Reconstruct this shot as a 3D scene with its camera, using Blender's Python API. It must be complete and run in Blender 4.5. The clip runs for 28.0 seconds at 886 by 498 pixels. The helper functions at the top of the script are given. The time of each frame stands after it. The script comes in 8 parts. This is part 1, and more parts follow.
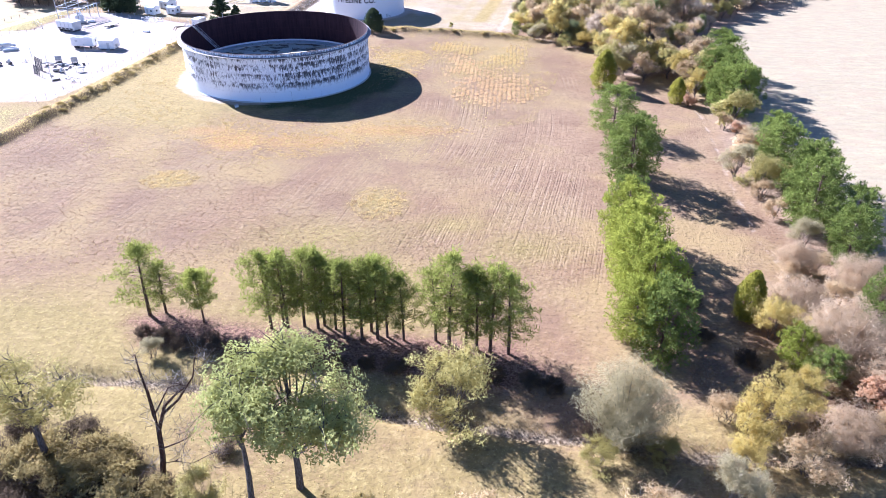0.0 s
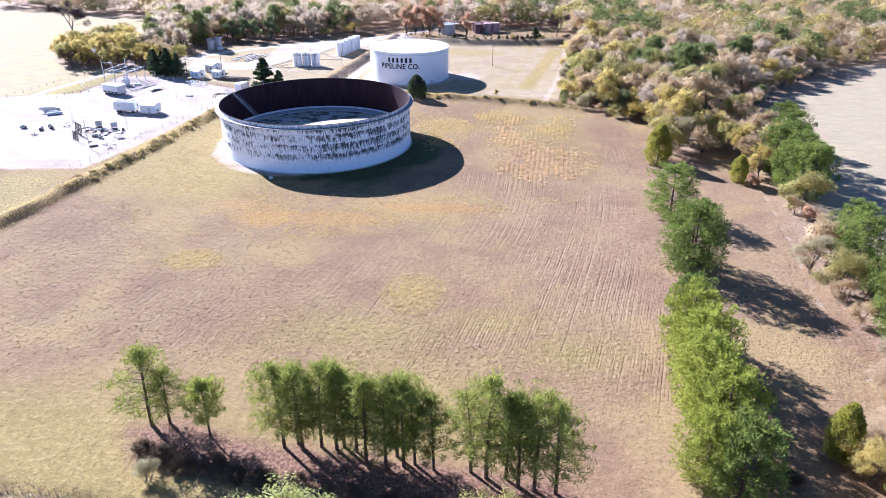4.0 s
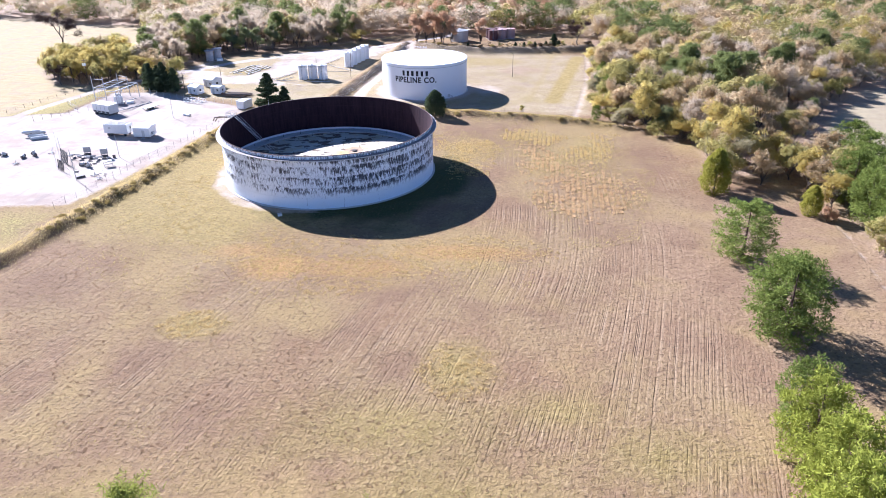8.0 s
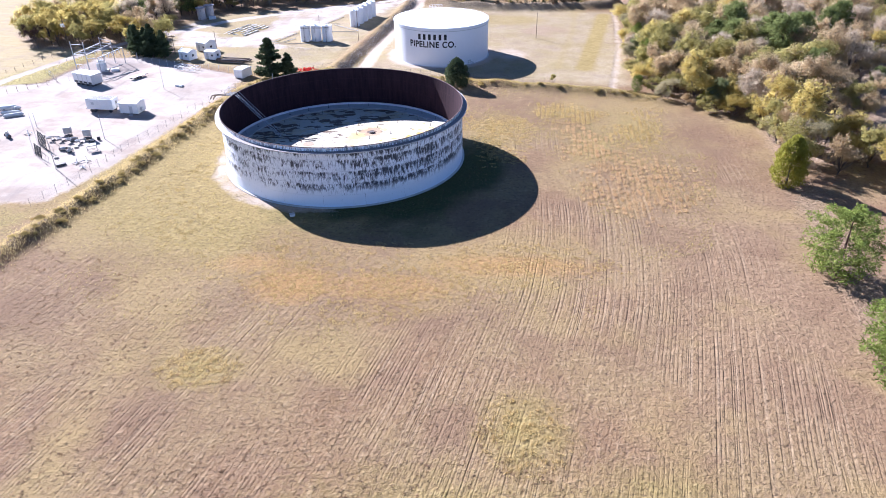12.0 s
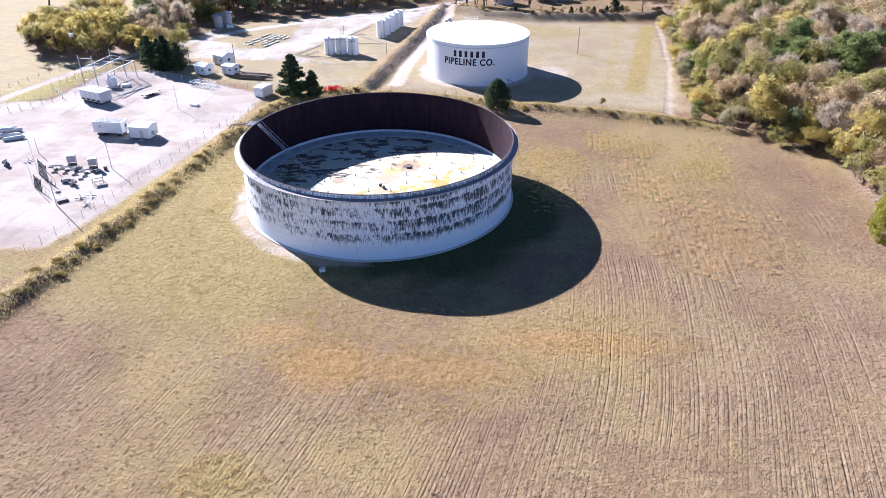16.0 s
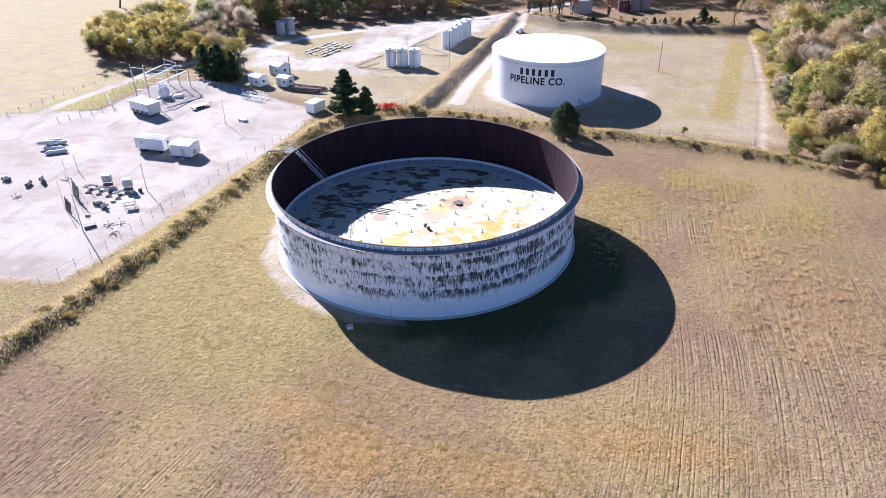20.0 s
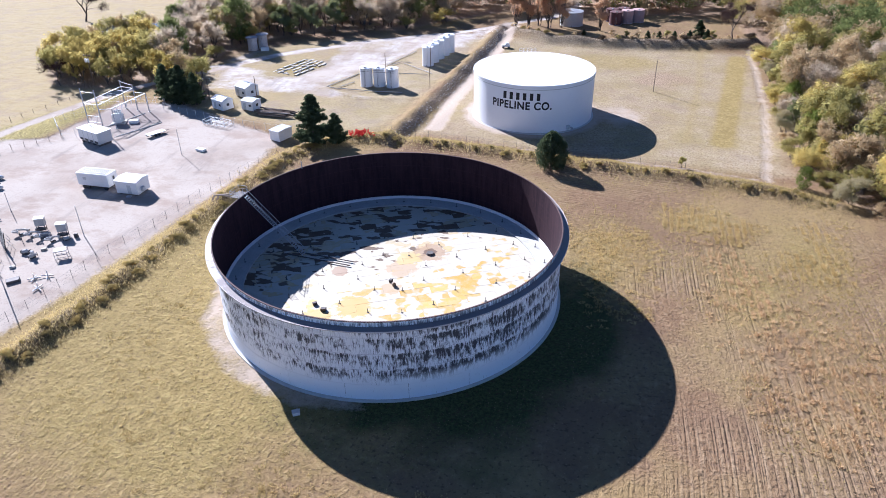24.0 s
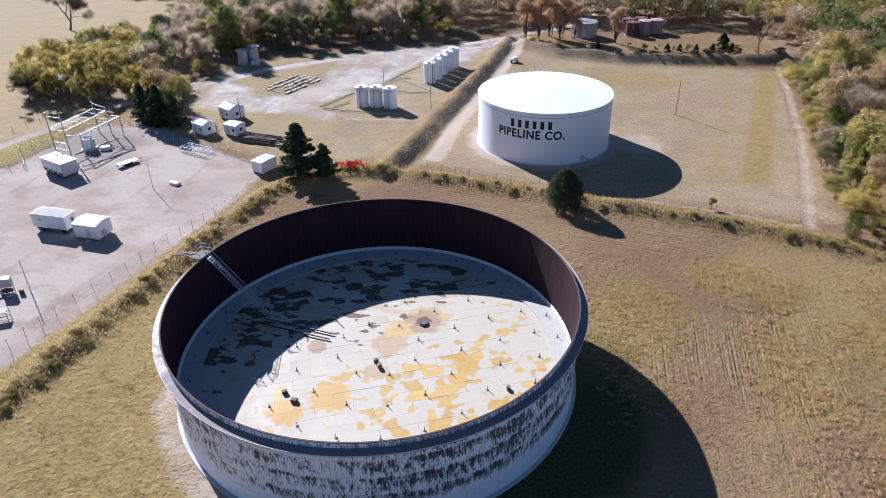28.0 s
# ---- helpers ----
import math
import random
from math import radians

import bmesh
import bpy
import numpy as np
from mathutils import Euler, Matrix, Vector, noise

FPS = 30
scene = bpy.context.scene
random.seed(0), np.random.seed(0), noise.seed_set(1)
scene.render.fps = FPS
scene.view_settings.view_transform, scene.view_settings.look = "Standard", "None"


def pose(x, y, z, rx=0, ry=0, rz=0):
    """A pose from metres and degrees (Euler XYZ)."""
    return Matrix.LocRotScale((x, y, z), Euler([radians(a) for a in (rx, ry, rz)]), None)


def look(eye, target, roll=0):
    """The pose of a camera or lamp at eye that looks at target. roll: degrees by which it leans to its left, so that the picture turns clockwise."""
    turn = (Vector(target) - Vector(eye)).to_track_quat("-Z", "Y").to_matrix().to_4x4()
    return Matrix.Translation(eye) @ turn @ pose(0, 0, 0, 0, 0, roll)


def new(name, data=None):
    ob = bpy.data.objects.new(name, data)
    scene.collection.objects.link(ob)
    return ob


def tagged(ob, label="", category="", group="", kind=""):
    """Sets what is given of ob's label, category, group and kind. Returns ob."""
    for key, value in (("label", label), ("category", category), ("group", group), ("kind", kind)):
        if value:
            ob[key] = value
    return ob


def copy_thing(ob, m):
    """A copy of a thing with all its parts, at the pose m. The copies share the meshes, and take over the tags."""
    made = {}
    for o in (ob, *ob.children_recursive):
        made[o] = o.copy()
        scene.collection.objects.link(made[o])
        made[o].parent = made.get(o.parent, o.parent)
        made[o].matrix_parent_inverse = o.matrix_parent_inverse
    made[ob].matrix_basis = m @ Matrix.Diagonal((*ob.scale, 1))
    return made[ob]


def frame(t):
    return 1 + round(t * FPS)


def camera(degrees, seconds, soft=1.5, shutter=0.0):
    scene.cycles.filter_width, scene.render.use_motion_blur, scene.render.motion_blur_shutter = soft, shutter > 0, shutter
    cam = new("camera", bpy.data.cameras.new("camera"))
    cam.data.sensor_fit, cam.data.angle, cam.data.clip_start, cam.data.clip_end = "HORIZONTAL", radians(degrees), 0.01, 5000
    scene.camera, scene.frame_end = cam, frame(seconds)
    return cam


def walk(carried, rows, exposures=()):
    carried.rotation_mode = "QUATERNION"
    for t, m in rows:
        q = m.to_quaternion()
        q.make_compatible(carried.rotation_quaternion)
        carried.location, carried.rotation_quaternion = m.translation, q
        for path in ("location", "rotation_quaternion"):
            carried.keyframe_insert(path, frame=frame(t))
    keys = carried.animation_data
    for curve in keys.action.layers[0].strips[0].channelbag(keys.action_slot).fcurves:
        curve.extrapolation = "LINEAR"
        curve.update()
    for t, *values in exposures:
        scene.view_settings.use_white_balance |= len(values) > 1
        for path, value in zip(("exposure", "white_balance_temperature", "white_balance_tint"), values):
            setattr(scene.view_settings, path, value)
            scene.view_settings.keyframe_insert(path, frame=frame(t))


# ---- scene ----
cam = camera(65.2, 28.0, soft=0.75)
METRES, EYE, TILT, LEAN, TURN = 136.05, 59.3, 0.0, 0.0, 0.0
ROWS = [
    (0.0, 0.0, 0.0, 0.0, 0.16, -30.73, -0.27),
    (0.5, 0.0004, 0.0194, -0.0017, 0.09, -30.77, -0.32),
    (1.0, 0.0011, 0.0381, -0.0028, 0.1, -30.78, -0.34),
    (1.5, 0.0017, 0.054, -0.0046, 0.18, -27.77, -0.29),
    (2.0, 0.0018, 0.0681, -0.0043, 3.03, -26.6, -0.2),
    (2.5, 0.0003, 0.0786, -0.0046, 3.28, -26.58, -0.16),
    (3.0, -0.0003, 0.0862, -0.0011, 3.49, -26.52, -0.13),
    (3.5, 0.0006, 0.0898, 0.0039, 3.76, -26.46, -0.08),
    (5.5, -0.0148, 0.1599, 0.0062, 3.74, -26.44, 0.29),
    (6.0, -0.0236, 0.1806, 0.0056, 3.71, -26.47, 0.37),
    (6.5, -0.033, 0.2006, 0.0051, 3.68, -26.49, 0.42),
    (7.0, -0.0426, 0.22, 0.0053, 3.65, -26.5, 0.48),
    (7.5, -0.0522, 0.2399, 0.0051, 3.62, -26.5, 0.54),
    (8.0, -0.0617, 0.2586, 0.0049, 3.57, -26.47, 0.57),
    (8.5, -0.0702, 0.2777, 0.005, 3.42, -26.44, 0.56),
    (9.0, -0.0787, 0.2969, 0.0055, 3.32, -26.41, 0.64),
    (9.5, -0.0879, 0.3174, 0.0061, 3.23, -26.44, 0.68),
    (10.0, -0.0962, 0.3376, 0.0076, 3.16, -28.14, 0.62),
    (10.5, -0.1048, 0.3573, 0.0079, 3.13, -28.46, 0.58),
    (11.0, -0.1128, 0.3771, 0.0081, 3.1, -30.62, 0.55),
    (11.5, -0.1218, 0.3978, 0.0081, 3.05, -30.61, 0.58),
    (12.0, -0.131, 0.4173, 0.009, 3.07, -30.61, 0.52),
    (12.5, -0.1408, 0.4364, 0.0097, 3.2, -30.63, 0.51),
    (14.5, -0.1788, 0.5117, 0.013, 3.74, -30.74, 0.42),
    (15.0, -0.1842, 0.5279, 0.0131, 3.9, -30.78, 0.25),
    (15.5, -0.1875, 0.5441, 0.0129, 4.09, -30.79, 0.17),
    (16.0, -0.1896, 0.5598, 0.0127, 4.22, -30.78, 0.2),
    (16.5, -0.1898, 0.5764, 0.0125, 4.35, -30.8, 0.27),
    (17.0, -0.1892, 0.5949, 0.0128, 4.42, -30.82, 0.35),
    (17.5, -0.1884, 0.6142, 0.0134, 4.56, -30.86, 0.43),
    (18.0, -0.1871, 0.6306, 0.0141, 4.58, -30.9, 0.47),
    (18.5, -0.1835, 0.6447, 0.0139, 5.14, -30.98, 0.51),
    (19.0, -0.1815, 0.6586, 0.0133, 10.58, -30.89, 0.64),
    (19.5, -0.1792, 0.6729, 0.0133, 10.52, -30.9, 0.68),
    (20.0, -0.1774, 0.6885, 0.0135, 10.47, -30.87, 0.73),
    (20.5, -0.176, 0.7044, 0.0138, 10.43, -30.84, 0.82),
    (21.0, -0.1754, 0.7206, 0.014, 10.33, -30.79, 0.9),
    (21.5, -0.1744, 0.7374, 0.0134, 10.24, -30.74, 0.95),
    (23.5, -0.1678, 0.7965, 0.0111, 9.95, -30.59, 0.87),
    (24.0, -0.1691, 0.8143, 0.0117, 9.97, -30.56, 0.82),
    (24.5, -0.1706, 0.8335, 0.0117, 9.92, -30.56, 0.85),
    (25.0, -0.1719, 0.853, 0.012, 9.99, -30.55, 0.87),
    (25.5, -0.1731, 0.8729, 0.0129, 10.14, -30.55, 0.86),
    (26.0, -0.1749, 0.8915, 0.0134, 10.17, -30.62, 0.9),
    (26.5, -0.177, 0.9091, 0.0137, 10.21, -30.7, 0.9),
    (27.0, -0.1787, 0.9258, 0.0139, 10.25, -30.74, 0.87),
    (27.5, -0.1804, 0.9412, 0.014, 10.45, -30.75, 0.86),
    (28.0, -0.1818, 0.954, 0.0143, 10.67, -30.75, 0.86),
]
EXPOSURES = [(0.0, 2.27, 5080, 22), (3.0, 2.07, 5120, 21), (8.0, 1.93, 5300, 19), (12.0, 1.87, 5330, 19), (17.0, 1.74, 5340, 18), (20.0, 1.68, 5330, 18), (24.0, 1.53, 5320, 17), (28.0, 1.09, 5480, 17)]
walk(cam, [(t, pose(0, 0, EYE, TILT, LEAN, TURN) @ pose(METRES * x, METRES * y, METRES * z, 90 + pitch, roll, yaw)) for t, x, y, z, yaw, pitch, roll in ROWS], EXPOSURES)

# ---- world, sun, exposure ----
SUN_AZ, SUN_EL = radians(137.2), radians(29.9)      # direction towards the sun, counter-clockwise from +x
world = bpy.data.worlds.new("sky")
scene.world = world
world.use_nodes = True
wn = world.node_tree
wn.nodes.clear()
sky = wn.nodes.new("ShaderNodeTexSky")
sky.sky_type = "NISHITA"
sky.sun_disc = False
sky.sun_elevation = SUN_EL
sky.air_density, sky.dust_density, sky.ozone_density = 0.75, 0.0, 4.0
sky.sun_rotation = radians(90) - SUN_AZ
bg = wn.nodes.new("ShaderNodeBackground")
bg.inputs["Strength"].default_value = 0.05
wout = wn.nodes.new("ShaderNodeOutputWorld")
wn.links.new(sky.outputs[0], bg.inputs["Color"])
wn.links.new(bg.outputs[0], wout.inputs["Surface"])
sun_data = bpy.data.lights.new("sun", "SUN")
sun_data.energy, sun_data.angle, sun_data.color = 5.0, radians(0.53), (1.0, 0.94, 0.86)
sun = new("sun", sun_data)
sun.matrix_world = look((math.cos(SUN_AZ) * 100, math.sin(SUN_AZ) * 100, math.tan(SUN_EL) * 100), (0, 0, 0))

# ---- materials ----


class Nodes:
    """A short hand for node trees."""

    def __init__(self, name):
        self.mat = bpy.data.materials.new(name)
        self.mat.use_nodes = True
        self.tree = self.mat.node_tree
        self.tree.nodes.clear()
        self.out = self.tree.nodes.new("ShaderNodeOutputMaterial")

    def put(self, socket, value):
        if isinstance(value, bpy.types.NodeSocket):
            self.tree.links.new(value, socket)
        elif isinstance(value, tuple) and len(value) == 3 and socket.type == "RGBA":
            socket.default_value = (*value, 1)
        else:
            socket.default_value = value

    def node(self, kind, **values):
        n = self.tree.nodes.new(kind)
        for k, v in values.items():
            self.put(n.inputs[k.replace("_", " ")], v)
        return n

    def math(self, op, a, b=0.0, clamp=False):
        n = self.tree.nodes.new("ShaderNodeMath")
        n.operation, n.use_clamp = op, clamp
        self.put(n.inputs[0], a)
        self.put(n.inputs[1], b)
        return n.outputs[0]

    def mix(self, fac, a, b, mode="MIX"):
        n = self.tree.nodes.new("ShaderNodeMix")
        n.data_type, n.blend_type = "RGBA", mode
        self.put(n.inputs[0], fac)
        self.put(n.inputs[6], a)
        self.put(n.inputs[7], b)
        return n.outputs[2]

    def range(self, v, a, b, c=0.0, d=1.0):
        n = self.node("ShaderNodeMapRange", Value=v)
        for i, x in enumerate((a, b, c, d)):
            n.inputs[i + 1].default_value = x
        return n.outputs[0]

    def noise(self, vec, scale, detail=3.0, rough=0.55):
        n = self.node("ShaderNodeTexNoise", Vector=vec, Scale=scale, Detail=detail, Roughness=rough)
        return n.outputs[0]

    def place(self, vec, scale=(1, 1, 1), turn=0.0):
        n = self.node("ShaderNodeMapping", Vector=vec)
        n.inputs["Scale"].default_value = scale
        n.inputs["Rotation"].default_value = (0, 0, turn)
        return n.outputs[0]

    def pos(self):
        return self.tree.nodes.new("ShaderNodeNewGeometry").outputs["Position"]

    def local(self):
        return self.tree.nodes.new("ShaderNodeTexCoord").outputs["Object"]

    def island(self):
        return self.tree.nodes.new("ShaderNodeNewGeometry").outputs["Random Per Island"]

    def chance(self):
        return self.tree.nodes.new("ShaderNodeObjectInfo").outputs["Random"]

    def attr(self, name):
        n = self.tree.nodes.new("ShaderNodeAttribute")
        n.attribute_name = name
        return n

    def split(self, vec):
        return self.node("ShaderNodeSeparateXYZ", Vector=vec).outputs

    def bump(self, height, strength=0.5, distance=0.1):
        return self.node("ShaderNodeBump", Height=height, Strength=strength, Distance=distance).outputs[0]

    def surface(self, colour, rough=0.8, metal=0.0, normal=None, spec=0.3):
        b = self.node("ShaderNodeBsdfPrincipled")
        self.put(b.inputs["Base Color"], colour)
        self.put(b.inputs["Roughness"], rough)
        self.put(b.inputs["Metallic"], metal)
        b.inputs["Specular IOR Level"].default_value = spec
        if normal is not None:
            self.put(b.inputs["Normal"], normal)
        self.tree.links.new(b.outputs[0], self.out.inputs["Surface"])
        return self.mat


def plain(name, colour, rough=0.7, metal=0.0, vary=0.25, scale=3.0, dirt=(0.16, 0.12, 0.09), dirt_amount=0.3):
    """Paint, metal or wood with grain and stains at two scales."""
    n = Nodes(name)
    p = n.local()
    a = n.noise(p, scale, 4)
    b = n.noise(p, scale * 7, 3)
    c = n.mix(n.range(a, 0.3, 0.7, 0, vary), colour, tuple(x * 0.6 for x in colour))
    c = n.mix(n.range(b, 0.55, 0.8, 0, dirt_amount), c, dirt)
    return n.surface(c, n.range(b, 0.2, 0.8, rough - 0.1, min(1, rough + 0.15)), metal, n.bump(b, 0.15, 0.02))


def foliage(name, dark, light, glow=0.35):
    """Leaves: colour varies from leaf to leaf and from tree to tree, and light comes through."""
    n = Nodes(name)
    tone = n.math("FRACT", n.math("ADD", n.attr("tone").outputs["Fac"], n.chance()))
    tree = n.math("FRACT", n.math("MULTIPLY", n.chance(), 17.3))
    big = n.noise(n.pos(), 0.16, 2)
    f = n.math("ADD", n.math("ADD", n.math("MULTIPLY", n.island(), 0.14), n.math("MULTIPLY", tone, 0.3)), n.math("MULTIPLY", tree, 0.3))
    f = n.math("ADD", f, n.range(big, 0.3, 0.7, -0.06, 0.26), True)
    c = n.mix(f, dark, light)
    d = n.node("ShaderNodeBsdfDiffuse", Color=c)
    t = n.node("ShaderNodeBsdfTranslucent", Color=n.mix(0.5, c, light))
    m = n.tree.nodes.new("ShaderNodeMixShader")
    m.inputs[0].default_value = glow
    n.tree.links.new(d.outputs[0], m.inputs[1])
    n.tree.links.new(t.outputs[0], m.inputs[2])
    n.tree.links.new(m.outputs[0], n.out.inputs["Surface"])
    return n.mat


def bark(name, a, b):
    n = Nodes(name)
    p = n.place(n.local(), (1, 1, 0.25))
    v = n.noise(p, 9, 4)
    return n.surface(n.mix(n.range(v, 0.35, 0.65), a, b), 0.95, 0, n.bump(v, 0.6, 0.05), 0.1)


def ground_material():
    n = Nodes("ground_cover")
    p = n.pos()
    x, y, z = n.split(p)
    reg = n.split(n.attr("regions").outputs["Vector"])     # gravel, dirt, lush
    reg2 = n.split(n.attr("regions_b").outputs["Vector"])  # orange, furrows, litter
    reg3 = n.split(n.attr("regions_c").outputs["Vector"])  # pale far field, bank, green
    n1 = n.noise(p, 0.05, 4)
    n2 = n.noise(p, 0.35, 5, 0.6)
    n3 = n.noise(p, 2.2, 4, 0.65)
    n4 = n.noise(p, 5.0, 2, 0.6)
    fine = n.math("ADD", n.math("MULTIPLY", n3, 0.65), n.math("MULTIPLY", n4, 0.35))
    dry = n.mix(n.range(n2, 0.35, 0.65), (0.216, 0.135, 0.073), (0.168, 0.102, 0.053))
    dry = n.mix(n.range(n1, 0.42, 0.6), dry, (0.228, 0.156, 0.076))
    dry = n.mix(n.math("MULTIPLY", n.range(x, -5, 30, 0, 0.4), n.math("MULTIPLY", n.range(y, 100, 130), n.range(y, 195, 165))), dry, (0.275, 0.185, 0.115))   # paler towards the trees
    # furrows left by the mower: long thin lines that bend from one bearing to another along the field
    wob = n.math("MULTIPLY", n.math("SUBTRACT", n.noise(p, 0.03, 2), 0.5), 1.2)
    wob = n.math("ADD", wob, n.math("MULTIPLY", n.math("SUBTRACT", n3, 0.5), 0.07))
    turn = n.range(y, 140, 175)
    way = n.math("ADD", n.math("MULTIPLY", n.math("MINIMUM", y, 140.0), 0.262), n.math("MULTIPLY", n.math("MAXIMUM", n.math("SUBTRACT", y, 175.0), 0.0), 0.03))
    way = n.math("ADD", way, n.math("MULTIPLY", turn, n.math("SUBTRACT", 9.17, n.math("MULTIPLY", turn, 4.06))))
    line = n.math("ADD", n.math("SUBTRACT", x, way), wob)
    along = n.node("ShaderNodeCombineXYZ", X=line, Y=n.math("MULTIPLY", y, 0.10), Z=0.0).outputs[0]
    where = n.range(n.noise(p, 0.045, 3), 0.42, 0.6, 0.15, 1.0)
    where = n.math("MULTIPLY", where, reg2[1])
    broken = n.range(n.noise(along, 1.0, 4, 0.65), 0.40, 0.54, 0.3, 1.0)

    def rows(line, gap, seed, groove_share, where):
        """Dark grooves and pale ridges at one spacing."""
        step = n.math("ADD", n.math("DIVIDE", line, gap), seed)
        lot = n.tree.nodes.new("ShaderNodeTexWhiteNoise")
        lot.noise_dimensions = "1D"
        n.put(lot.inputs["W"], n.math("FLOOR", step))
        u = n.math("FRACT", step)
        g = n.math("MULTIPLY", n.range(u, 0.5 - groove_share, 0.47), n.range(u, 0.5 + groove_share, 0.53))
        r = n.math("MULTIPLY", n.range(u, 0.5 + groove_share * 0.6, 0.5 + groove_share * 1.5), n.range(u, 0.99, 0.5 + groove_share * 2.0))
        k = n.math("MULTIPLY", n.range(lot.outputs[0], 0.05, 0.6), where)
        return n.math("MULTIPLY", n.math("MULTIPLY", g, k), broken), n.math("MULTIPLY", r, k)

    fur, lit = rows(line, 1.15, 0.0, 0.12, where)
    fur_b, lit_b = rows(line, 0.52, 7.3, 0.24, where)
    # on the headland they follow the bank
    head = n.split(n.attr("regions_d").outputs["Vector"])  # way from the bank, headland
    bent = n.math("ADD", head[0], n.math("MULTIPLY", wob, 0.6))
    fur_c, lit_c = rows(bent, 0.85, 3.1, 0.2, n.math("MULTIPLY", head[1], 0.9))
    fur_b = n.math("MAXIMUM", fur_b, fur_c)
    lit_b = n.math("MAXIMUM", lit_b, lit_c)
    dry = n.mix(n.math("MULTIPLY", lit, 0.42), dry, (0.37, 0.275, 0.175))
    dry = n.mix(n.math("MULTIPLY", lit_b, 0.35), dry, (0.35, 0.258, 0.165))
    dry = n.mix(n.math("MULTIPLY", fur_b, 0.42), dry, (0.115, 0.073, 0.047))
    dry = n.mix(n.math("MULTIPLY", fur, 0.36), dry, (0.08, 0.05, 0.032))
    dry = n.mix(n.range(fine, 0.50, 0.38, 0, 0.5), dry, (0.15, 0.10, 0.062))
    clump = n.noise(p, 1.0, 4, 0.7)
    dry = n.mix(n.range(clump, 0.48, 0.36, 0, 0.5), dry, (0.14, 0.092, 0.062))
    dry = n.mix(n.range(clump, 0.53, 0.66, 0, 0.42), dry, (0.32, 0.23, 0.14))
    dry = n.mix(n.range(n.noise(p, 0.07, 4, 0.6), 0.5, 0.62, 0, 0.6), dry, (0.17, 0.105, 0.063))
    dry = n.mix(n.range(n.noise(n.place(p, (1, 1, 1), 0.8), 0.035, 4, 0.6), 0.5, 0.62, 0, 0.7), dry, (0.262, 0.186, 0.08))
    lush = n.mix(n.range(n2, 0.3, 0.7), n.mix(n.range(y, 100, 118), (0.245, 0.182, 0.07), (0.285, 0.21, 0.083)), n.mix(n.range(y, 100, 118), (0.19, 0.14, 0.05), (0.225, 0.162, 0.06)))
    lush = n.mix(n.range(clump, 0.47, 0.38, 0, 0.35), lush, (0.13, 0.095, 0.04))
    lush = n.mix(n.range(clump, 0.53, 0.62, 0, 0.3), lush, (0.41, 0.33, 0.135))
    lush = n.mix(n.range(fine, 0.50, 0.38, 0, 0.42), lush, (0.15, 0.115, 0.045))
    orange = n.mix(n.range(fine, 0.42, 0.58), (0.205, 0.12, 0.048), (0.345, 0.21, 0.085))
    gravel = n.mix(n.range(n2, 0.3, 0.7), (0.35, 0.288, 0.236), (0.268, 0.212, 0.17))
    gravel = n.mix(n.range(n1, 0.35, 0.6), gravel, (0.39, 0.335, 0.283))
    gravel = n.mix(n.range(fine, 0.48, 0.37, 0, 0.45), gravel, (0.22, 0.185, 0.16))
    gravel = n.mix(n.math("MULTIPLY", n.range(y, 268, 292), n.range(n.noise(n.place(p, (1, 0.6, 1), 0.4), 0.09, 6, 0.65), 0.44, 0.60)), gravel, (0.46, 0.42, 0.385))
    ruts = n.noise(n.place(p, (0.8, 1.3, 1), 0.5), 0.11, 6, 0.7)
    gravel = n.mix(n.range(ruts, 0.49, 0.62, 0, 0.75), gravel, (0.27, 0.205, 0.162))
    smear = n.noise(n.place(p, (1.6, 0.35, 1), -0.75), 0.14, 4, 0.6)
    gravel = n.mix(n.range(smear, 0.56, 0.68, 0, 0.5), gravel, (0.20, 0.165, 0.145))
    bed = n.node("ShaderNodeVectorMath", Vector=p)
    bed.operation = "DISTANCE"
    bed.inputs[1].default_value = (-134.5, 264.0, 0)
    bed_edge = n.math("ADD", bed.outputs["Value"], n.math("MULTIPLY", n2, 9.0))
    gravel = n.mix(n.range(bed_edge, 17, 13, 0, 0.7), gravel, (0.20, 0.165, 0.15))   # darker stone under the switchgear
    dirt = n.mix(n.range(n3, 0.3, 0.7), (0.41, 0.335, 0.265), (0.325, 0.257, 0.195))
    litter = n.mix(n.range(y, 85, 110), n.mix(n.range(fine, 0.42, 0.58), (0.085, 0.045, 0.03), (0.23, 0.135, 0.088)), n.mix(n.range(fine, 0.42, 0.58), (0.15, 0.10, 0.065), (0.36, 0.255, 0.17)))   # needles before the field, dead leaves in the woods
    far = n.mix(n.range(n2, 0.3, 0.7), n.mix(n.range(x, 45, 75), n.mix(n.range(x, -100, -60), (0.335, 0.255, 0.132), (0.40, 0.33, 0.235)), (0.285, 0.235, 0.158)), n.mix(n.range(x, 45, 75), n.mix(n.range(x, -100, -60), (0.275, 0.205, 0.095), (0.335, 0.27, 0.18)), (0.245, 0.20, 0.128)))
    far = n.mix(n.range(n.noise(n.place(p, (1, 4, 1), 0.3), 0.15, 3), 0.4, 0.7, 0, 0.5), far, (0.36, 0.30, 0.17))
    far = n.mix(n.range(n.noise(n.place(p, (1, 1, 1), 0.5), 0.13, 5, 0.65), 0.48, 0.62, 0, 0.6), far, (0.27, 0.205, 0.135))
    lot = n.math("MULTIPLY", n.range(x, 60, 42), n.range(x, -150, -135))     # the rough grass round the tanks
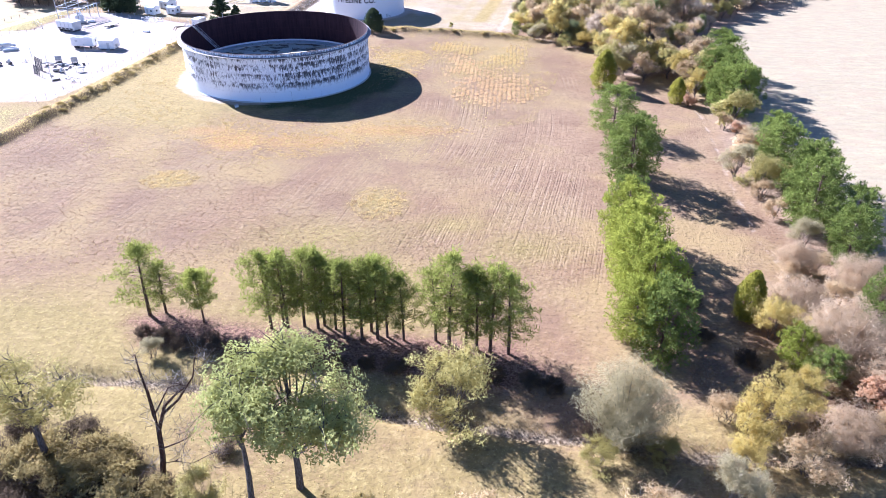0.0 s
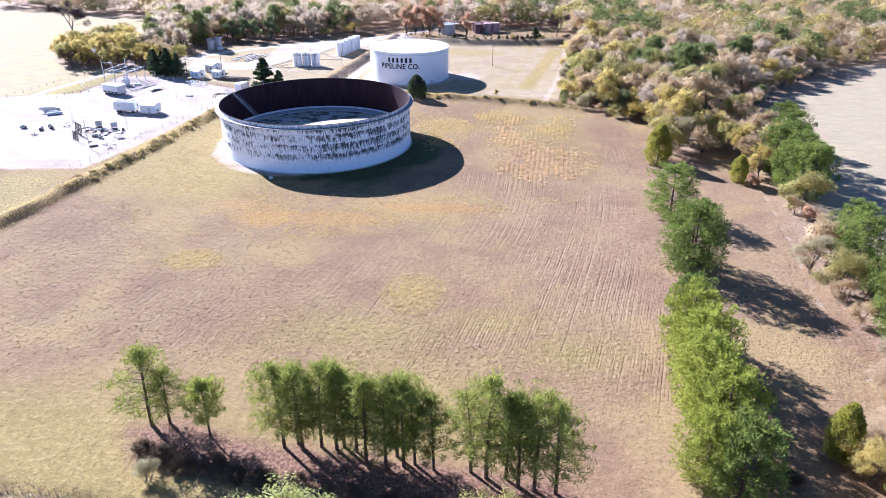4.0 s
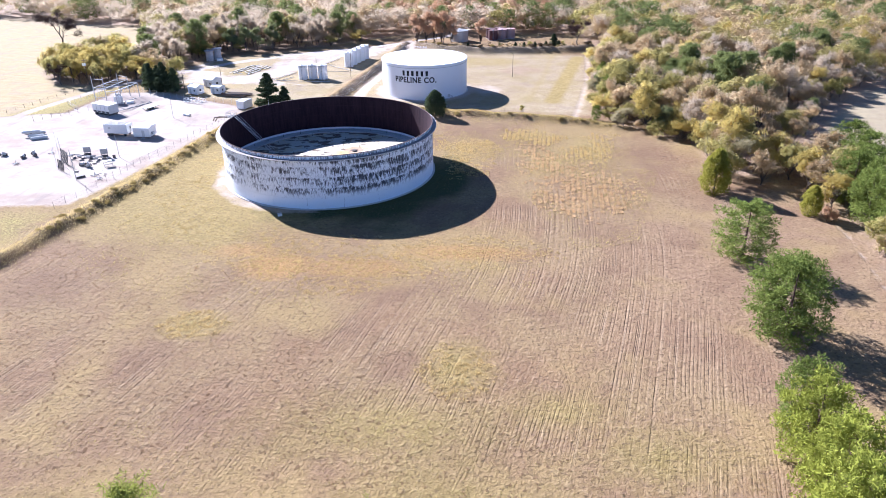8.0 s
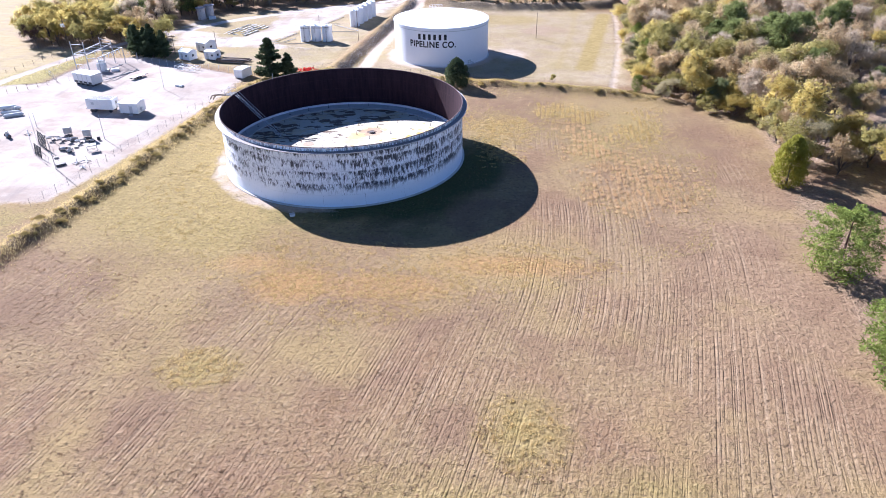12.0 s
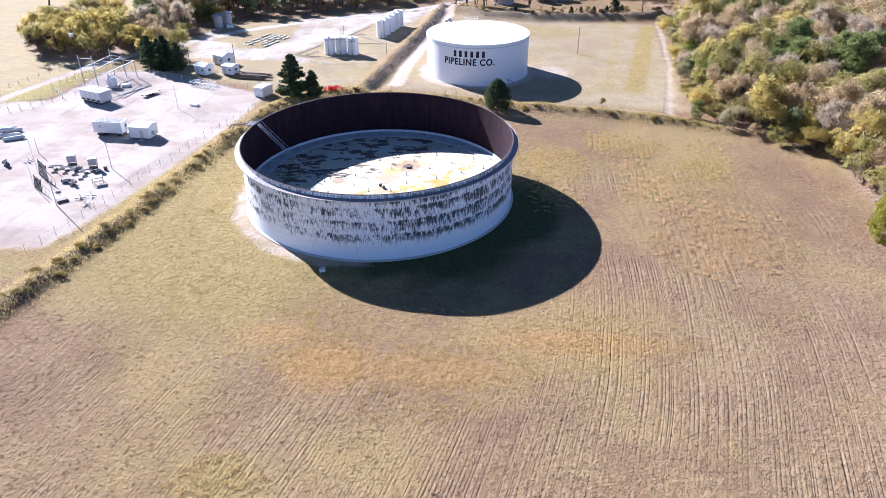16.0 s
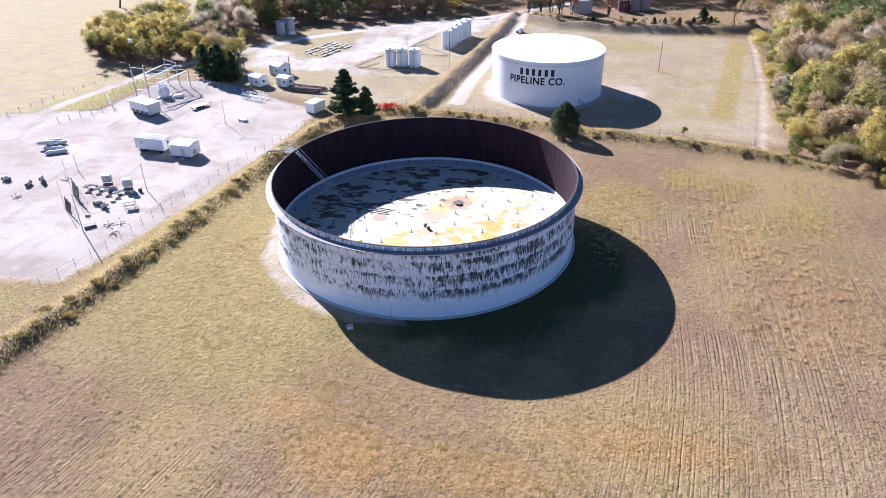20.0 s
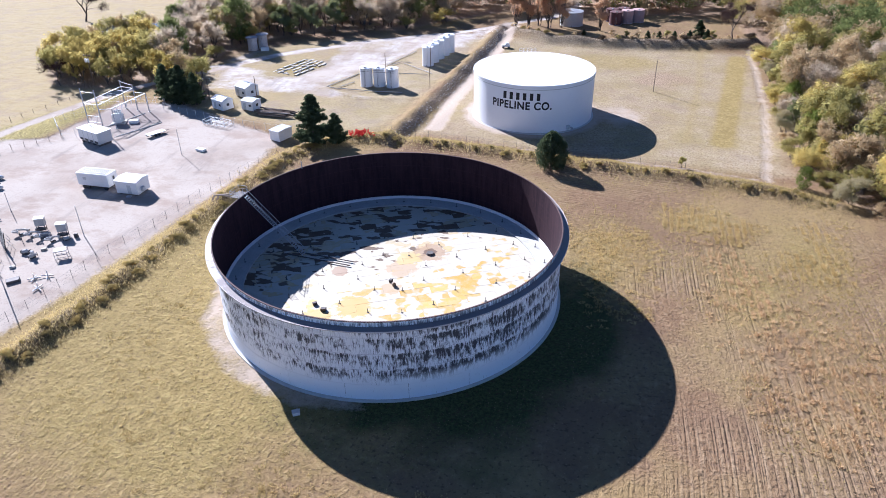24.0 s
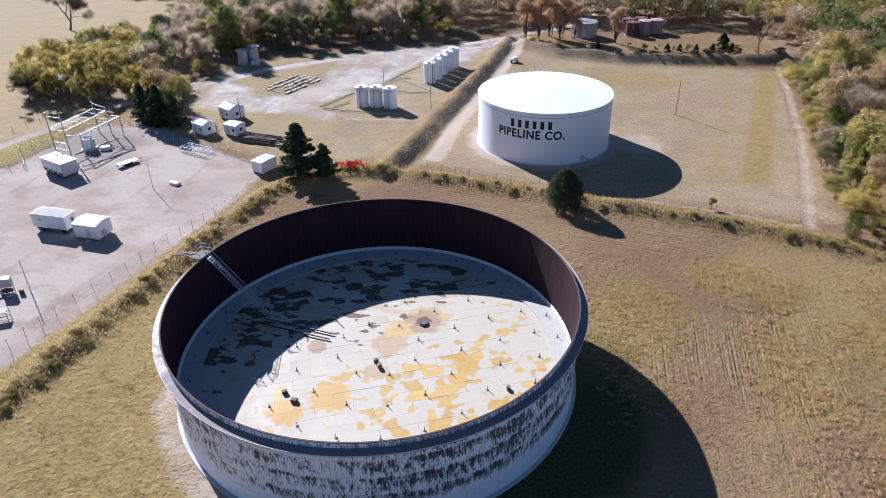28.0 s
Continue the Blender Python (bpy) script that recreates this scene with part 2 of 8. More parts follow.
    far = n.mix(n.math("MULTIPLY", lot, n.range(n.noise(p, 0.08, 5, 0.6), 0.45, 0.6, 0, 0.7)), far, (0.27, 0.215, 0.105))
    far = n.mix(n.math("MULTIPLY", lot, n.range(n.noise(n.place(p, (1, 1, 1), 1.1), 0.11, 5, 0.65), 0.52, 0.64, 0, 0.6)), far, (0.25, 0.20, 0.155))
    far = n.mix(n.math("MULTIPLY", lot, n.range(n3, 0.52, 0.36, 0, 0.55)), far, (0.16, 0.125, 0.065))
    far = n.mix(n.range(clump, 0.46, 0.36, 0, 0.3), far, (0.18, 0.135, 0.07))
    green = n.mix(n.range(fine, 0.42, 0.58), (0.125, 0.098, 0.032), (0.375, 0.305, 0.105))
    bank = n.mix(n.range(fine, 0.43, 0.58), (0.09, 0.065, 0.05), (0.31, 0.24, 0.155))

    def mask(v, soft=0.16):
        e = n.math("ADD", v, n.math("MULTIPLY", n.math("SUBTRACT", n.math("ADD", n.math("MULTIPLY", n2, 0.6), n.math("MULTIPLY", n3, 0.4)), 0.5), 1.1))
        return n.range(e, 0.5 - soft, 0.5 + soft)

    c = n.mix(mask(reg3[0], 0.3), dry, far)
    c = n.mix(mask(reg[2], 0.35), c, lush)
    c = n.mix(mask(reg2[0], 0.3), c, orange)
    c = n.mix(mask(reg3[2], 0.3), c, green)
    # green grass beside the tank, coloured darker to deepen the tank's cast shadow
    shade_patch = n.mix(n.range(fine, 0.40, 0.6), (0.03, 0.036, 0.015), (0.085, 0.092, 0.034))
    c = n.mix(mask(head[2], 0.3), c, shade_patch)
    c = n.mix(mask(reg2[2], 0.25), c, litter)
    c = n.mix(mask(reg3[1], 0.25), c, bank)
    c = n.mix(mask(reg[1]), c, dirt)
    c = n.mix(mask(reg[0]), c, gravel)
    spots = n.range(n.noise(p, 1.9, 2, 0.5), 0.59, 0.66, 0, 0.6)
    spots = n.math("MULTIPLY", spots, n.range(y, 80, 100, 0.7, 1.0))
    soil = n.math("SUBTRACT", 1.0, n.math("MAXIMUM", mask(reg[0]), mask(reg[1])))
    c = n.mix(n.math("MULTIPLY", n.math("MULTIPLY", spots, soil), n.range(reg3[0], 0.3, 0.8, 1.0, 0.25)), c, (0.075, 0.05, 0.03))
    hgt = n.math("ADD", fine, n.math("MULTIPLY", n.math("ADD", fur, fur_b), -0.3))
    rough_lot = n.math("MULTIPLY", n.range(soil, 0.0, 1.0, 0.08, 1.0), n.range(reg3[0], 0.3, 0.8, 1.0, 0.35))
    relief = n.math("ADD", n.math("MULTIPLY", hgt, 0.6), n.math("MULTIPLY", clump, 0.9))
    relief = n.math("MULTIPLY", relief, n.range(y, 80, 100, 1.0, 2.5))
    return n.surface(c, 0.95, 0, n.bump(n.math("MULTIPLY", relief, rough_lot), 0.8, 0.19), 0.1)


def shell_material():
    """White shell paint with black mildew that runs down in streaks from each course."""
    n = Nodes("weathered_white_shell")
    p = n.local()
    x, y, z = n.split(p)
    ang = n.math("MULTIPLY", n.math("ARCTAN2", y, x), 25.4)
    uv = n.node("ShaderNodeCombineXYZ", X=ang, Y=z, Z=0.0).outputs[0]
    row = n.math("FLOOR", n.math("MULTIPLY", n.math("SUBTRACT", z, 0.2), 0.4167))
    own = n.node("ShaderNodeCombineXYZ", X=n.math("ADD", ang, n.math("MULTIPLY", row, 13.7)), Y=z, Z=0.0).outputs[0]
    streak = n.noise(n.place(own, (1.35, 0.34, 1)), 1.5, 5, 0.66)
    fine = n.noise(n.place(own, (4.6, 0.6, 1)), 1.5, 4, 0.65)
    patch = n.noise(n.place(uv, (1.0, 1.7, 1)), 0.24, 3)
    blot = n.noise(uv, 0.85, 4, 0.6)
    course = n.math("FRACT", n.math("MULTIPLY", n.math("SUBTRACT", z, 0.2), 0.4167))
    hang = n.math("MULTIPLY", n.range(course, 0.05, 0.5), n.range(course, 1.0, 0.9))
    level = n.math("MULTIPLY", n.range(z, 2.4, 4.2), n.range(z, 12.3, 11.2, 0.6, 1.0))
    tend = n.math("ADD", n.math("MULTIPLY", streak, 0.42), n.math("MULTIPLY", fine, 0.36))
    tend = n.math("ADD", tend, n.math("MULTIPLY", blot, 0.22))
    tend = n.math("ADD", tend, n.range(patch, 0.35, 0.65, -0.035, 0.04))
    tend = n.math("ADD", tend, n.math("MULTIPLY", n.math("SUBTRACT", n.chance(), 0.5), 0.03))
    east = n.math("MULTIPLY", n.range(ang, -33.75, -33.65), n.range(ang, 4.0, -12.0))
    tend = n.math("ADD", tend, n.math("MULTIPLY", east, 0.045))
    black = n.math("MULTIPLY", n.range(n.math("ADD", tend, n.math("MULTIPLY", hang, 0.07)), 0.545, 0.635), level)
    seam = n.math("MULTIPLY", n.range(course, 0.965, 0.985), n.range(blot, 0.45, 0.55, 0.0, 0.7))
    grey = n.math("MULTIPLY", n.range(n.math("ADD", n.math("MULTIPLY", fine, 0.6), n.math("MULTIPLY", streak, 0.4)), 0.475, 0.58, 0, 0.42), n.range(z, 2.5, 4.5))
    grey = n.math("MAXIMUM", grey, n.math("MULTIPLY", seam, level))
    c = n.mix(n.noise(p, 0.7, 3), (0.93, 0.92, 0.92), (0.86, 0.86, 0.88))
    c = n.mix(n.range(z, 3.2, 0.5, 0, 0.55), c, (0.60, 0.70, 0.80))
    c = n.mix(grey, c, (0.33, 0.32, 0.355))
    c = n.mix(n.math("MULTIPLY", black, 0.94), c, (0.03, 0.027, 0.034))
    rust = n.math("MULTIPLY", n.range(fine, 0.62, 0.72, 0, 0.7), n.range(z, 4, 1))
    c = n.mix(rust, c, (0.25, 0.20, 0.20))
    return n.surface(c, 0.6, 0, n.bump(fine, 0.1, 0.02))


def rust_material():
    n = Nodes("rusted_steel_lining")
    p = n.local()
    x, y, z = n.split(p)
    ang = n.math("MULTIPLY", n.math("ARCTAN2", y, x), 25.4)
    uv = n.node("ShaderNodeCombineXYZ", X=ang, Y=z, Z=0.0).outputs[0]
    streak = n.noise(n.place(uv, (1.2, 0.12, 1)), 1.2, 5, 0.6)
    grain = n.noise(p, 2.5, 4)
    c = n.mix(n.range(streak, 0.35, 0.65), (0.022, 0.012, 0.017), (0.04, 0.021, 0.026))
    c = n.mix(n.range(grain, 0.5, 0.75, 0, 0.6), c, (0.05, 0.024, 0.026))
    seam = n.range(n.math("FRACT", n.math("MULTIPLY", z, 0.41)), 0.97, 0.985, 0, 0.4)
    c = n.mix(seam, c, (0.08, 0.04, 0.04))
    return n.surface(c, 0.85, 0.0, n.bump(grain, 0.2, 0.03), 0.1)


def deck_material():
    """Floating roof plates: pale paint with ochre and brown puddle marks that stop at the lapped seams, with shade
    painted into the colour of one half.
    """
    n = Nodes("stained_deck_plate")
    p = n.local()
    x, y, z = n.split(p)
    r = n.chance()
    r2 = n.math("FRACT", n.math("MULTIPLY", r, 7.3))
    r3 = n.math("FRACT", n.math("MULTIPLY", r, 31.7))
    # every plate dips its own way, so marks break off at its edges
    jump = n.node("ShaderNodeCombineXYZ", X=n.math("MULTIPLY", r, 37.0), Y=n.math("MULTIPLY", r2, 53.0), Z=0.0).outputs[0]
    own = n.tree.nodes.new("ShaderNodeVectorMath")
    n.put(own.inputs[0], p)
    n.put(own.inputs[1], jump)
    own = own.outputs[0]
    wide = n.noise(p, 0.13, 3, 0.5)
    loc = n.noise(own, 0.36, 2, 0.45)
    b = n.noise(p, 1.3, 4, 0.6)
    g = n.noise(p, 6, 3)
    c = n.mix(b, (0.49, 0.445, 0.365), (0.435, 0.39, 0.31))
    c = n.mix(n.range(r3, 0.6, 1.0, 0, 0.2), c, (0.50, 0.47, 0.41))
    wet = n.math("ADD", n.math("MULTIPLY", wide, 0.45), n.math("MULTIPLY", loc, 0.55))
    wet = n.math("ADD", wet, n.math("MULTIPLY", n.math("SUBTRACT", r, 0.5), 0.07))
    wet = n.math("ADD", wet, n.math("MULTIPLY", n.math("SUBTRACT", b, 0.5), 0.05))
    rim = n.math("MULTIPLY", n.range(wet, 0.545, 0.57), n.range(wet, 0.61, 0.58))
    ochre = n.math("MULTIPLY", n.range(wet, 0.556, 0.582), n.range(b, 0.3, 0.6, 0.65, 1.0))
    # yellow is toned down where the wall's shadow lies on the deck
    ochre = n.math("MULTIPLY", ochre, n.range(n.math("SUBTRACT", n.math("MULTIPLY", x, 0.6), n.math("MULTIPLY", y, 0.8)), -8, 4, 0.35, 1.0))
    c = n.mix(ochre, c, n.mix(r2, (0.44, 0.26, 0.045), (0.54, 0.36, 0.10)))
    c = n.mix(n.math("MULTIPLY", rim, 0.35), c, (0.40, 0.30, 0.14))
    # shade put into the colour: marks gather and darken on the shadowed half
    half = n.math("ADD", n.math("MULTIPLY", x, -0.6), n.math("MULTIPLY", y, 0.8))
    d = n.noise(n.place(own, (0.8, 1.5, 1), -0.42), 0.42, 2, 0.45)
    shade_patch = n.math("ADD", n.math("MULTIPLY", d, 0.7), n.math("MULTIPLY", n.noise(p, 0.2, 3), 0.3))
    shade_patch = n.math("ADD", shade_patch, n.math("MULTIPLY", n.math("SUBTRACT", r2, 0.5), 0.11))
    shade_patch = n.math("ADD", shade_patch, n.range(half, -7, 9, -0.20, 0.035))
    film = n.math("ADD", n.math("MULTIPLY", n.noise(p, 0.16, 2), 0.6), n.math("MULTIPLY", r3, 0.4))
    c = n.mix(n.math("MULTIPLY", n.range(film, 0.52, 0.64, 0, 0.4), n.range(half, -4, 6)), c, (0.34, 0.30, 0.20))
    c = n.mix(n.range(shade_patch, 0.56, 0.585, 0, 0.93), c, n.mix(b, (0.055, 0.03, 0.018), (0.14, 0.085, 0.05)))
    for cx, cy, r0, col in ((4.6, 6.8, 3.0, (0.33, 0.22, 0.13)), (4.6, 7.0, 1.1, (0.09, 0.05, 0.035)), (1.2, 1.4, 2.6, (0.40, 0.29, 0.18)), (1.6, 4.4, 2.0, (0.50, 0.36, 0.15)), (0.9, -4.6, 1.7, (0.40, 0.29, 0.17)), (-3.4, -9.8, 2.9, (0.48, 0.30, 0.075)), (-8.4, -1.0, 1.6, (0.30, 0.2, 0.13)), (-8.0, -13.2, 2.4, (0.48, 0.30, 0.08))):
        dx, dy = n.math("SUBTRACT", x, cx), n.math("SUBTRACT", y, cy)
        far_off = n.math("SQRT", n.math("ADD", n.math("MULTIPLY", dx, dx), n.math("MULTIPLY", dy, dy)))
        edge = n.math("ADD", n.math("DIVIDE", far_off, r0), n.math("MULTIPLY", n.math("SUBTRACT", n.math("ADD", b, n.math("MULTIPLY", loc, 0.8)), 0.9), 1.2))
        c = n.mix(n.range(edge, 1.0, 0.8, 0, 0.85), c, col)
    c = n.mix(n.range(g, 0.62, 0.8, 0, 0.35), c, (0.35, 0.27, 0.20))
    return n.surface(c, n.range(wet, 0.4, 0.6, 0.75, 0.5), 0, n.bump(g, 0.1, 0.02))


def girder_material():
    """Stiffening ring: pale chipped paint on one side, darker grey on the other."""
    n = Nodes("chipped_girder_paint")
    p = n.local()
    x, y, z = n.split(p)
    a = n.noise(p, 0.9, 4, 0.65)
    g = n.noise(p, 5, 3)
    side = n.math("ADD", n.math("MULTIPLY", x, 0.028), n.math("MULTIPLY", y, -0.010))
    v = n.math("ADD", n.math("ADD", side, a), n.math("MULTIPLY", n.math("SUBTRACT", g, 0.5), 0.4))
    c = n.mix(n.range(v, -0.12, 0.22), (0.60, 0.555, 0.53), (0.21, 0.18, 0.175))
    return n.surface(c, 0.75, 0, n.bump(g, 0.2, 0.02))


M_GROUND = ground_material()
M_SHELL = shell_material()
M_RUST = rust_material()
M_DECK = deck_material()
M_RIM = girder_material()
M_LIP = plain("dark_rusted_lip", (0.10, 0.06, 0.055), 0.8, 0.0, 0.5, 0.8, (0.03, 0.022, 0.024), 0.6)
M_RIMPALE = plain("pale_chipped_girder_edge", (0.62, 0.58, 0.56), 0.7, 0.0, 0.4, 0.8, (0.12, 0.09, 0.09), 0.7)
M_PONTOON = plain("pale_pontoon_paint", (0.47, 0.455, 0.425), 0.6, 0.0, 0.4, 0.6, (0.2, 0.16, 0.13), 0.4)
M_CONCRETE = plain("pale_concrete", (0.50, 0.48, 0.45), 0.9, 0.0, 0.4, 0.9)
M_WHITE = plain("clean_white_tank_paint", (0.74, 0.74, 0.75), 0.5, 0.0, 0.08, 0.15, (0.55, 0.55, 0.56), 0.15)
M_WHITEROOF = plain("white_roof_paint", (0.64, 0.64, 0.65), 0.55, 0.0, 0.1, 0.2, (0.6, 0.58, 0.56), 0.15)
M_BLACK = plain("black_sign_paint", (0.02, 0.02, 0.022), 0.6, 0.0, 0.2, 2.0, (0.1, 0.1, 0.1), 0.15)
M_STEEL = plain("galvanised_steel", (0.46, 0.46, 0.47), 0.5, 0.5, 0.3, 2.0)
M_DARKSTEEL = plain("dark_weathered_steel", (0.12, 0.105, 0.10), 0.7, 0.2, 0.4, 2.0)
M_BOXPAINT = plain("off_white_box_paint", (0.74, 0.73, 0.71), 0.6, 0.0, 0.15, 0.8, (0.4, 0.35, 0.3), 0.3)
M_GREYPAINT = plain("grey_box_paint", (0.50, 0.50, 0.49), 0.6, 0.0, 0.2, 0.8)
M_SCRAP = plain("weathered_grey_scrap", (0.48, 0.455, 0.43), 0.8, 0.0, 0.5, 1.5, (0.14, 0.10, 0.075), 0.6)
M_DARK = plain("dark_opening", (0.03, 0.03, 0.035), 0.4, 0.0, 0.2, 1.0, (0.1, 0.09, 0.08), 0.2)
M_TIMBER = plain("weathered_timber", (0.28, 0.22, 0.17), 0.9, 0.0, 0.5, 3.0)
M_ROOFGREY = plain("grey_ribbed_roof", (0.30, 0.29, 0.31), 0.6, 0.1, 0.3, 1.5)
M_OLDTANK = plain("rust_streaked_old_paint", (0.50, 0.47, 0.45), 0.75, 0.0, 0.5, 0.6, (0.14, 0.085, 0.06), 0.85)
M_POLE = plain("brown_pole_timber", (0.16, 0.11, 0.08), 0.9, 0.0, 0.4, 2.0)
M_RUBBLE = plain("broken_concrete", (0.47, 0.43, 0.37), 0.95, 0.0, 0.5, 1.0)
M_DARKTANK = plain("dark_maroon_tank_paint", (0.11, 0.05, 0.05), 0.7, 0.0, 0.4, 0.8)
M_PINKTANK = plain("faded_pink_tank_paint", (0.42, 0.28, 0.26), 0.7, 0.0, 0.3, 0.8)
M_WATER = plain("still_pond_water", (0.10, 0.12, 0.14), 0.12, 0.0, 0.2, 0.1, (0.14, 0.15, 0.14), 0.2)
M_BARK = bark("grey_brown_bark", (0.055, 0.045, 0.038), (0.16, 0.13, 0.11))
M_PINEBARK = bark("reddish_pine_bark", (0.06, 0.038, 0.028), (0.17, 0.11, 0.085))
M_DEADBARK = bark("dark_reddish_dead_wood", (0.035, 0.02, 0.018), (0.11, 0.065, 0.05))
M_TWIG = bark("pale_dry_twigs", (0.15, 0.12, 0.095), (0.28, 0.235, 0.195))
L_PINE = foliage("pine_needles", (0.032, 0.05, 0.012), (0.27, 0.315, 0.072), 0.28)
L_ROWPINE = foliage("grey_green_pine_needles", (0.045, 0.062, 0.014), (0.42, 0.435, 0.095), 0.38)
L_LIME = foliage("yellow_green_pine_needles", (0.085, 0.105, 0.014), (0.44, 0.455, 0.08), 0.3)
L_WOODPINE = foliage("dark_pine_needles", (0.058, 0.074, 0.027), (0.255, 0.28, 0.095), 0.42)
L_CEDAR = foliage("cedar_scales", (0.03, 0.042, 0.026), (0.11, 0.135, 0.068), 0.3)
L_HAZE = foliage("beige_fine_twigs", (0.25, 0.215, 0.115), (0.46, 0.40, 0.235), 0.6)
L_YEW = foliage("dull_olive_scales", (0.19, 0.18, 0.025), (0.46, 0.43, 0.085), 0.45)
L_OLIVE = foliage("olive_leaves", (0.21, 0.188, 0.06), (0.49, 0.425, 0.16), 0.65)
L_TAN = foliage("tan_dry_leaves", (0.37, 0.27, 0.145), (0.60, 0.465, 0.28), 0.68)
L_GREY = foliage("grey_twig_haze", (0.39, 0.31, 0.22), (0.61, 0.505, 0.375), 0.7)
L_GOLD = foliage("golden_leaves", (0.37, 0.29, 0.08), (0.63, 0.51, 0.18), 0.65)
L_RUSSET = foliage("russet_leaves", (0.40, 0.24, 0.135), (0.60, 0.40, 0.25), 0.6)
L_WILLOW = foliage("fresh_green_leaves", (0.20, 0.235, 0.06), (0.46, 0.50, 0.17), 0.5)
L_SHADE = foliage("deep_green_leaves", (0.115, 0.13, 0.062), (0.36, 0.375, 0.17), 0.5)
L_BRUSH = foliage("brown_olive_brush", (0.14, 0.105, 0.045), (0.44, 0.35, 0.145), 0.5)
L_BANK = foliage("yellow_green_bush_leaves", (0.29, 0.22, 0.088), (0.52, 0.41, 0.16), 0.6)
L_RED = foliage("bright_red_leaves", (0.35, 0.02, 0.02), (0.62, 0.06, 0.05), 0.3)
L_GRASS = foliage("dry_grass_blades", (0.29, 0.22, 0.085), (0.48, 0.385, 0.155), 0.6)
L_OAK = foliage("pale_green_oak_leaves", (0.18, 0.192, 0.062), (0.50, 0.495, 0.185), 0.55)
L_CLUMP = foliage("tall_tan_grass", (0.44, 0.30, 0.16), (0.64, 0.455, 0.255), 0.5)
L_CLUMPGOLD = foliage("tall_golden_grass", (0.43, 0.31, 0.14), (0.62, 0.475, 0.22), 0.5)
L_GRASSGREEN = foliage("yellow_green_grass", (0.31, 0.23, 0.10), (0.51, 0.395, 0.18), 0.55)
L_DRY = foliage("short_dry_stubble", (0.22, 0.142, 0.085), (0.41, 0.285, 0.18), 0.35)
L_PINK = foliage("pinkish_fine_twigs", (0.36, 0.27, 0.17), (0.56, 0.435, 0.29), 0.65)
L_BRAMBLE = foliage("dark_bramble_stems", (0.05, 0.036, 0.026), (0.17, 0.125, 0.08), 0.25)
L_WEED = foliage("dark_weed_stems", (0.13, 0.10, 0.07), (0.38, 0.30, 0.19), 0.3)

# ---- mesh helpers ----


def part(name, data, mat, parent=None, label="", at=None):
    """Links a bmesh or a mesh as one object, under a thing where one is given."""
    if isinstance(data, bmesh.types.BMesh):
        me = bpy.data.meshes.new(name)
        data.to_mesh(me)
        data.free()
    else:
        me = data
    if mat is not None and not me.materials:
        me.materials.append(mat)
    ob = new(name, me)
    if parent is not None:
        ob.parent = parent
    if at is not None:
        ob.matrix_basis = at
    if label:
        ob["label"] = label
    return ob


def thing(name, at, label, category, group="", kind=""):
    ob = new(name)
    ob.matrix_basis = at
    return tagged(ob, label, category, group, kind)


def mesh_of(name, verts, faces, mat=None, smooth=False):
    me = bpy.data.meshes.new(name)
    me.from_pydata([tuple(v) for v in verts], [], faces)
    if mat is not None:
        me.materials.append(mat)
    if smooth:
        me.polygons.foreach_set("use_smooth", [True] * len(me.polygons))
    me.update()
    return me


def quads_mesh(name, q, mat, tone=None):
    """One mesh of loose quads from an array (n, 4, 3)."""
    q = np.asarray(q, dtype=np.float32)
    k = len(q)
    me = bpy.data.meshes.new(name)
    me.vertices.add(4 * k)
    me.vertices.foreach_set("co", q.reshape(-1))
    me.loops.add(4 * k)
    me.loops.foreach_set("vertex_index", np.arange(4 * k, dtype=np.int32))
    me.polygons.add(k)
    me.polygons.foreach_set("loop_start", np.arange(0, 4 * k, 4, dtype=np.int32))
    me.polygons.foreach_set("loop_total", np.full(k, 4, dtype=np.int32))
    if tone is not None:
        at = me.attributes.new("tone", "FLOAT", "POINT")
        at.data.foreach_set("value", np.repeat(np.asarray(tone, dtype=np.float32), 4))
    me.materials.append(mat)
    me.update(calc_edges=True)
    return me


def box_bm(sx, sy, sz, bevel=0.02, at=(0, 0, 0), bm=None):
    """A bevelled box that stands on at."""
    own = bmesh.new()
    bmesh.ops.create_cube(own, size=1)
    bmesh.ops.scale(own, vec=(sx, sy, sz), verts=own.verts)
    if bevel:
        bmesh.ops.bevel(own, geom=own.edges[:], offset=bevel, segments=1, affect="EDGES")
    bmesh.ops.translate(own, vec=(at[0], at[1], at[2] + sz / 2), verts=own.verts)
    if bm is None:
        return own
    me = bpy.data.meshes.new("tmp")
    own.to_mesh(me)
    own.free()
    bm.from_mesh(me)
    bpy.data.meshes.remove(me)
    return bm


def tube_bm(points, radii, sides=6, bm=None):
    """A tapered tube along points."""
    bm = bm or bmesh.new()
    rings = []
    n = len(points)
    for i in range(n):
        p = Vector(points[i])
        d = Vector(points[min(i + 1, n - 1)]) - Vector(points[max(i - 1, 0)])
        d = d.normalized() if d.length > 1e-6 else Vector((0, 0, 1))
        u = d.orthogonal().normalized()
        v = d.cross(u)
        rings.append([bm.verts.new(p + float(radii[i]) * (math.cos(2 * math.pi * k / sides) * u + math.sin(2 * math.pi * k / sides) * v)) for k in range(sides)])
        if i:
            a, b = rings[-2], rings[-1]
            s = min(range(sides), key=lambda k: (b[k].co - a[0].co).length)   # keep the rings aligned
            b = b[s:] + b[:s]
            rings[-1] = b
            for k in range(sides):
                bm.faces.new((a[k], a[(k + 1) % sides], b[(k + 1) % sides], b[k]))
    bm.faces.new(rings[0][::-1])
    bm.faces.new(rings[-1])
    return bm


def rod(name, a, b, r, mat, parent=None, sides=6, label=""):
    return part(name, tube_bm([a, b], [r, r], sides), mat, parent, label)


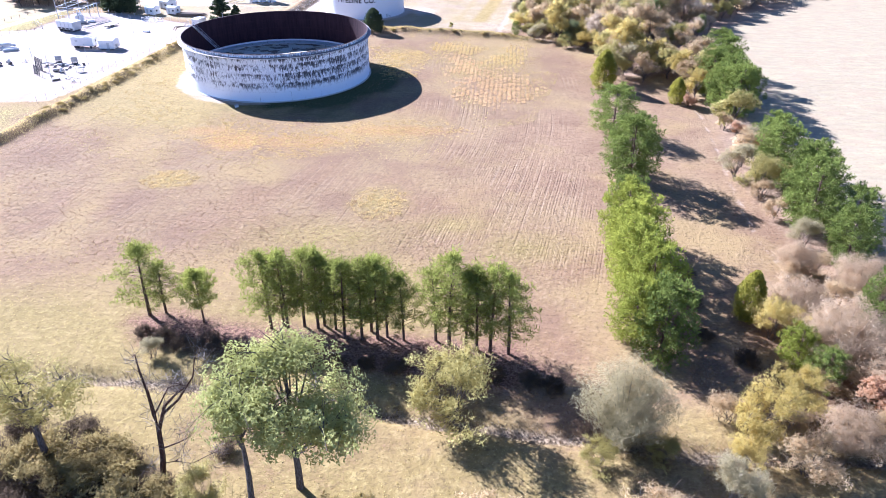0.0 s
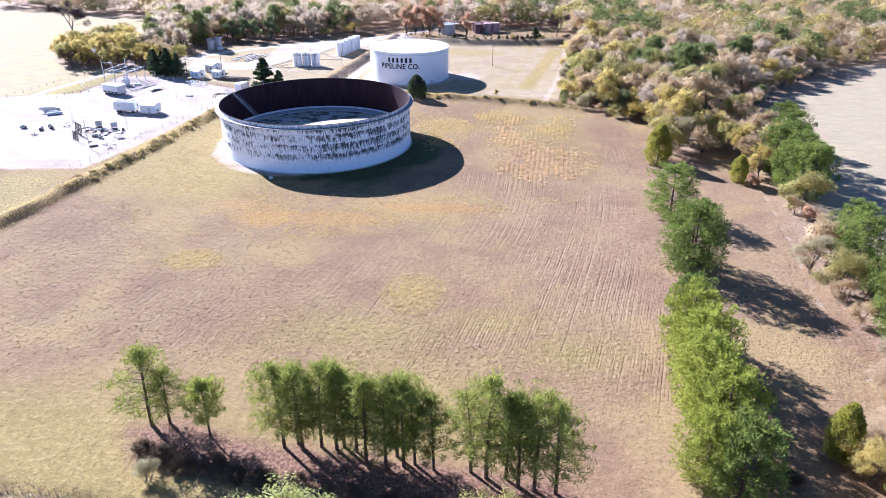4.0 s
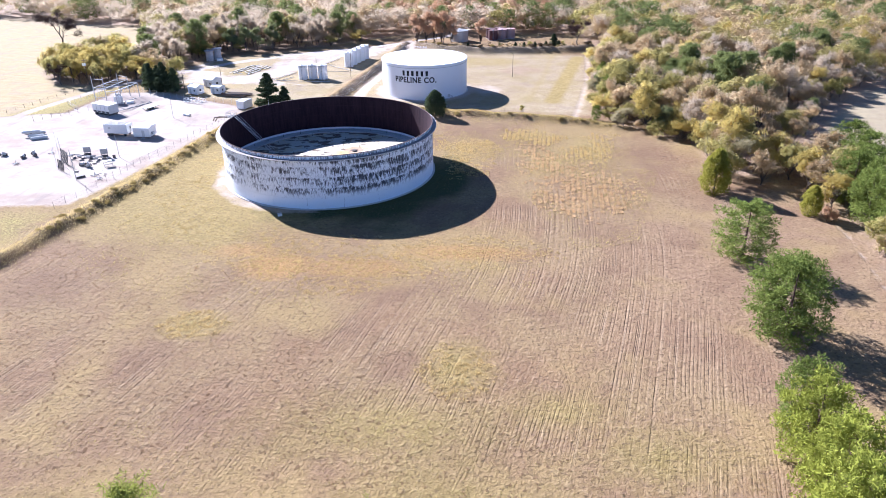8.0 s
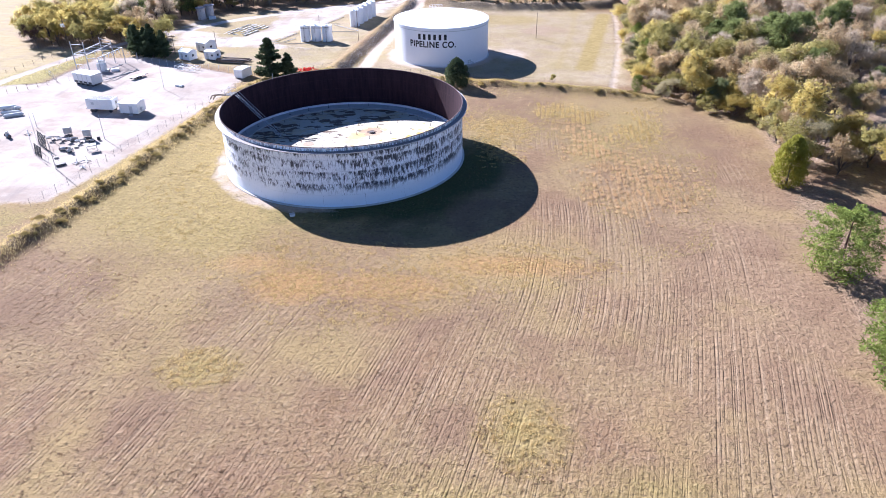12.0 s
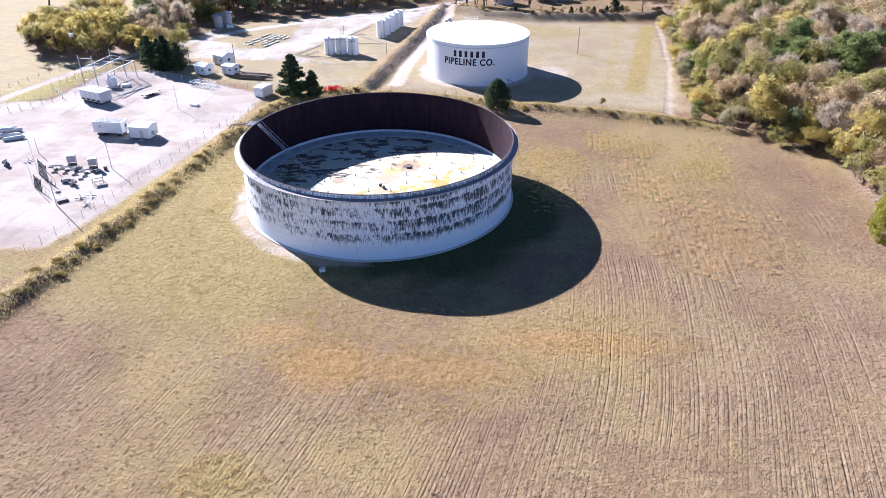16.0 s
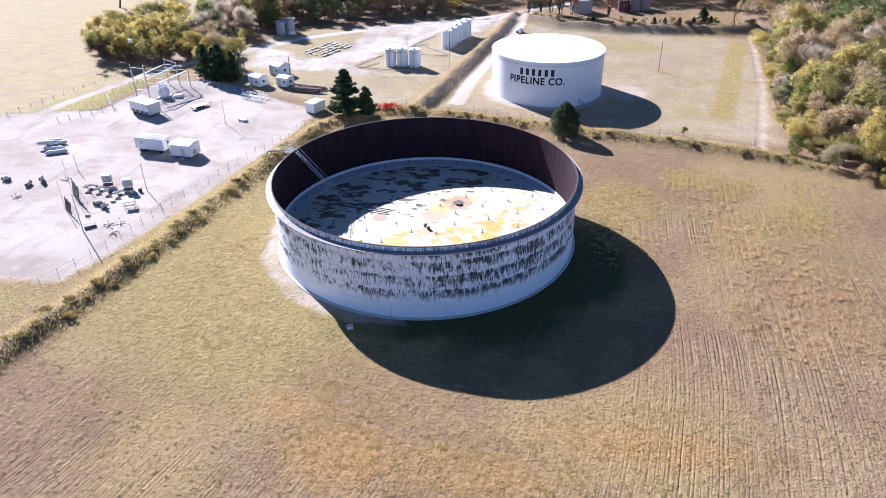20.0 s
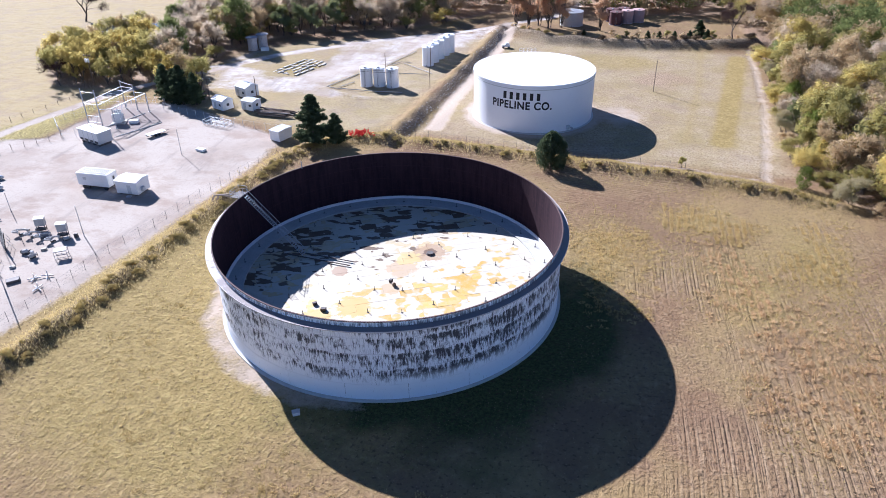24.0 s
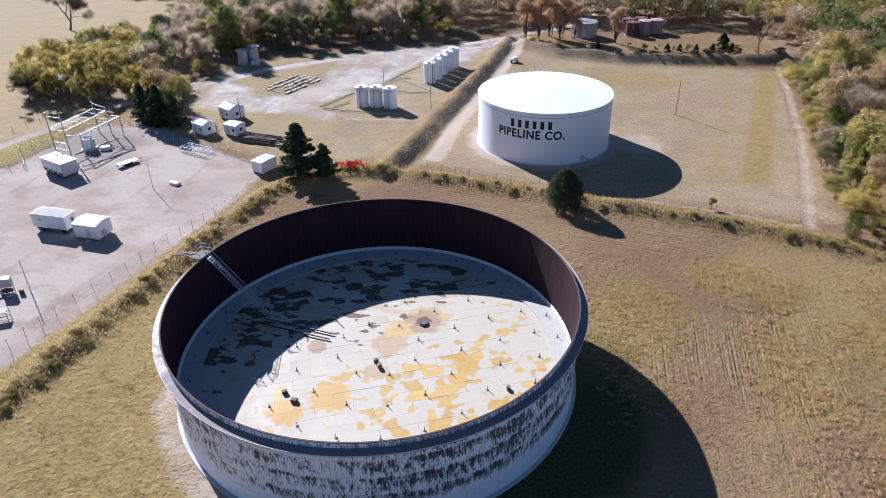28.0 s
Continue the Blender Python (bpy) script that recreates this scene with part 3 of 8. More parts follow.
def ring_mesh(name, profile, mat, segs=96, a0=0.0, a1=2 * math.pi, smooth=True):
    """A profile of (radius, z), closed, swept round the z axis."""
    full = abs(a1 - a0 - 2 * math.pi) < 1e-6
    m = segs if full else segs + 1
    verts, faces = [], []
    k = len(profile)
    for i in range(m):
        a = a0 + (a1 - a0) * i / segs
        for r, z in profile:
            verts.append((r * math.cos(a), r * math.sin(a), z))
    for i in range(segs):
        j = (i + 1) % m
        for q in range(k):
            w = (q + 1) % k
            faces.append((i * k + q, j * k + q, j * k + w, i * k + w))
    if not full:
        faces.append(tuple(range(k))[::-1])
        faces.append(tuple((m - 1) * k + q for q in range(k)))
    me = mesh_of(name, verts, faces, mat)
    bm = bmesh.new()
    bm.from_mesh(me)
    bmesh.ops.recalc_face_normals(bm, faces=bm.faces)
    bm.to_mesh(me)
    bm.free()
    return me


def can_mesh(name, r, h, mat, segs=32, dome=0.25, lip=0.04):
    """A closed upright tank with a low cone roof and a lip."""
    prof = [(0.001, 0), (r, 0), (r, h - 0.12), (r + lip, h - 0.10), (r + lip, h), (r * 0.97, h + 0.02), (0.001, h + dome)]
    verts, faces = [], []
    for i in range(segs):
        a = 2 * math.pi * i / segs
        verts += [(p * math.cos(a), p * math.sin(a), z) for p, z in prof]
    k = len(prof)
    for i in range(segs):
        j = (i + 1) % segs
        for q in range(k - 1):
            faces.append((i * k + q, j * k + q, j * k + q + 1, i * k + q + 1))
    return mesh_of(name, verts, faces, mat)


# ---- the lie of the land ----
BANK_A = [(-108, 100), (-101.5, 141), (-98.5, 158), (-94.8, 176), (-91.8, 196), (-88.9, 216), (-86.5, 233), (-83.0, 248), (-76, 256.5), (-69.5, 259), (-60, 260), (-47.6, 257.6), (-31, 254.8), (-19, 252), (1, 248), (19, 243.2), (29, 238)]
BANK_B = [(-63.5, 263), (-61.5, 272), (-58.5, 294), (-54.5, 322), (-51.5, 345), (-49.5, 366), (-48.6, 376)]
BANK_C = [(-43, 368), (-30, 357), (-10, 353), (10, 354), (27, 356), (38, 358)]
DITCH = [(-75, 70), (-46, 67.5), (-25.5, 65), (-12, 62.8), (-1.5, 60), (8, 58.3), (17, 57.3), (28, 54.6), (46, 54.5), (70, 52)]


DIKE = [(-91, 297), (-86, 292.5), (-78, 289.5), (-64, 290.5)]


def dist_line(x, y, pts):
    """Distance to a line of points, and the side (positive: right of the way along it)."""
    best = np.full(x.shape, 1e9)
    side = np.zeros(x.shape)
    for (ax, ay), (bx, by) in zip(pts, pts[1:]):
        dx, dy = bx - ax, by - ay
        u = np.clip(((x - ax) * dx + (y - ay) * dy) / (dx * dx + dy * dy), 0, 1)
        d = np.hypot(x - ax - u * dx, y - ay - u * dy)
        s = ((x - ax) * dy - (y - ay) * dx) / math.hypot(dx, dy)
        near = d < best
        best = np.where(near, d, best)
        side = np.where(near, s, side)
    return best, side


def inside(x, y, poly):
    """Signed distance to a polygon's edge, positive inside."""
    d, _ = dist_line(x, y, poly + poly[:1])
    hit = np.zeros(x.shape, bool)
    for (ax, ay), (bx, by) in zip(poly, poly[1:] + poly[:1]):
        if ay != by:
            c = ((ay > y) != (by > y)) & (x < (bx - ax) * (y - ay) / (by - ay) + ax)
            hit ^= c
    return np.where(hit, d, -d)


def wave(x, y, s):
    return (np.sin(x * s * 1.3 + 1.7 * np.sin(y * s * 0.7 + 1)) + np.sin(y * s * 1.1 + 1.3 * np.sin(x * s * 0.9 + 2))) * 0.5


def land(x, y):
    """Height of the ground."""
    x, y = np.asarray(x, float), np.asarray(y, float)
    h = 0.10 * wave(x, y, 0.21)
    da, _ = dist_line(x, y, BANK_A)
    h = h + (1.15 + 0.4 * wave(x, y, 0.33)) * np.exp(-(da / 2.4) ** 2)
    db, sb = dist_line(x, y, BANK_B)
    h = h + (1.4 + 0.3 * wave(x, y, 0.6)) * np.exp(-(db / 2.1) ** 2) - 0.5 * np.exp(-(((sb - 4.5) / 1.6) ** 2)) * (db < 8)
    dc, _ = dist_line(x, y, BANK_C)
    h = h + (2.7 + 0.4 * wave(x, y, 0.4)) * np.exp(-(dc / 2.9) ** 2)
    dd, _ = dist_line(x, y, DITCH)
    h = h - (0.8 + 0.4 * wave(x, y, 0.5)) * np.exp(-(dd / 1.2) ** 2)
    de, _ = dist_line(x, y, DIKE)
    h = h + 0.4 * np.exp(-(de / 1.0) ** 2)
    rt = np.hypot(x + 47.4, y - 199.2)
    flat = np.clip((rt - 26.5) / 3, 0, 1)
    return h * flat


def lz(x, y):
    return float(land(np.array([x]), np.array([y]))[0])


YARD = [(-230, 225), (-146, 250), (-143, 277), (-125, 278), (-104, 266), (-88, 258), (-90, 232), (-94, 210), (-98, 190), (-103, 174), (-121, 172), (-150, 180), (-230, 190)]
BACKLOT = [(-128, 292), (-132, 322), (-128, 338), (-100, 352), (-60, 368), (-48, 388), (-40, 384), (-56, 350), (-61, 326), (-65, 304), (-70, 288), (-92, 280), (-112, 284)]
GRASS_RUIN = [(-129, 317), (-125, 328), (-120, 345), (-112, 349), (-101, 345), (-98, 330), (-98, 321), (-102, 307), (-110, 304), (-117, 312)]
GRASS_HUTS = [(-122, 291), (-104, 291), (-89, 288), (-74, 288), (-64, 291), (-62, 262), (-92, 262), (-112, 276)]
GRASS_TANKS = [(-90, 297), (-85, 313), (-78, 322), (-72, 342), (-66, 344), (-57, 344), (-61, 299), (-66, 290), (-80, 291)]
LINES = {
    "farm": [(-175, 214), (-160, 246), (-156, 264), (-150, 283), (-143, 296), (-130, 312), (-118, 330), (-90, 352), (-60, 369), (-46, 382), (-30, 396), (-20, 420)],
    "tanktrack": [(-44, 380), (-45, 360), (-47, 340), (-50, 315), (-53, 290), (-54, 270)],
    "rightstrip": [(35, 352), (32, 325), (28, 295), (23, 268), (19, 250)],
    "rowtrack": [(55, 80), (54.5, 96), (54.5, 106), (57, 123), (60, 140), (63.7, 164), (64, 185)],
    "cross": [(-20, 308), (-14.5, 306.6), (0, 301), (12, 297)],
    "curve": [(-16, 270), (-8, 264), (2, 262), (10, 268), (14, 280)],
    "fencetrack": [(-32, 258.5), (-12, 255.5), (3, 252.6), (20, 248.5)],
}


def regions(x, y):
    e = lambda d, w: np.clip(0.5 + d / w, 0, 1)
    gravel = e(inside(x, y, YARD), 5)
    lot = (0.66 + 0.14 * wave(x, y, 0.13)) * e(inside(x, y, BACKLOT), 10)
    for poly, k in ((GRASS_RUIN, 0.75), (GRASS_HUTS, 1.0), (GRASS_TANKS, 0.95)):
        lot = lot * (1 - k * e(inside(x, y, poly) + 1.0 * wave(x, y, 0.4), 5))
    gravel = np.maximum(gravel, lot)
    gravel = np.maximum(gravel, 0.8 * e(1.6 - dist_line(x, y, [(-136, 312), (-129, 316), (-122, 327), (-111, 333), (-102, 343), (-90, 348)])[0], 4))
    for key, width in (("farm", 2.0),):
        gravel = np.maximum(gravel, 0.85 * e(width - dist_line(x, y, LINES[key])[0], 3))
    rt = np.hypot(x + 47.4, y - 199.2)
    at = np.degrees(np.arctan2(y - 199.2, x + 47.4))
    apron = e(28.1 - rt + 1.2 * np.cos(np.radians(at + 150)) + 0.5 * wave(x, y, 0.5), 2.5)
    dirt = 0.58 * apron * np.clip((np.abs(((at + 360) % 360) - 205) - 78) / -14, 0, 1)
    rw = np.hypot(x + 31, y - 283.8)
    dirt = np.maximum(dirt, 0.8 * e(18 - rw, 4))
    for key, width, k in (("tanktrack", 2.6, 0.8), ("rightstrip", 1.6, 0.6), ("cross", 0.3, 0.62), ("curve", 0.3, 0.6), ("rowtrack", 0.7, 0.6), ("fencetrack", 0.8, 0.75)):
        dirt = np.maximum(dirt, k * e(width - dist_line(x, y, LINES[key])[0], 3))
    # lush: the mown strip before the pines, the belt round the tank, single spots
    lush = 0.85 * e(98 - 10 * e(-22 - x, 16) + 5 * wave(x, y, 0.05) - y, 16) * e(4 - x, 30)
    lush = np.maximum(lush, 0.9 * e(41 - np.hypot((x + 62) * 0.95, y - 192), 18) * e(-38 - x + 14 * wave(x, y, 0.1), 25))
    for cx, cy, rx, ry in ((-55, 126.5, 5.5, 4), (-12, 116.5, 5.2, 6.5), (-20, 104, 18, 7), (2, 108, 9, 5), (14, 100, 10, 6)):
        lush = np.maximum(lush, (0.95 if rx < 6 else 0.72) * e(0.9 - np.hypot((x - cx) / rx, (y - cy) / ry), 1.6))
    lush = np.maximum(lush, 0.22 * e(y - 262, 8) * e(36 - x, 10) * e(x + 88, 10))
    lush = np.maximum(lush, 0.95 * e(2.9 - dist_line(x, y, [(30, 343), (25, 320), (20.5, 300), (13.5, 269)])[0], 2.5))
    lush = np.maximum(lush, 0.5 * e(1.6 - dist_line(x, y, [(19.5, 347), (14, 312), (5.3, 268)])[0], 3))
    lush = np.maximum(lush, 0.62 * e(1 - np.hypot((x + 8) / 16, (y - 334) / 9), 0.8))
    dirt = np.maximum(dirt, 0.62 * e(1 - np.hypot((x + 9) / 7, (y - 284) / 9), 0.9))
    lush = np.maximum(lush, 0.72 * e(60 + 3 * wave(x, y, 0.2) - y, 8) * e(x + 34, 20))
    for cx, cy, rx, ry in ((-14, 214, 8, 14), (3, 229, 8, 6), (19, 219, 7, 12), (8, 208, 8, 12)):
        lush = np.maximum(lush, 0.72 * e(0.9 - np.hypot((x - cx) / rx, (y - cy) / ry), 1.2))
    orange = np.zeros(x.shape)
    for cx, cy, rx, ry, k in ((-47, 147, 7, 5, 0.9), (-55, 153, 7, 3.5, 0.6), (-33, 147, 12, 4, 0.65), (-12, 154, 14, 3.5, 0.72), (10, 186, 8, 9, 0.25), (6, 204, 6, 9, 0.25), (5, 225, 9, 5, 0.25), (-13, 217, 7, 11, 0.3)):
        orange = np.maximum(orange, 0.95 * k * e(1 - np.hypot((x - cx) / rx, (y - cy) / ry), 0.9))
    fur = e(inside(x, y, [(-96, 92), (32, 92), (40, 180), (30, 230), (-15, 245), (-15, 150), (-60, 140), (-92, 175)]), 20)
    fur = np.maximum(fur, 0.35 * e(inside(x, y, [(4, 256), (22, 254), (34, 345), (14, 345)]), 8))
    litter0 = 0.6 * e(1 - np.hypot((x - 4) / 9, (y - 317) / 9) + 0.3 * wave(x, y, 0.4), 0.9)
    litter = 0.5 * e(62 - y + 5 * wave(x, y, 0.11), 10) * e(wave(x, y, 0.09) + 0.25, 1.2)
    litter = np.maximum(litter, 0.5 * e(4.5 - dist_line(x, y, [(34, 68), (35.5, 100), (42, 150), (47, 185)])[0], 6))
    litter = np.maximum(litter, litter0)
    litter = np.maximum(litter, 0.85 * e(inside(x, y, WOODS_R), 5))
    litter = np.maximum(litter, 0.85 * e(inside(x, y, WOODS_L), 5))
    litter = np.maximum(litter, 0.8 * e(inside(x, y, WOODS_N), 5))
    litter = np.maximum(litter, 0.7 * e(5 - dist_line(x, y, [(66, 60), (64, 100), (65, 130), (72, 175)])[0], 6))
    litter = np.maximum(litter, 0.85 * e(inside(x, y, [(-46, 80), (-40, 83), (-30, 80), (10, 75.5), (16, 68), (8, 64), (-20, 70), (-42, 74)]), 6))
    pale = np.maximum(e(x - 72, 14) * e(330 - y, 30), e(-152 - x + (y - 270) * 0.05, 8) * e(y - 225, 20))
    pale = np.maximum(pale, 0.62 * e(inside(x, y, [(-60, 266), (-20, 256), (26, 250), (35, 348), (-44, 362)]), 8))
    pale = np.maximum(pale, 0.75 * e(inside(x, y, [(-140, 300), (-122, 274), (-84, 262), (-66, 266), (-57, 320), (-52, 360), (-100, 352), (-128, 340)]), 8))
    bank = 0.52 * np.exp(-(dist_line(x, y, BANK_A)[0] / 1.9) ** 2)
    db, sb = dist_line(x, y, BANK_B)
    bank = np.maximum(bank, 0.85 * np.exp(-(((sb - 1.8) / 1.5) ** 2)) * (db < 7))
    bank = np.maximum(bank, 0.75 * np.exp(-(dist_line(x, y, BANK_C)[0] / 3) ** 2))
    bank = np.maximum(bank, 0.85 * np.exp(-(dist_line(x, y, DITCH)[0] / 0.9) ** 2))
    green = 0.62 * e(inside(x, y, [(-160, 170), (-103, 170), (-100, 140), (-104, 110), (-160, 120)]), 10)
    green = np.maximum(green, 0.85 * e(inside(x, y, [(-147, 250), (-144, 288), (-160, 262), (-166, 236)]), 5))
    lush = np.maximum(lush, 0.9 * e(1 - np.hypot((x + 105) / 9, (y - 315.6) / 6), 0.8))
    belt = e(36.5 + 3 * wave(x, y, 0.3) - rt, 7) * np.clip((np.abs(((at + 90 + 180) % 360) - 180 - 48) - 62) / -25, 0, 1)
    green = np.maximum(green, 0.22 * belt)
    # mask for the darkened grass, on the side where the tank's shadow falls
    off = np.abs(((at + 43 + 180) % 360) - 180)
    shade_side = 0.85 * e(37 - rt - 0.05 * off + 4 * wave(x, y, 0.16) + 2 * wave(x, y, 0.5), 9) * e(62 - off, 40)
    head = e(28 - dist_line(x, y, BANK_A)[0], 6) * e(y - 223, 8) * e(3 - x + 6 * wave(x, y, 0.12), 8) * e(x + 70, 12)
    fur = fur * (1 - head)
    return gravel, dirt, lush, orange, fur, litter, pale, bank, green, dist_line(x, y, BANK_A)[0], head, np.clip(shade_side, 0, 1)


WOODS_R = [(39, 356), (37, 327), (32, 292), (27, 258), (31, 241), (37, 234), (49, 223), (47, 199), (57, 197), (70, 206), (103, 258), (150, 310), (230, 360), (330, 420), (330, 560), (38, 560), (36, 420)]
WOODS_L = [(-145, 300), (-139, 308), (-136, 332), (-129, 349), (-115, 361), (-97, 367), (-86, 366), (-76, 378), (-58, 396), (-48, 404), (-30, 402), (38, 405), (38, 570), (-330, 570), (-330, 470), (-200, 420), (-172, 380), (-160, 330)]
WOODS_N = [(-190, 308), (-172, 288), (-158, 287), (-146, 292), (-128, 284), (-121, 276), (-119, 286), (-127, 296), (-140, 306), (-152, 330), (-168, 345), (-185, 335)]


def axis(lo, hi, step, far_lo, far_hi):
    mid = np.arange(lo, hi + 0.01, step)
    out = [far_lo, (far_lo + lo) * 0.6, lo - 250, lo - 120, lo - 50, lo - 20]
    right = [hi + 20, hi + 50, hi + 120, hi + 250, (far_hi + hi) * 0.6, far_hi]
    return np.concatenate([[v for v in out if v < lo], mid, [v for v in right if v > hi]])


def build_ground():
    xs = axis(-200, 110, 1.05, -2500, 2500)
    ys = axis(30, 420, 1.05, -1500, 3000)
    gx, gy = np.meshgrid(xs, ys)
    X, Y = gx.ravel(), gy.ravel()
    Zc = land(X, Y)
    w, h = len(xs), len(ys)
    idx = np.arange(w * h).reshape(h, w)
    f = np.stack([idx[:-1, :-1], idx[:-1, 1:], idx[1:, 1:], idx[1:, :-1]], -1).reshape(-1)
    k = len(f) // 4
    me = bpy.data.meshes.new("ground")
    me.vertices.add(w * h)
    me.vertices.foreach_set("co", np.stack([X, Y, Zc], -1).astype(np.float32).ravel())
    me.loops.add(4 * k)
    me.loops.foreach_set("vertex_index", f.astype(np.int32))
    me.polygons.add(k)
    me.polygons.foreach_set("loop_start", np.arange(0, 4 * k, 4, dtype=np.int32))
    me.polygons.foreach_set("loop_total", np.full(k, 4, dtype=np.int32))
    me.polygons.foreach_set("use_smooth", np.ones(k, bool))
    r = regions(X, Y)
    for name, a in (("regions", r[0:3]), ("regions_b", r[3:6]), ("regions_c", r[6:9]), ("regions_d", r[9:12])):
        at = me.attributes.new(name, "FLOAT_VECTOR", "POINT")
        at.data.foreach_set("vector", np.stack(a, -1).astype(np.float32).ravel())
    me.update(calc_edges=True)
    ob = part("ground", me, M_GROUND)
    tagged(ob, "dry mown field with pale gravel yard, dirt tracks and low banks", "ground", kind="structure")


build_ground()

# ---- the open tank ----
TX, TY, TR, TH = -47.4, 199.2, 25.6, 12.2


def build_open_tank():
    tank = thing("open_storage_tank", pose(TX, TY, 0), "large roofless steel storage tank, white paint streaked with black mildew", "storage tank")
    courses, per = 5, 20
    ch = (TH - 0.2) / courses
    for c in range(courses):
        for k in range(per):
            a0 = 2 * math.pi * (k + 0.5 * (c % 2)) / per
            a1 = a0 + 2 * math.pi / per
            g = 0.018 / TR
            off = 0.012 * (courses - 1 - c)
            z0, z1 = 0.2 + c * ch, 0.2 + (c + 1) * ch - 0.02
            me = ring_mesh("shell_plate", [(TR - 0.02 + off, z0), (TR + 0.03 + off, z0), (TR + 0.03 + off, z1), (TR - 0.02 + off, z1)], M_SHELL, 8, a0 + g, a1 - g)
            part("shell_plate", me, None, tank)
    part("lining", ring_mesh("lining", [(TR - 0.06, 0), (TR - 0.021, 0), (TR - 0.021, TH), (TR - 0.06, TH)], M_RUST, 360), None, tank, "rust-brown bare steel inner wall")
    # stiffening ring below the lip
    zg = TH - 0.75
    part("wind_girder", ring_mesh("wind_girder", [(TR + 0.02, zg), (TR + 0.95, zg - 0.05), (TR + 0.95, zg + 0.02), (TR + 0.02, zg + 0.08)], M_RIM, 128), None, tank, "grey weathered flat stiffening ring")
    part("girder_edge", ring_mesh("girder_edge", [(TR + 0.952, zg - 0.12), (TR + 1.0, zg - 0.12), (TR + 1.0, zg + 0.04), (TR + 0.952, zg + 0.04)], M_RIMPALE, 128), None, tank, "chipped edge of the stiffening ring")
    part("lip", ring_mesh("lip", [(TR - 0.08, TH + 0.002), (TR + 0.10, TH + 0.002), (TR + 0.10, TH + 0.10), (TR - 0.08, TH + 0.10)], M_LIP, 128), None, tank, "dark rusted angle along the lip")
    part("footing", ring_mesh("footing", [(TR - 0.4, -0.3), (TR + 0.55, -0.3), (TR + 0.5, 0.18), (TR - 0.4, 0.18)], M_CONCRETE, 128), None, tank, "pale concrete ring footing")
    # floating roof
    zd = 2.9
    RD = 22.7
    part("pontoon", ring_mesh("pontoon", [(RD, zd - 0.4), (TR - 0.35, zd - 0.4), (TR - 0.35, zd + 0.32), (RD, zd + 0.22)], M_PONTOON, 128), None, tank, "pale painted ring pontoon of the floating roof")
    part("seal", ring_mesh("seal", [(TR - 0.34, zd + 0.1), (TR - 0.07, zd + 0.25), (TR - 0.07, zd + 0.75), (TR - 0.16, zd + 0.75)], M_BOXPAINT, 128), None, tank, "pale scalloped seal against the wall")
    # deck plates in a bond, cut to the circle
    pw, ph = 4.6, 1.83
    rim = [(RD * math.cos(2 * math.pi * k / 72), RD * math.sin(2 * math.pi * k / 72)) for k in range(72)]

    def cut(poly):
        for i in range(72):
            ax, ay = rim[i]
            bx, by = rim[(i + 1) % 72]
            if not poly:
                return poly
            out = []
            for j in range(len(poly)):
                p, q = poly[j], poly[(j + 1) % len(poly)]
                sp = (bx - ax) * (p[1] - ay) - (by - ay) * (p[0] - ax)
                sq = (bx - ax) * (q[1] - ay) - (by - ay) * (q[0] - ax)
                if sp >= 0:
                    out.append(p)
                if (sp >= 0) != (sq >= 0):
                    u = sp / (sp - sq)
                    out.append((p[0] + u * (q[0] - p[0]), p[1] + u * (q[1] - p[1])))
            poly = out
        return poly

    rng = random.Random(5)
    ca, sa = math.cos(0.42), math.sin(0.42)
    for r in range(-13, 13):
        for c in range(-7, 7):
            x0, y0 = c * pw + (r % 2) * pw / 2, r * ph
            poly = cut([(px * ca - py * sa, px * sa + py * ca) for px, py in ((x0 + .006, y0 + .006), (x0 + pw - .006, y0 + .006), (x0 + pw - .006, y0 + ph - .006), (x0 + .006, y0 + ph - .006))])
            if len(poly) < 3:
                continue
            k = len(poly)
            t = zd + rng.uniform(-0.012, 0.012)
            v = [(a, b, t) for a, b in poly] + [(a, b, t - 0.05) for a, b in poly]
            f = [tuple(range(k))] + [(i, k + i, k + (i + 1) % k, (i + 1) % k) for i in range(k)]
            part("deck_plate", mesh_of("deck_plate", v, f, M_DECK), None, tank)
    part("deck_underlay", ring_mesh("deck_underlay", [(0.01, zd - 0.12), (RD, zd - 0.12), (RD, zd - 0.06), (0.01, zd - 0.06)], M_DARKSTEEL, 72), None, tank, "dark underside of the floating roof")
    # leg sleeves
    leg = tube_bm([(0, 0, 0), (0, 0, 0.65)], [0.045, 0.045], 6)
    box_bm(0.3, 0.3, 0.04, 0, (0, 0, 0), leg)
    me = bpy.data.meshes.new("leg_sleeve")
    leg.to_mesh(me)
    leg.free()
    me.materials.append(M_DARKSTEEL)
    for rr, n in ((5.5, 8), (11, 14), (16.3, 20), (21.2, 26), (24.0, 30)):
        for k in range(n):
            a = 2 * math.pi * (k + 0.3 * rr) / n
            part("leg_sleeve", me, None, tank, at=pose(rr * math.cos(a), rr * math.sin(a), zd + (0.25 if rr > 23 else 0.0)))
    # sump, hatches and a rusty drum in the middle
    b = bmesh.new()
    bmesh.ops.create_cone(b, cap_ends=True, segments=20, radius1=0.7, radius2=0.55, depth=0.3)
    part("sump_cover", b, M_DARKSTEEL, tank, "dark round sump cover", pose(4.8, 6.3, zd + 0.15))
    b = bmesh.new()
    bmesh.ops.create_cone(b, cap_ends=True, segments=14, radius1=0.3, radius2=0.3, depth=0.5)
    part("drain_drum", b, M_TIMBER, tank, "brown rusty drum", pose(1.1, -3.7, zd + 0.3, 80, 0, 30))
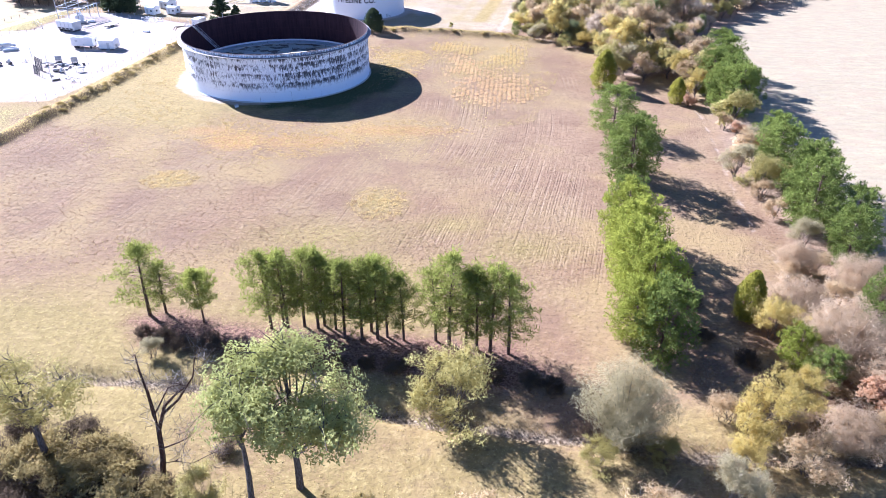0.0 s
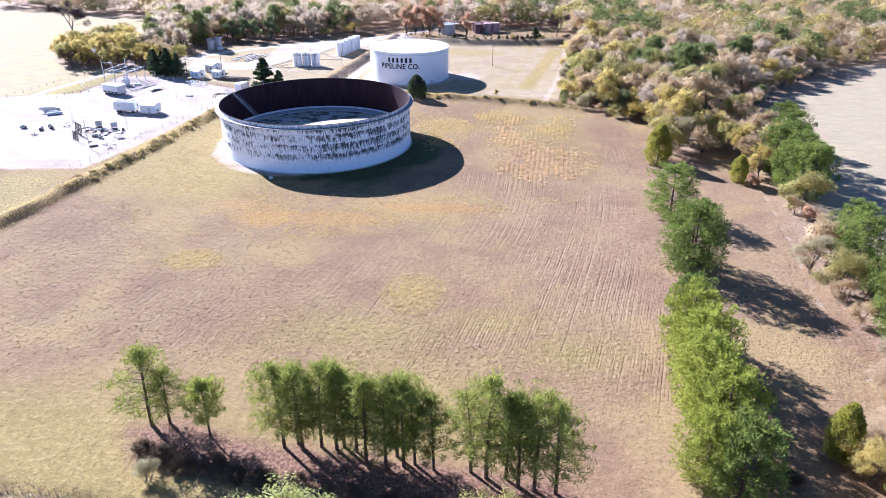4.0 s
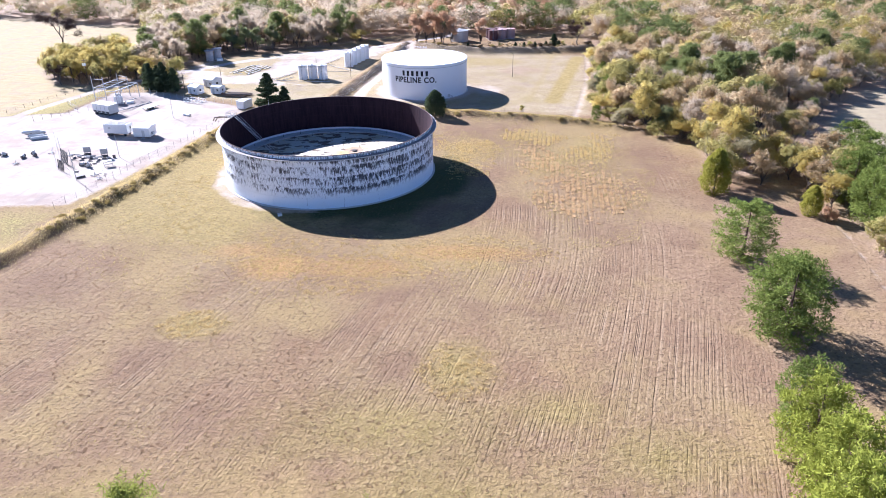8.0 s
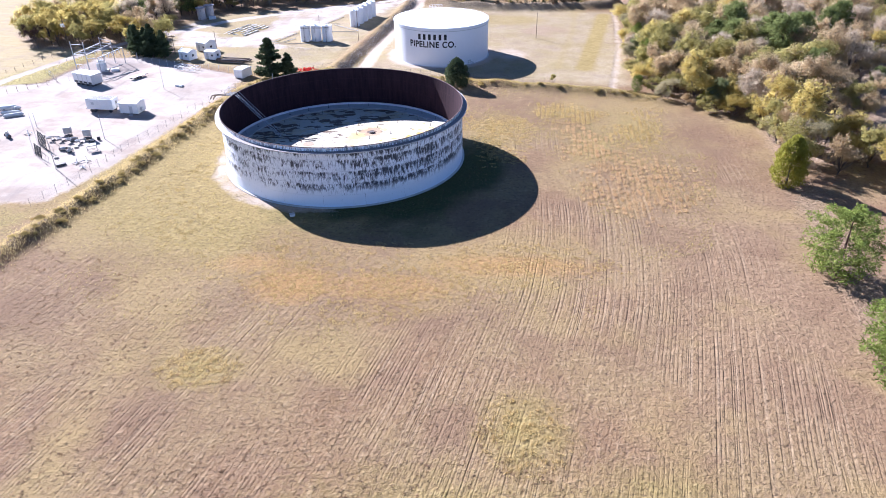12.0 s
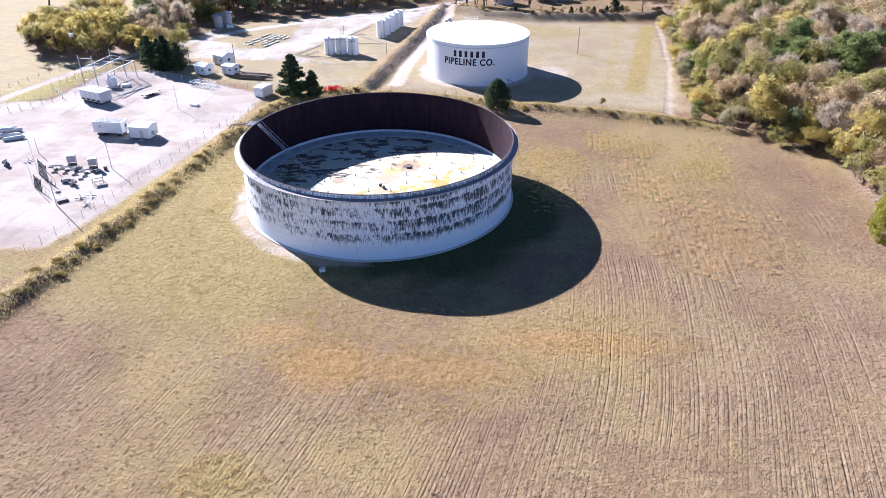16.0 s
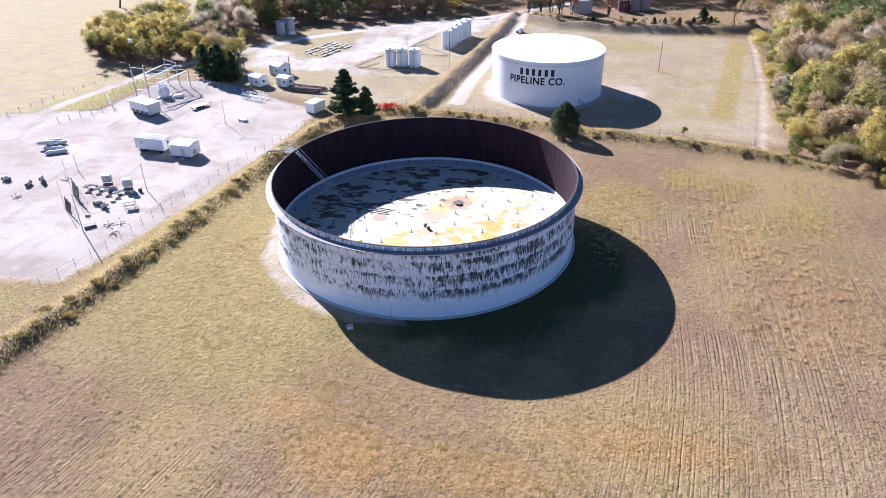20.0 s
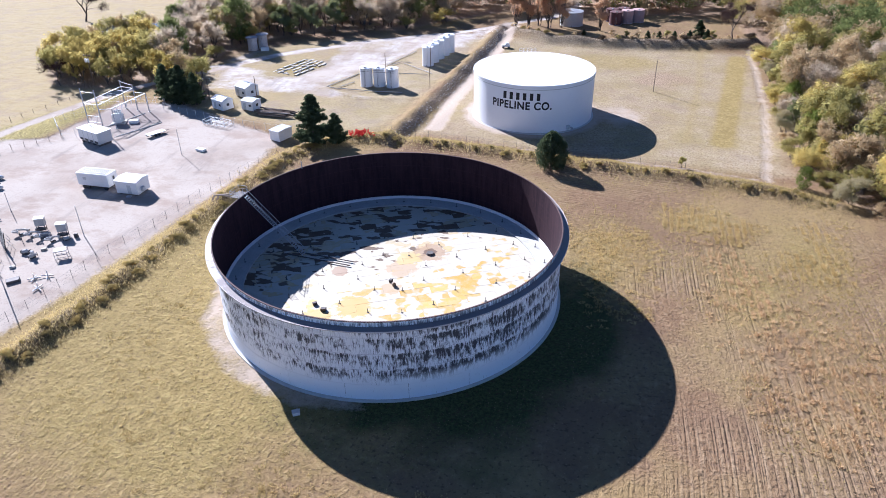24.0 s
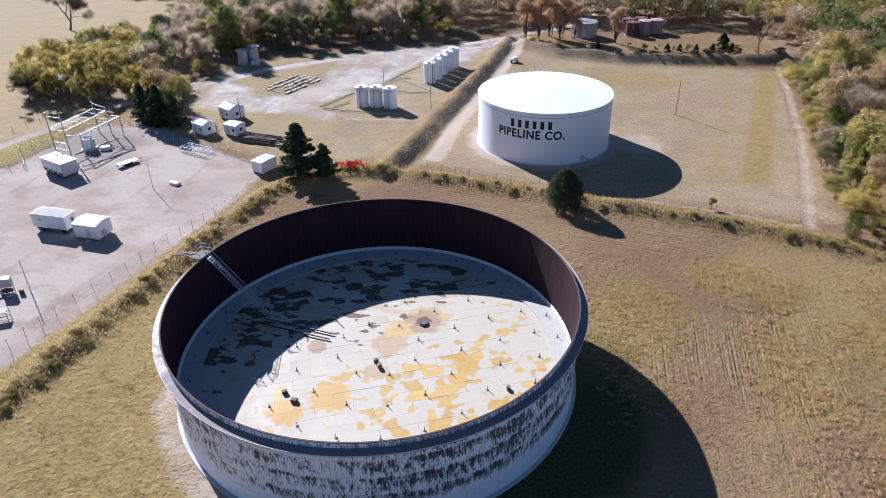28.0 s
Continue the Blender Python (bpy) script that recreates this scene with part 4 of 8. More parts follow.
    for k, (hx, hy, s) in enumerate(((-7.4, -11.5, 0.6), (-9.1, -10.3, 0.5), (0.4, -2.7, 0.45), (17.8, -5.0, 0.45))):
        part("manway_hatch", box_bm(s * 1.3, s, 0.45, 0.05), M_DARKSTEEL, tank, "", pose(hx, hy, zd, 0, 0, 35 * k))
    # rolling ladder from the gauger's platform to the deck
    pa = radians(170.6)
    ux, uy = math.cos(pa), math.sin(pa)
    nx, ny = -uy, ux
    top, foot = 24.9, 15.5
    rail = bmesh.new()
    za, zb = TH + 0.2, zd + 0.35
    for s in (-0.45, 0.45):
        for up in (0.0, 0.95):
            tube_bm([(top * ux + s * nx, top * uy + s * ny, za + up), (foot * ux + s * nx, foot * uy + s * ny, zb + up)], [0.04, 0.04], 5, rail)
        for k in range(9):
            u = k / 8
            q = top + (foot - top) * u
            zz = za + (zb - za) * u
            tube_bm([(q * ux + s * nx, q * uy + s * ny, zz), (q * ux + s * nx, q * uy + s * ny, zz + 0.95)], [0.02, 0.02], 4, rail)
    ladder = part("rolling_ladder", rail, M_STEEL, tank, "grey steel rolling ladder down to the floating roof")
    for k in range(34):
        u = (k + 0.5) / 34
        q = top + (foot - top) * u
        part("tread", box_bm(0.15, 0.84, 0.03, 0), M_STEEL, ladder, "", pose(q * ux, q * uy, za + (zb - za) * u, 0, 0, 170.6))
    for s in (-0.6, 0.6):
        part("runway_rail", tube_bm([(18 * ux + s * nx, 18 * uy + s * ny, zd + 0.25), (7 * ux + s * nx, 7 * uy + s * ny, zd + 0.25)], [0.1, 0.1], 4), M_DARKSTEEL, tank, "dark runway rail on the deck")
    # platform with a railing, outside the lip
    part("platform", box_bm(1.6, 2.4, 0.1, 0.02), M_DARKSTEEL, tank, "small steel gauging platform", pose(26.1 * ux, 26.1 * uy, TH + 0.15, 0, 0, 170.6))
    for s in (-1.25, 0, 1.25):
        for q in (25.35, 26.9):
            rod("platform_post", (q * ux + s * nx, q * uy + s * ny, TH + 0.2), (q * ux + s * nx, q * uy + s * ny, TH + 1.3), 0.035, M_STEEL, tank, 5)
    for h in (0.75, 1.3):
        rod("platform_rail", (26.9 * ux - 1.25 * nx, 26.9 * uy - 1.25 * ny, TH + h), (26.9 * ux + 1.25 * nx, 26.9 * uy + 1.25 * ny, TH + h), 0.035, M_STEEL, tank, 5)
        for s in (-1.25, 1.25):
            rod("platform_rail", (26.9 * ux + s * nx, 26.9 * uy + s * ny, TH + h), (25.35 * ux + s * nx, 25.35 * uy + s * ny, TH + h), 0.035, M_STEEL, tank, 5)
    # small pipe stand on the far lip
    va = radians(140.5)
    rod("vent_pipe", (25.3 * math.cos(va), 25.3 * math.sin(va), TH), (25.3 * math.cos(va), 25.3 * math.sin(va), TH + 1.4), 0.07, M_STEEL, tank, 6)
    # brown pipe from the platform out over the bank and down
    for s, off in ((0.9, 0.0), (-0.2, -0.4)):
        pts = [(26.8 * ux + s * nx, 26.8 * uy + s * ny, TH + 0.1), (28.5 * ux + s * nx, 28.5 * uy + s * ny, TH + 0.25 + off), (30.2 * ux + s * nx, 30.2 * uy + s * ny, TH - 0.1 + off), (30.8 * ux + s * nx, 30.8 * uy + s * ny, TH - 1.0 + off)]
        part("foam_pipe", tube_bm(pts, [0.16] * 4, 8), M_TIMBER, tank, "brown rusted pipe curving off the platform")


build_open_tank()

# ---- the white tank ----
WX, WY, WR, WH = -31.0, 283.8, 15.0, 11.6


def wrap_text(body, size, centre_angle, z, tank, name, label):
    cu = bpy.data.curves.new("lettering", "FONT")
    cu.body, cu.size, cu.align_x, cu.extrude, cu.space_character = body, size, "CENTER", 0.0, 1.12
    cu.offset = 0.085
    tmp = new("lettering_source", cu)
    me = bpy.data.meshes.new_from_object(tmp)
    bpy.data.objects.remove(tmp)
    bm = bmesh.new()
    bm.from_mesh(me)
    bmesh.ops.triangulate(bm, faces=bm.faces)
    bmesh.ops.subdivide_edges(bm, edges=[e for e in bm.edges if e.calc_length() > 0.7], cuts=2)
    left = set(bm.faces)
    while left:
        todo, piece = [left.pop()], []
        while todo:
            f = todo.pop()
            piece.append(f)
            for e in f.edges:
                for g in e.link_faces:
                    if g in left:
                        left.discard(g)
                        todo.append(g)
        own = bmesh.new()
        for f in piece:
            vs = []
            for v in f.verts:
                a = centre_angle + v.co.x * 0.90 / WR
                vs.append(own.verts.new(((WR + 0.03) * math.cos(a), (WR + 0.03) * math.sin(a), z + v.co.y)))
            own.faces.new(vs)
        bmesh.ops.remove_doubles(own, verts=own.verts, dist=0.001)
        part(name, own, M_BLACK, tank, label)
    bm.free()


def build_white_tank():
    tank = thing("white_storage_tank", pose(WX, WY, 0), "clean white cone-roofed steel storage tank with black painted lettering", "storage tank")
    part("shell", ring_mesh("shell", [(WR - 0.05, 0.15), (WR, 0.15), (WR, WH), (WR - 0.05, WH)], M_WHITE, 320), None, tank)
    b = bmesh.new()
    bmesh.ops.create_cone(b, cap_ends=True, segments=96, radius1=WR + 0.12, radius2=0.3, depth=0.75)
    part("roof", b, M_WHITEROOF, tank, "low white cone roof", pose(0, 0, WH + 0.375 + 0.07))
    part("roof_edge", ring_mesh("roof_edge", [(WR + 0.004, WH - 0.35), (WR + 0.16, WH - 0.35), (WR + 0.16, WH + 0.06), (WR + 0.004, WH + 0.06)], M_WHITE, 128), None, tank)
    part("drip_band", ring_mesh("drip_band", [(WR + 0.003, WH - 1.0), (WR + 0.09, WH - 1.0), (WR + 0.09, WH - 0.86), (WR + 0.003, WH - 0.86)], M_GREYPAINT, 128), None, tank, "thin grey stiffening band")
    part("footing", ring_mesh("footing", [(WR - 0.3, -0.3), (WR + 0.5, -0.3), (WR + 0.45, 0.15), (WR - 0.3, 0.15)], M_CONCRETE, 128), None, tank, "pale concrete ring footing")
    mid = radians(-98.0)
    wrap_text("PIPELINE CO.", 2.55, mid, 5.95, tank, "letter", "")
    # the name above stands as plain bars
    for k in range(6):
        a = mid + (k - 2.45) * 1.62 / WR
        w = 0.8 / WR
        part("letter_bar", ring_mesh("letter_bar", [(WR + 0.004, 8.15), (WR + 0.03, 8.15), (WR + 0.03, 9.85), (WR + 0.004, 9.85)], M_BLACK, 4, a - w / 2, a + w / 2), None, tank)
    # handrail on the far edge of the roof
    for k in range(5):
        a = radians(92 + k * 4.2)
        x, y = (WR - 0.2) * math.cos(a), (WR - 0.2) * math.sin(a)
        rod("handrail_post", (x, y, WH), (x, y, WH + 1.15), 0.04, M_WHITE, tank, 5)
        if k:
            for h in (0.6, 1.12):
                rod("handrail", (px, py, WH + h), (x, y, WH + h), 0.04, M_WHITE, tank, 5)
        px, py = x, y
    a = radians(-52)
    part("manway", box_bm(0.9, 0.5, 1.0, 0.1), M_GREYPAINT, tank, "grey bolted manway cover", pose((WR + 0.15) * math.cos(a), (WR + 0.15) * math.sin(a), 0.5, 0, 0, -52 + 90))
    rod("nozzle", ((WR - 0.1) * math.cos(a + .06), (WR - 0.1) * math.sin(a + .06), 0.7), ((WR + 0.9) * math.cos(a + .06), (WR + 0.9) * math.sin(a + .06), 0.7), 0.18, M_STEEL, tank, 10)


build_white_tank()

# ---- trees ----


def leaf_quads(rng, centres, radii, per, length, width, outward=0.6, upward=0.25, hub=None):
    """Leaf blades or sprays round cluster centres, as an array of quads."""
    c = np.repeat(np.asarray(centres, float), per, axis=0)
    r = np.repeat(np.asarray(radii, float), per)
    n = len(c)
    d = rng.normal(size=(n, 3))
    d /= np.linalg.norm(d, axis=1)[:, None]
    p = c + d * (r * rng.uniform(0.25, 1.0, n) ** 0.6)[:, None]
    if hub is None:
        g = rng.normal(size=(n, 3)) + outward * 2 * d + np.array([0, 0, upward * 2])
        g /= np.linalg.norm(g, axis=1)[:, None]
        s = np.cross(g, rng.normal(size=(n, 3)))
    else:
        o = p - np.asarray(hub)
        o /= np.linalg.norm(o, axis=1)[:, None] + 1e-9
        m = 0.9 * o + 0.2 * d + 0.36 * rng.normal(size=(n, 3)) + np.array([0, 0, 0.3])
        s = np.cross(m, rng.normal(size=(n, 3)))
        s /= np.linalg.norm(s, axis=1)[:, None] + 1e-9
        g = np.cross(s, m)
        g /= np.linalg.norm(g, axis=1)[:, None] + 1e-9
    s /= np.linalg.norm(s, axis=1)[:, None] + 1e-9
    L = (length * rng.uniform(0.6, 1.3, n))[:, None]
    W = (width * rng.uniform(0.6, 1.3, n))[:, None]
    a = p - g * L / 2
    b = p + g * L / 2
    return np.stack([a - s * W * 0.35, a + s * W * 0.35, b + s * W * 0.5, b - s * W * 0.5], 1)


def branch_set(rng, base, tips, r0, bm, sides=4):
    """Bent limbs from a trunk point to tips."""
    for t in tips:
        b, t = Vector(base), Vector(t)
        m = b.lerp(t, 0.5) + Vector((rng.uniform(-.3, .3), rng.uniform(-.3, .3), rng.uniform(-.1, .4)))
        tube_bm([b, m, t], [r0, r0 * 0.65, r0 * 0.2], sides, bm)


def pine_data(seed, h, cb, spread, leafy, mat, blade=0.55, per=38, wide=0.12, dense=False):
    """A pine: straight trunk, whorls of limbs, needle tufts. cb: where the crown begins, as a share of the height."""
    rng = np.random.default_rng(seed)
    bm = bmesh.new()
    lean = rng.uniform(-0.35, 0.35, 2)
    pts = [(lean[0] * u * u * 2, lean[1] * u * u * 2, h * u - 0.3 * (u == 0)) for u in np.linspace(0, 1, 7)]
    r = 0.011 * h + 0.03
    tube_bm(pts, [r * (1.25 - 1.15 * u) + 0.01 for u in np.linspace(0, 1, 7)], 7, bm)
    cen, rad = [], []
    k = 0
    z = cb * h
    while z < h * 0.97:
        u = (z - cb * h) / (h - cb * h)
        if dense:                      # an egg-shaped mass of rounded boughs
            L = spread * math.sin(math.pi * (0.2 + 0.74 * u)) ** 0.7 * 1.02
        else:
            L = spread * (0.55 + 0.75 * math.sin(math.pi * min(1, u * 0.95 + 0.16)) ** 0.8) * (1.0 if u < 0.8 else (1.06 - u) / 0.26) * 0.8
        turn0 = rng.uniform(0, 2 * math.pi)
        m = int(rng.integers(5, 8)) if dense else int(rng.integers(3, 6))
        for j in range(m):
            a = turn0 + 2 * math.pi * (j + rng.uniform(-0.25, 0.25)) / m
            l = L * (rng.uniform(0.72, 1.1) if dense else rng.uniform(0.55, 1.15))
            rise = l * rng.uniform(0.1, 0.5)
            bx, by = lean * (z / h) ** 2 * 2
            tip = (bx + l * math.cos(a), by + l * math.sin(a), z + rise)
            branch_set(random.Random(seed + k), (bx, by, z), [tip], 0.012 * h * (1 - u * 0.6) * 0.35, bm, 3)
            for q in ((0.55, 0.95) if dense else (0.5, 0.78, 1.0)):
                cen.append((bx + l * q * math.cos(a) + rng.normal() * 0.2, by + l * q * math.sin(a) + rng.normal() * 0.2, z + rise * q + rng.normal() * 0.2 + 0.1))
                rad.append((0.85 + 0.45 * rng.uniform()) * (0.8 + 0.35 * q) * (1.12 - 0.3 * u) * leafy * 0.66 if dense else 0.75 * (0.6 + 0.4 * rng.uniform()) * leafy)
            k += 1
        z += h * (1 - cb) / (11 if dense else 15) * rng.uniform(0.8, 1.2)
    cen.append((*(lean * 2), h))
    rad.append(0.5)
    q = leaf_quads(rng, cen, rad, per, blade, wide, 0.7, 0.35)
    me = bpy.data.meshes.new("trunk")
    bm.to_mesh(me)
    bm.free()
    me.materials.append(M_PINEBARK)
    return me, quads_mesh("crown", q, mat)


def cedar_data(seed, h, w, mat=None, egg=False):
    rng = np.random.default_rng(seed)
    bm = tube_bm([(0, 0, -0.2), (0, 0, h * 0.5), (0.1, 0, h * 0.95)], [0.02 * h, 0.014 * h, 0.02], 6)
    cen, rad = [], []
    for i in range(0 if egg else int(95 + 5 * h)):
        u = rng.uniform() ** 0.85
        L = (w * (1 - u) ** 0.8 * min(1, 0.6 + u * 3) + 0.2) * rng.uniform(0.45, 1.25)
        a = rng.uniform(0, 2 * math.pi)
        z = 0.3 + u * (h - 0.6)
        for q in (0.35, 0.6, 0.82, 1.0):
            cen.append((L * q * math.cos(a), L * q * math.sin(a), z + L * q * 0.22))
            rad.append((0.21 - 0.10 * q) * w * (1 - 0.5 * u) + 0.1)
    for i in range(520 if egg else 0):
        u = rng.uniform() ** 0.8
        R = w * (1 - u) ** 0.75 * min(1, 0.55 + u * 4) + 0.15
        if egg:
            R = w * (math.sin(math.pi * min(1.0, 0.17 + 0.83 * u)) ** 0.7) + 0.1
        a = rng.uniform(0, 2 * math.pi)
        rr = R * rng.uniform(0.6, 1.0) * (1 + 0.07 * math.sin(3 * a + seed))
        cen.append((rr * math.cos(a), rr * math.sin(a), 0.25 + u * (h - 0.4)))
        rad.append(0.22 * w * (1 - 0.5 * u) + 0.1)
    q = leaf_quads(rng, cen, rad, 18, 0.38 if egg else 0.5, 0.18 if egg else 0.21, 0.5, 0.7)
    me = bpy.data.meshes.new("trunk")
    bm.to_mesh(me)
    bm.free()
    me.materials.append(M_BARK)
    return me, quads_mesh("crown", q, mat or L_CEDAR)


def broad_data(seed, h, w, base, mat, per=26, lobes=9, leaf=0.42, wide=0.26, trunks=1, twiggy=0.0, barkmat=None, fill=16):
    """A broad-leaved tree or shrub: forked limbs that carry lobes of leaves. twiggy: share of thin bare twigs."""
    rng = np.random.default_rng(seed)
    pyr = random.Random(seed)
    bm = bmesh.new()
    cen, rad = [], []
    zc = h * (base + 1) / 2
    roots = [(rng.normal() * 0.25 * (trunks > 1) * w * 0.4, rng.normal() * 0.25 * (trunks > 1) * w * 0.4) for _ in range(trunks)]
    for which, (rx, ry) in enumerate(roots):
        fork = (rx * 1.3 + rng.normal() * 0.2, ry * 1.3 + rng.normal() * 0.2, h * max(0.12, base * 1.1))
        tube_bm([(rx, ry, -0.3), ((rx + fork[0]) / 2 + rng.normal() * .15, (ry + fork[1]) / 2, fork[2] * 0.5), fork], [0.022 * h, 0.018 * h, 0.014 * h] if trunks == 1 else [0.011 * h, 0.009 * h, 0.007 * h], 6, bm)
        if base >= 0.2:
            tube_bm([fork, ((rx + fork[0]) / 2, (ry + fork[1]) / 2, (fork[2] + zc) / 2), (rx, ry, zc + 0.25 * (h - zc))], [0.014 * h, 0.010 * h, 0.003 * h], 6, bm)
        for j in range(max(3, lobes // trunks)):
            jj = j + which * max(3, lobes // trunks)
            a = 2.4 * jj + rng.uniform(-0.6, 0.6)
            el = -0.25 + 1.25 * ((jj * 0.618) % 1.0) + rng.uniform(-0.1, 0.1)
            R = rng.uniform(0.42, 0.9)
            c = (rx + w * R * math.cos(a) * math.cos(el * 1.2), ry + w * R * math.sin(a) * math.cos(el * 1.2), zc + (h - zc) * 0.82 * math.sin(el * 1.4))
            start = Vector((rx, ry, 0)).lerp(Vector(fork), pyr.uniform(0.75, 1.0)) if base < 0.2 else Vector(fork).lerp(Vector((rx, ry, zc)), pyr.uniform(-0.2, 0.75))
            branch_set(pyr, start, [c], 0.008 * h, bm, 4)
            for s in range(4):
                e = rng.normal(size=3) * (w * 0.26, w * 0.26, w * 0.2)
                branch_set(pyr, c, [(c[0] + e[0], c[1] + e[1], c[2] + abs(e[2]))], 0.004 * h, bm, 3)
            lr = w * rng.uniform(0.32, 0.54)
            for s in range(fill):
                d = rng.normal(size=3)
                d /= np.linalg.norm(d)
                k = rng.uniform(0.35, 1.0)
                cen.append((c[0] + d[0] * lr * k, c[1] + d[1] * lr * k, max(h * base * 0.5, c[2] + d[2] * lr * k * 0.8)))
                rad.append(0.10 * w + 0.16)
    nt = int(per * twiggy)
    parts = []
    if per - nt > 0:
        parts.append(leaf_quads(rng, cen, rad, per - nt, leaf, wide, 0.3, 0.1, (0, 0, zc * 0.8)))
    if nt:
        parts.append(leaf_quads(rng, cen, np.array(rad) * 1.3, nt, leaf * 2.6, 0.035, 0.6, 0.6))
    q = np.concatenate(parts)
    me = bpy.data.meshes.new("trunk")
    bm.to_mesh(me)
    bm.free()
    me.materials.append(barkmat or M_BARK)
    return me, quads_mesh("crown", q, mat)


def fan_data(seed, h, w, mat, stems=46, per=19):
    """A broad leafless bush: thin stems that fan out from one foot and break up into fine twigs."""
    rng = np.random.default_rng(seed)
    bm = bmesh.new()
    cen, rad = [], []
    for i in range(stems):
        a = 2.4 * i + rng.uniform(-0.4, 0.4)
        out = w * math.sqrt((i + 0.5) / stems) * rng.uniform(0.85, 1.08)
        top = h * (1.0 - 0.42 * (out / w) ** 2.2) * rng.uniform(0.82, 1.0)
        foot = Vector((0.12 * out * math.cos(a), 0.12 * out * math.sin(a), -0.2))
        mid = Vector((0.45 * out * math.cos(a), 0.45 * out * math.sin(a), top * 0.5))
        end = Vector((out * math.cos(a), out * math.sin(a), top))
        tube_bm([foot, mid, end], [0.006 * h, 0.004 * h, 0.012], 4, bm)
        for q in (0.3, 0.48, 0.62, 0.75, 0.87, 0.97):
            p = foot.lerp(mid, q).lerp(mid.lerp(end, q), q)
            for _ in range(3):
                cen.append(tuple(p + Vector(rng.normal(size=3)) * 0.10 * w))
                rad.append(0.16 * w)
    q = [leaf_quads(rng, cen, rad, per, 0.55, 0.04, 0.7, 0.5, (0, 0, h * 0.3)), leaf_quads(rng, cen, rad, 4, 0.2, 0.09, 0.3, 0.2)]
    me = bpy.data.meshes.new("trunk")
    bm.to_mesh(me)
    bm.free()
    me.materials.append(M_TWIG)
    return me, quads_mesh("crown", np.concatenate(q), mat)


def bare_data(seed, h, w, twig=True):
    """A leafless tree of limbs, branches and fine twigs."""
    pyr = random.Random(seed)
    bm = bmesh.new()
    ends = []

    def grow(p, d, l, r, depth):
        m = p + d * l * 0.5 + Vector((pyr.gauss(0, .06), pyr.gauss(0, .06), pyr.gauss(0, .03))) * l
        e = p + d * l
        tube_bm([p, m, e], [r, r * 0.8, r * 0.6], 5 if depth < 2 else 3, bm)
        if depth >= 5 or l < 0.35:
            ends.append(e)
            return
        for k in range(pyr.choice((2, 3, 4)) if depth else 4):
            nd = (d + Vector((pyr.gauss(0, .5), pyr.gauss(0, .5), pyr.gauss(0.08, .3))) * w).normalized()
            grow(e if k < 2 else m, nd, l * pyr.uniform(0.55, 0.82), r * 0.58, depth + 1)

    grow(Vector((0, 0, -0.2)), Vector((0.04, 0, 1)), h * 0.34, 0.018 * h, 0)
    me = bpy.data.meshes.new("trunk")
    bm.to_mesh(me)
    bm.free()
    me.materials.append(M_BARK)
    rng = np.random.default_rng(seed)
    q = leaf_quads(rng, [tuple(e) for e in ends], [0.6] * len(ends), 14, 0.95, 0.04, 0.8, 0.4)
    return me, quads_mesh("twig_spray", q, M_DEADBARK)


def dead_tree_data(seed, h):
    """A dead tree: a leaning dark stem that forks twice, with snapped side limbs and a few twigs."""
    pyr = random.Random(seed)
    bm = bmesh.new()
    u = h / 400
    ends = []

    def limb(pts, r0, r1):
        q = [Vector(((x + 0.32 * z) * u, pyr.uniform(-8, 8) * u, z * u)) for x, z in pts]
        q[0].y = 0
        k = len(q) - 1
        tube_bm(q, [r0 + (r1 - r0) * i / k for i in range(k + 1)], 6, bm)
        for i in range(1, k + 1):
            for _ in range(3 if i == k else 2):
                d = Vector((pyr.gauss(0, 1), pyr.gauss(0, 1), pyr.gauss(0.6, 0.6))).normalized() * pyr.uniform(14, 40) * u
                m = q[i] + d * 0.5 + Vector((pyr.gauss(0, 3), pyr.gauss(0, 3), 0)) * u
                tube_bm([q[i], m, q[i] + d], [r1 * 0.7, r1 * 0.45, 0.015], 4, bm)
                ends.append(q[i] + d)

    limb([(0, -8), (-14, 90), (-32, 175), (-50, 215), (-72, 285), (-96, 345), (-112, 400)], 0.34, 0.05)
    limb([(-32, 175), (-30, 240), (-4, 285), (12, 290)], 0.2, 0.06)
    limb([(-30, 220), (0, 262), (22, 320), (18, 372)], 0.14, 0.04)
    limb([(-10, 60), (20, 62), (60, 56), (112, 78)], 0.1, 0.03)
    limb([(-18, 110), (20, 132), (44, 136)], 0.09, 0.03)
    limb([(-50, 215), (-28, 300), (0, 310)], 0.08, 0.03)
    me = bpy.data.meshes.new("trunk")
    bm.to_mesh(me)
    bm.free()
    me.materials.append(M_DEADBARK)
    rng = np.random.default_rng(seed)
    return me, quads_mesh("twig_spray", leaf_quads(rng, [tuple(e) for e in ends], [0.9] * len(ends), 16, 1.3, 0.035, 0.8, 0.4), M_TWIG)


SPECIES = {}


def species(key, data, name, label, category="tree", crown="crown"):
    SPECIES[key] = (data, name, label, category, crown)


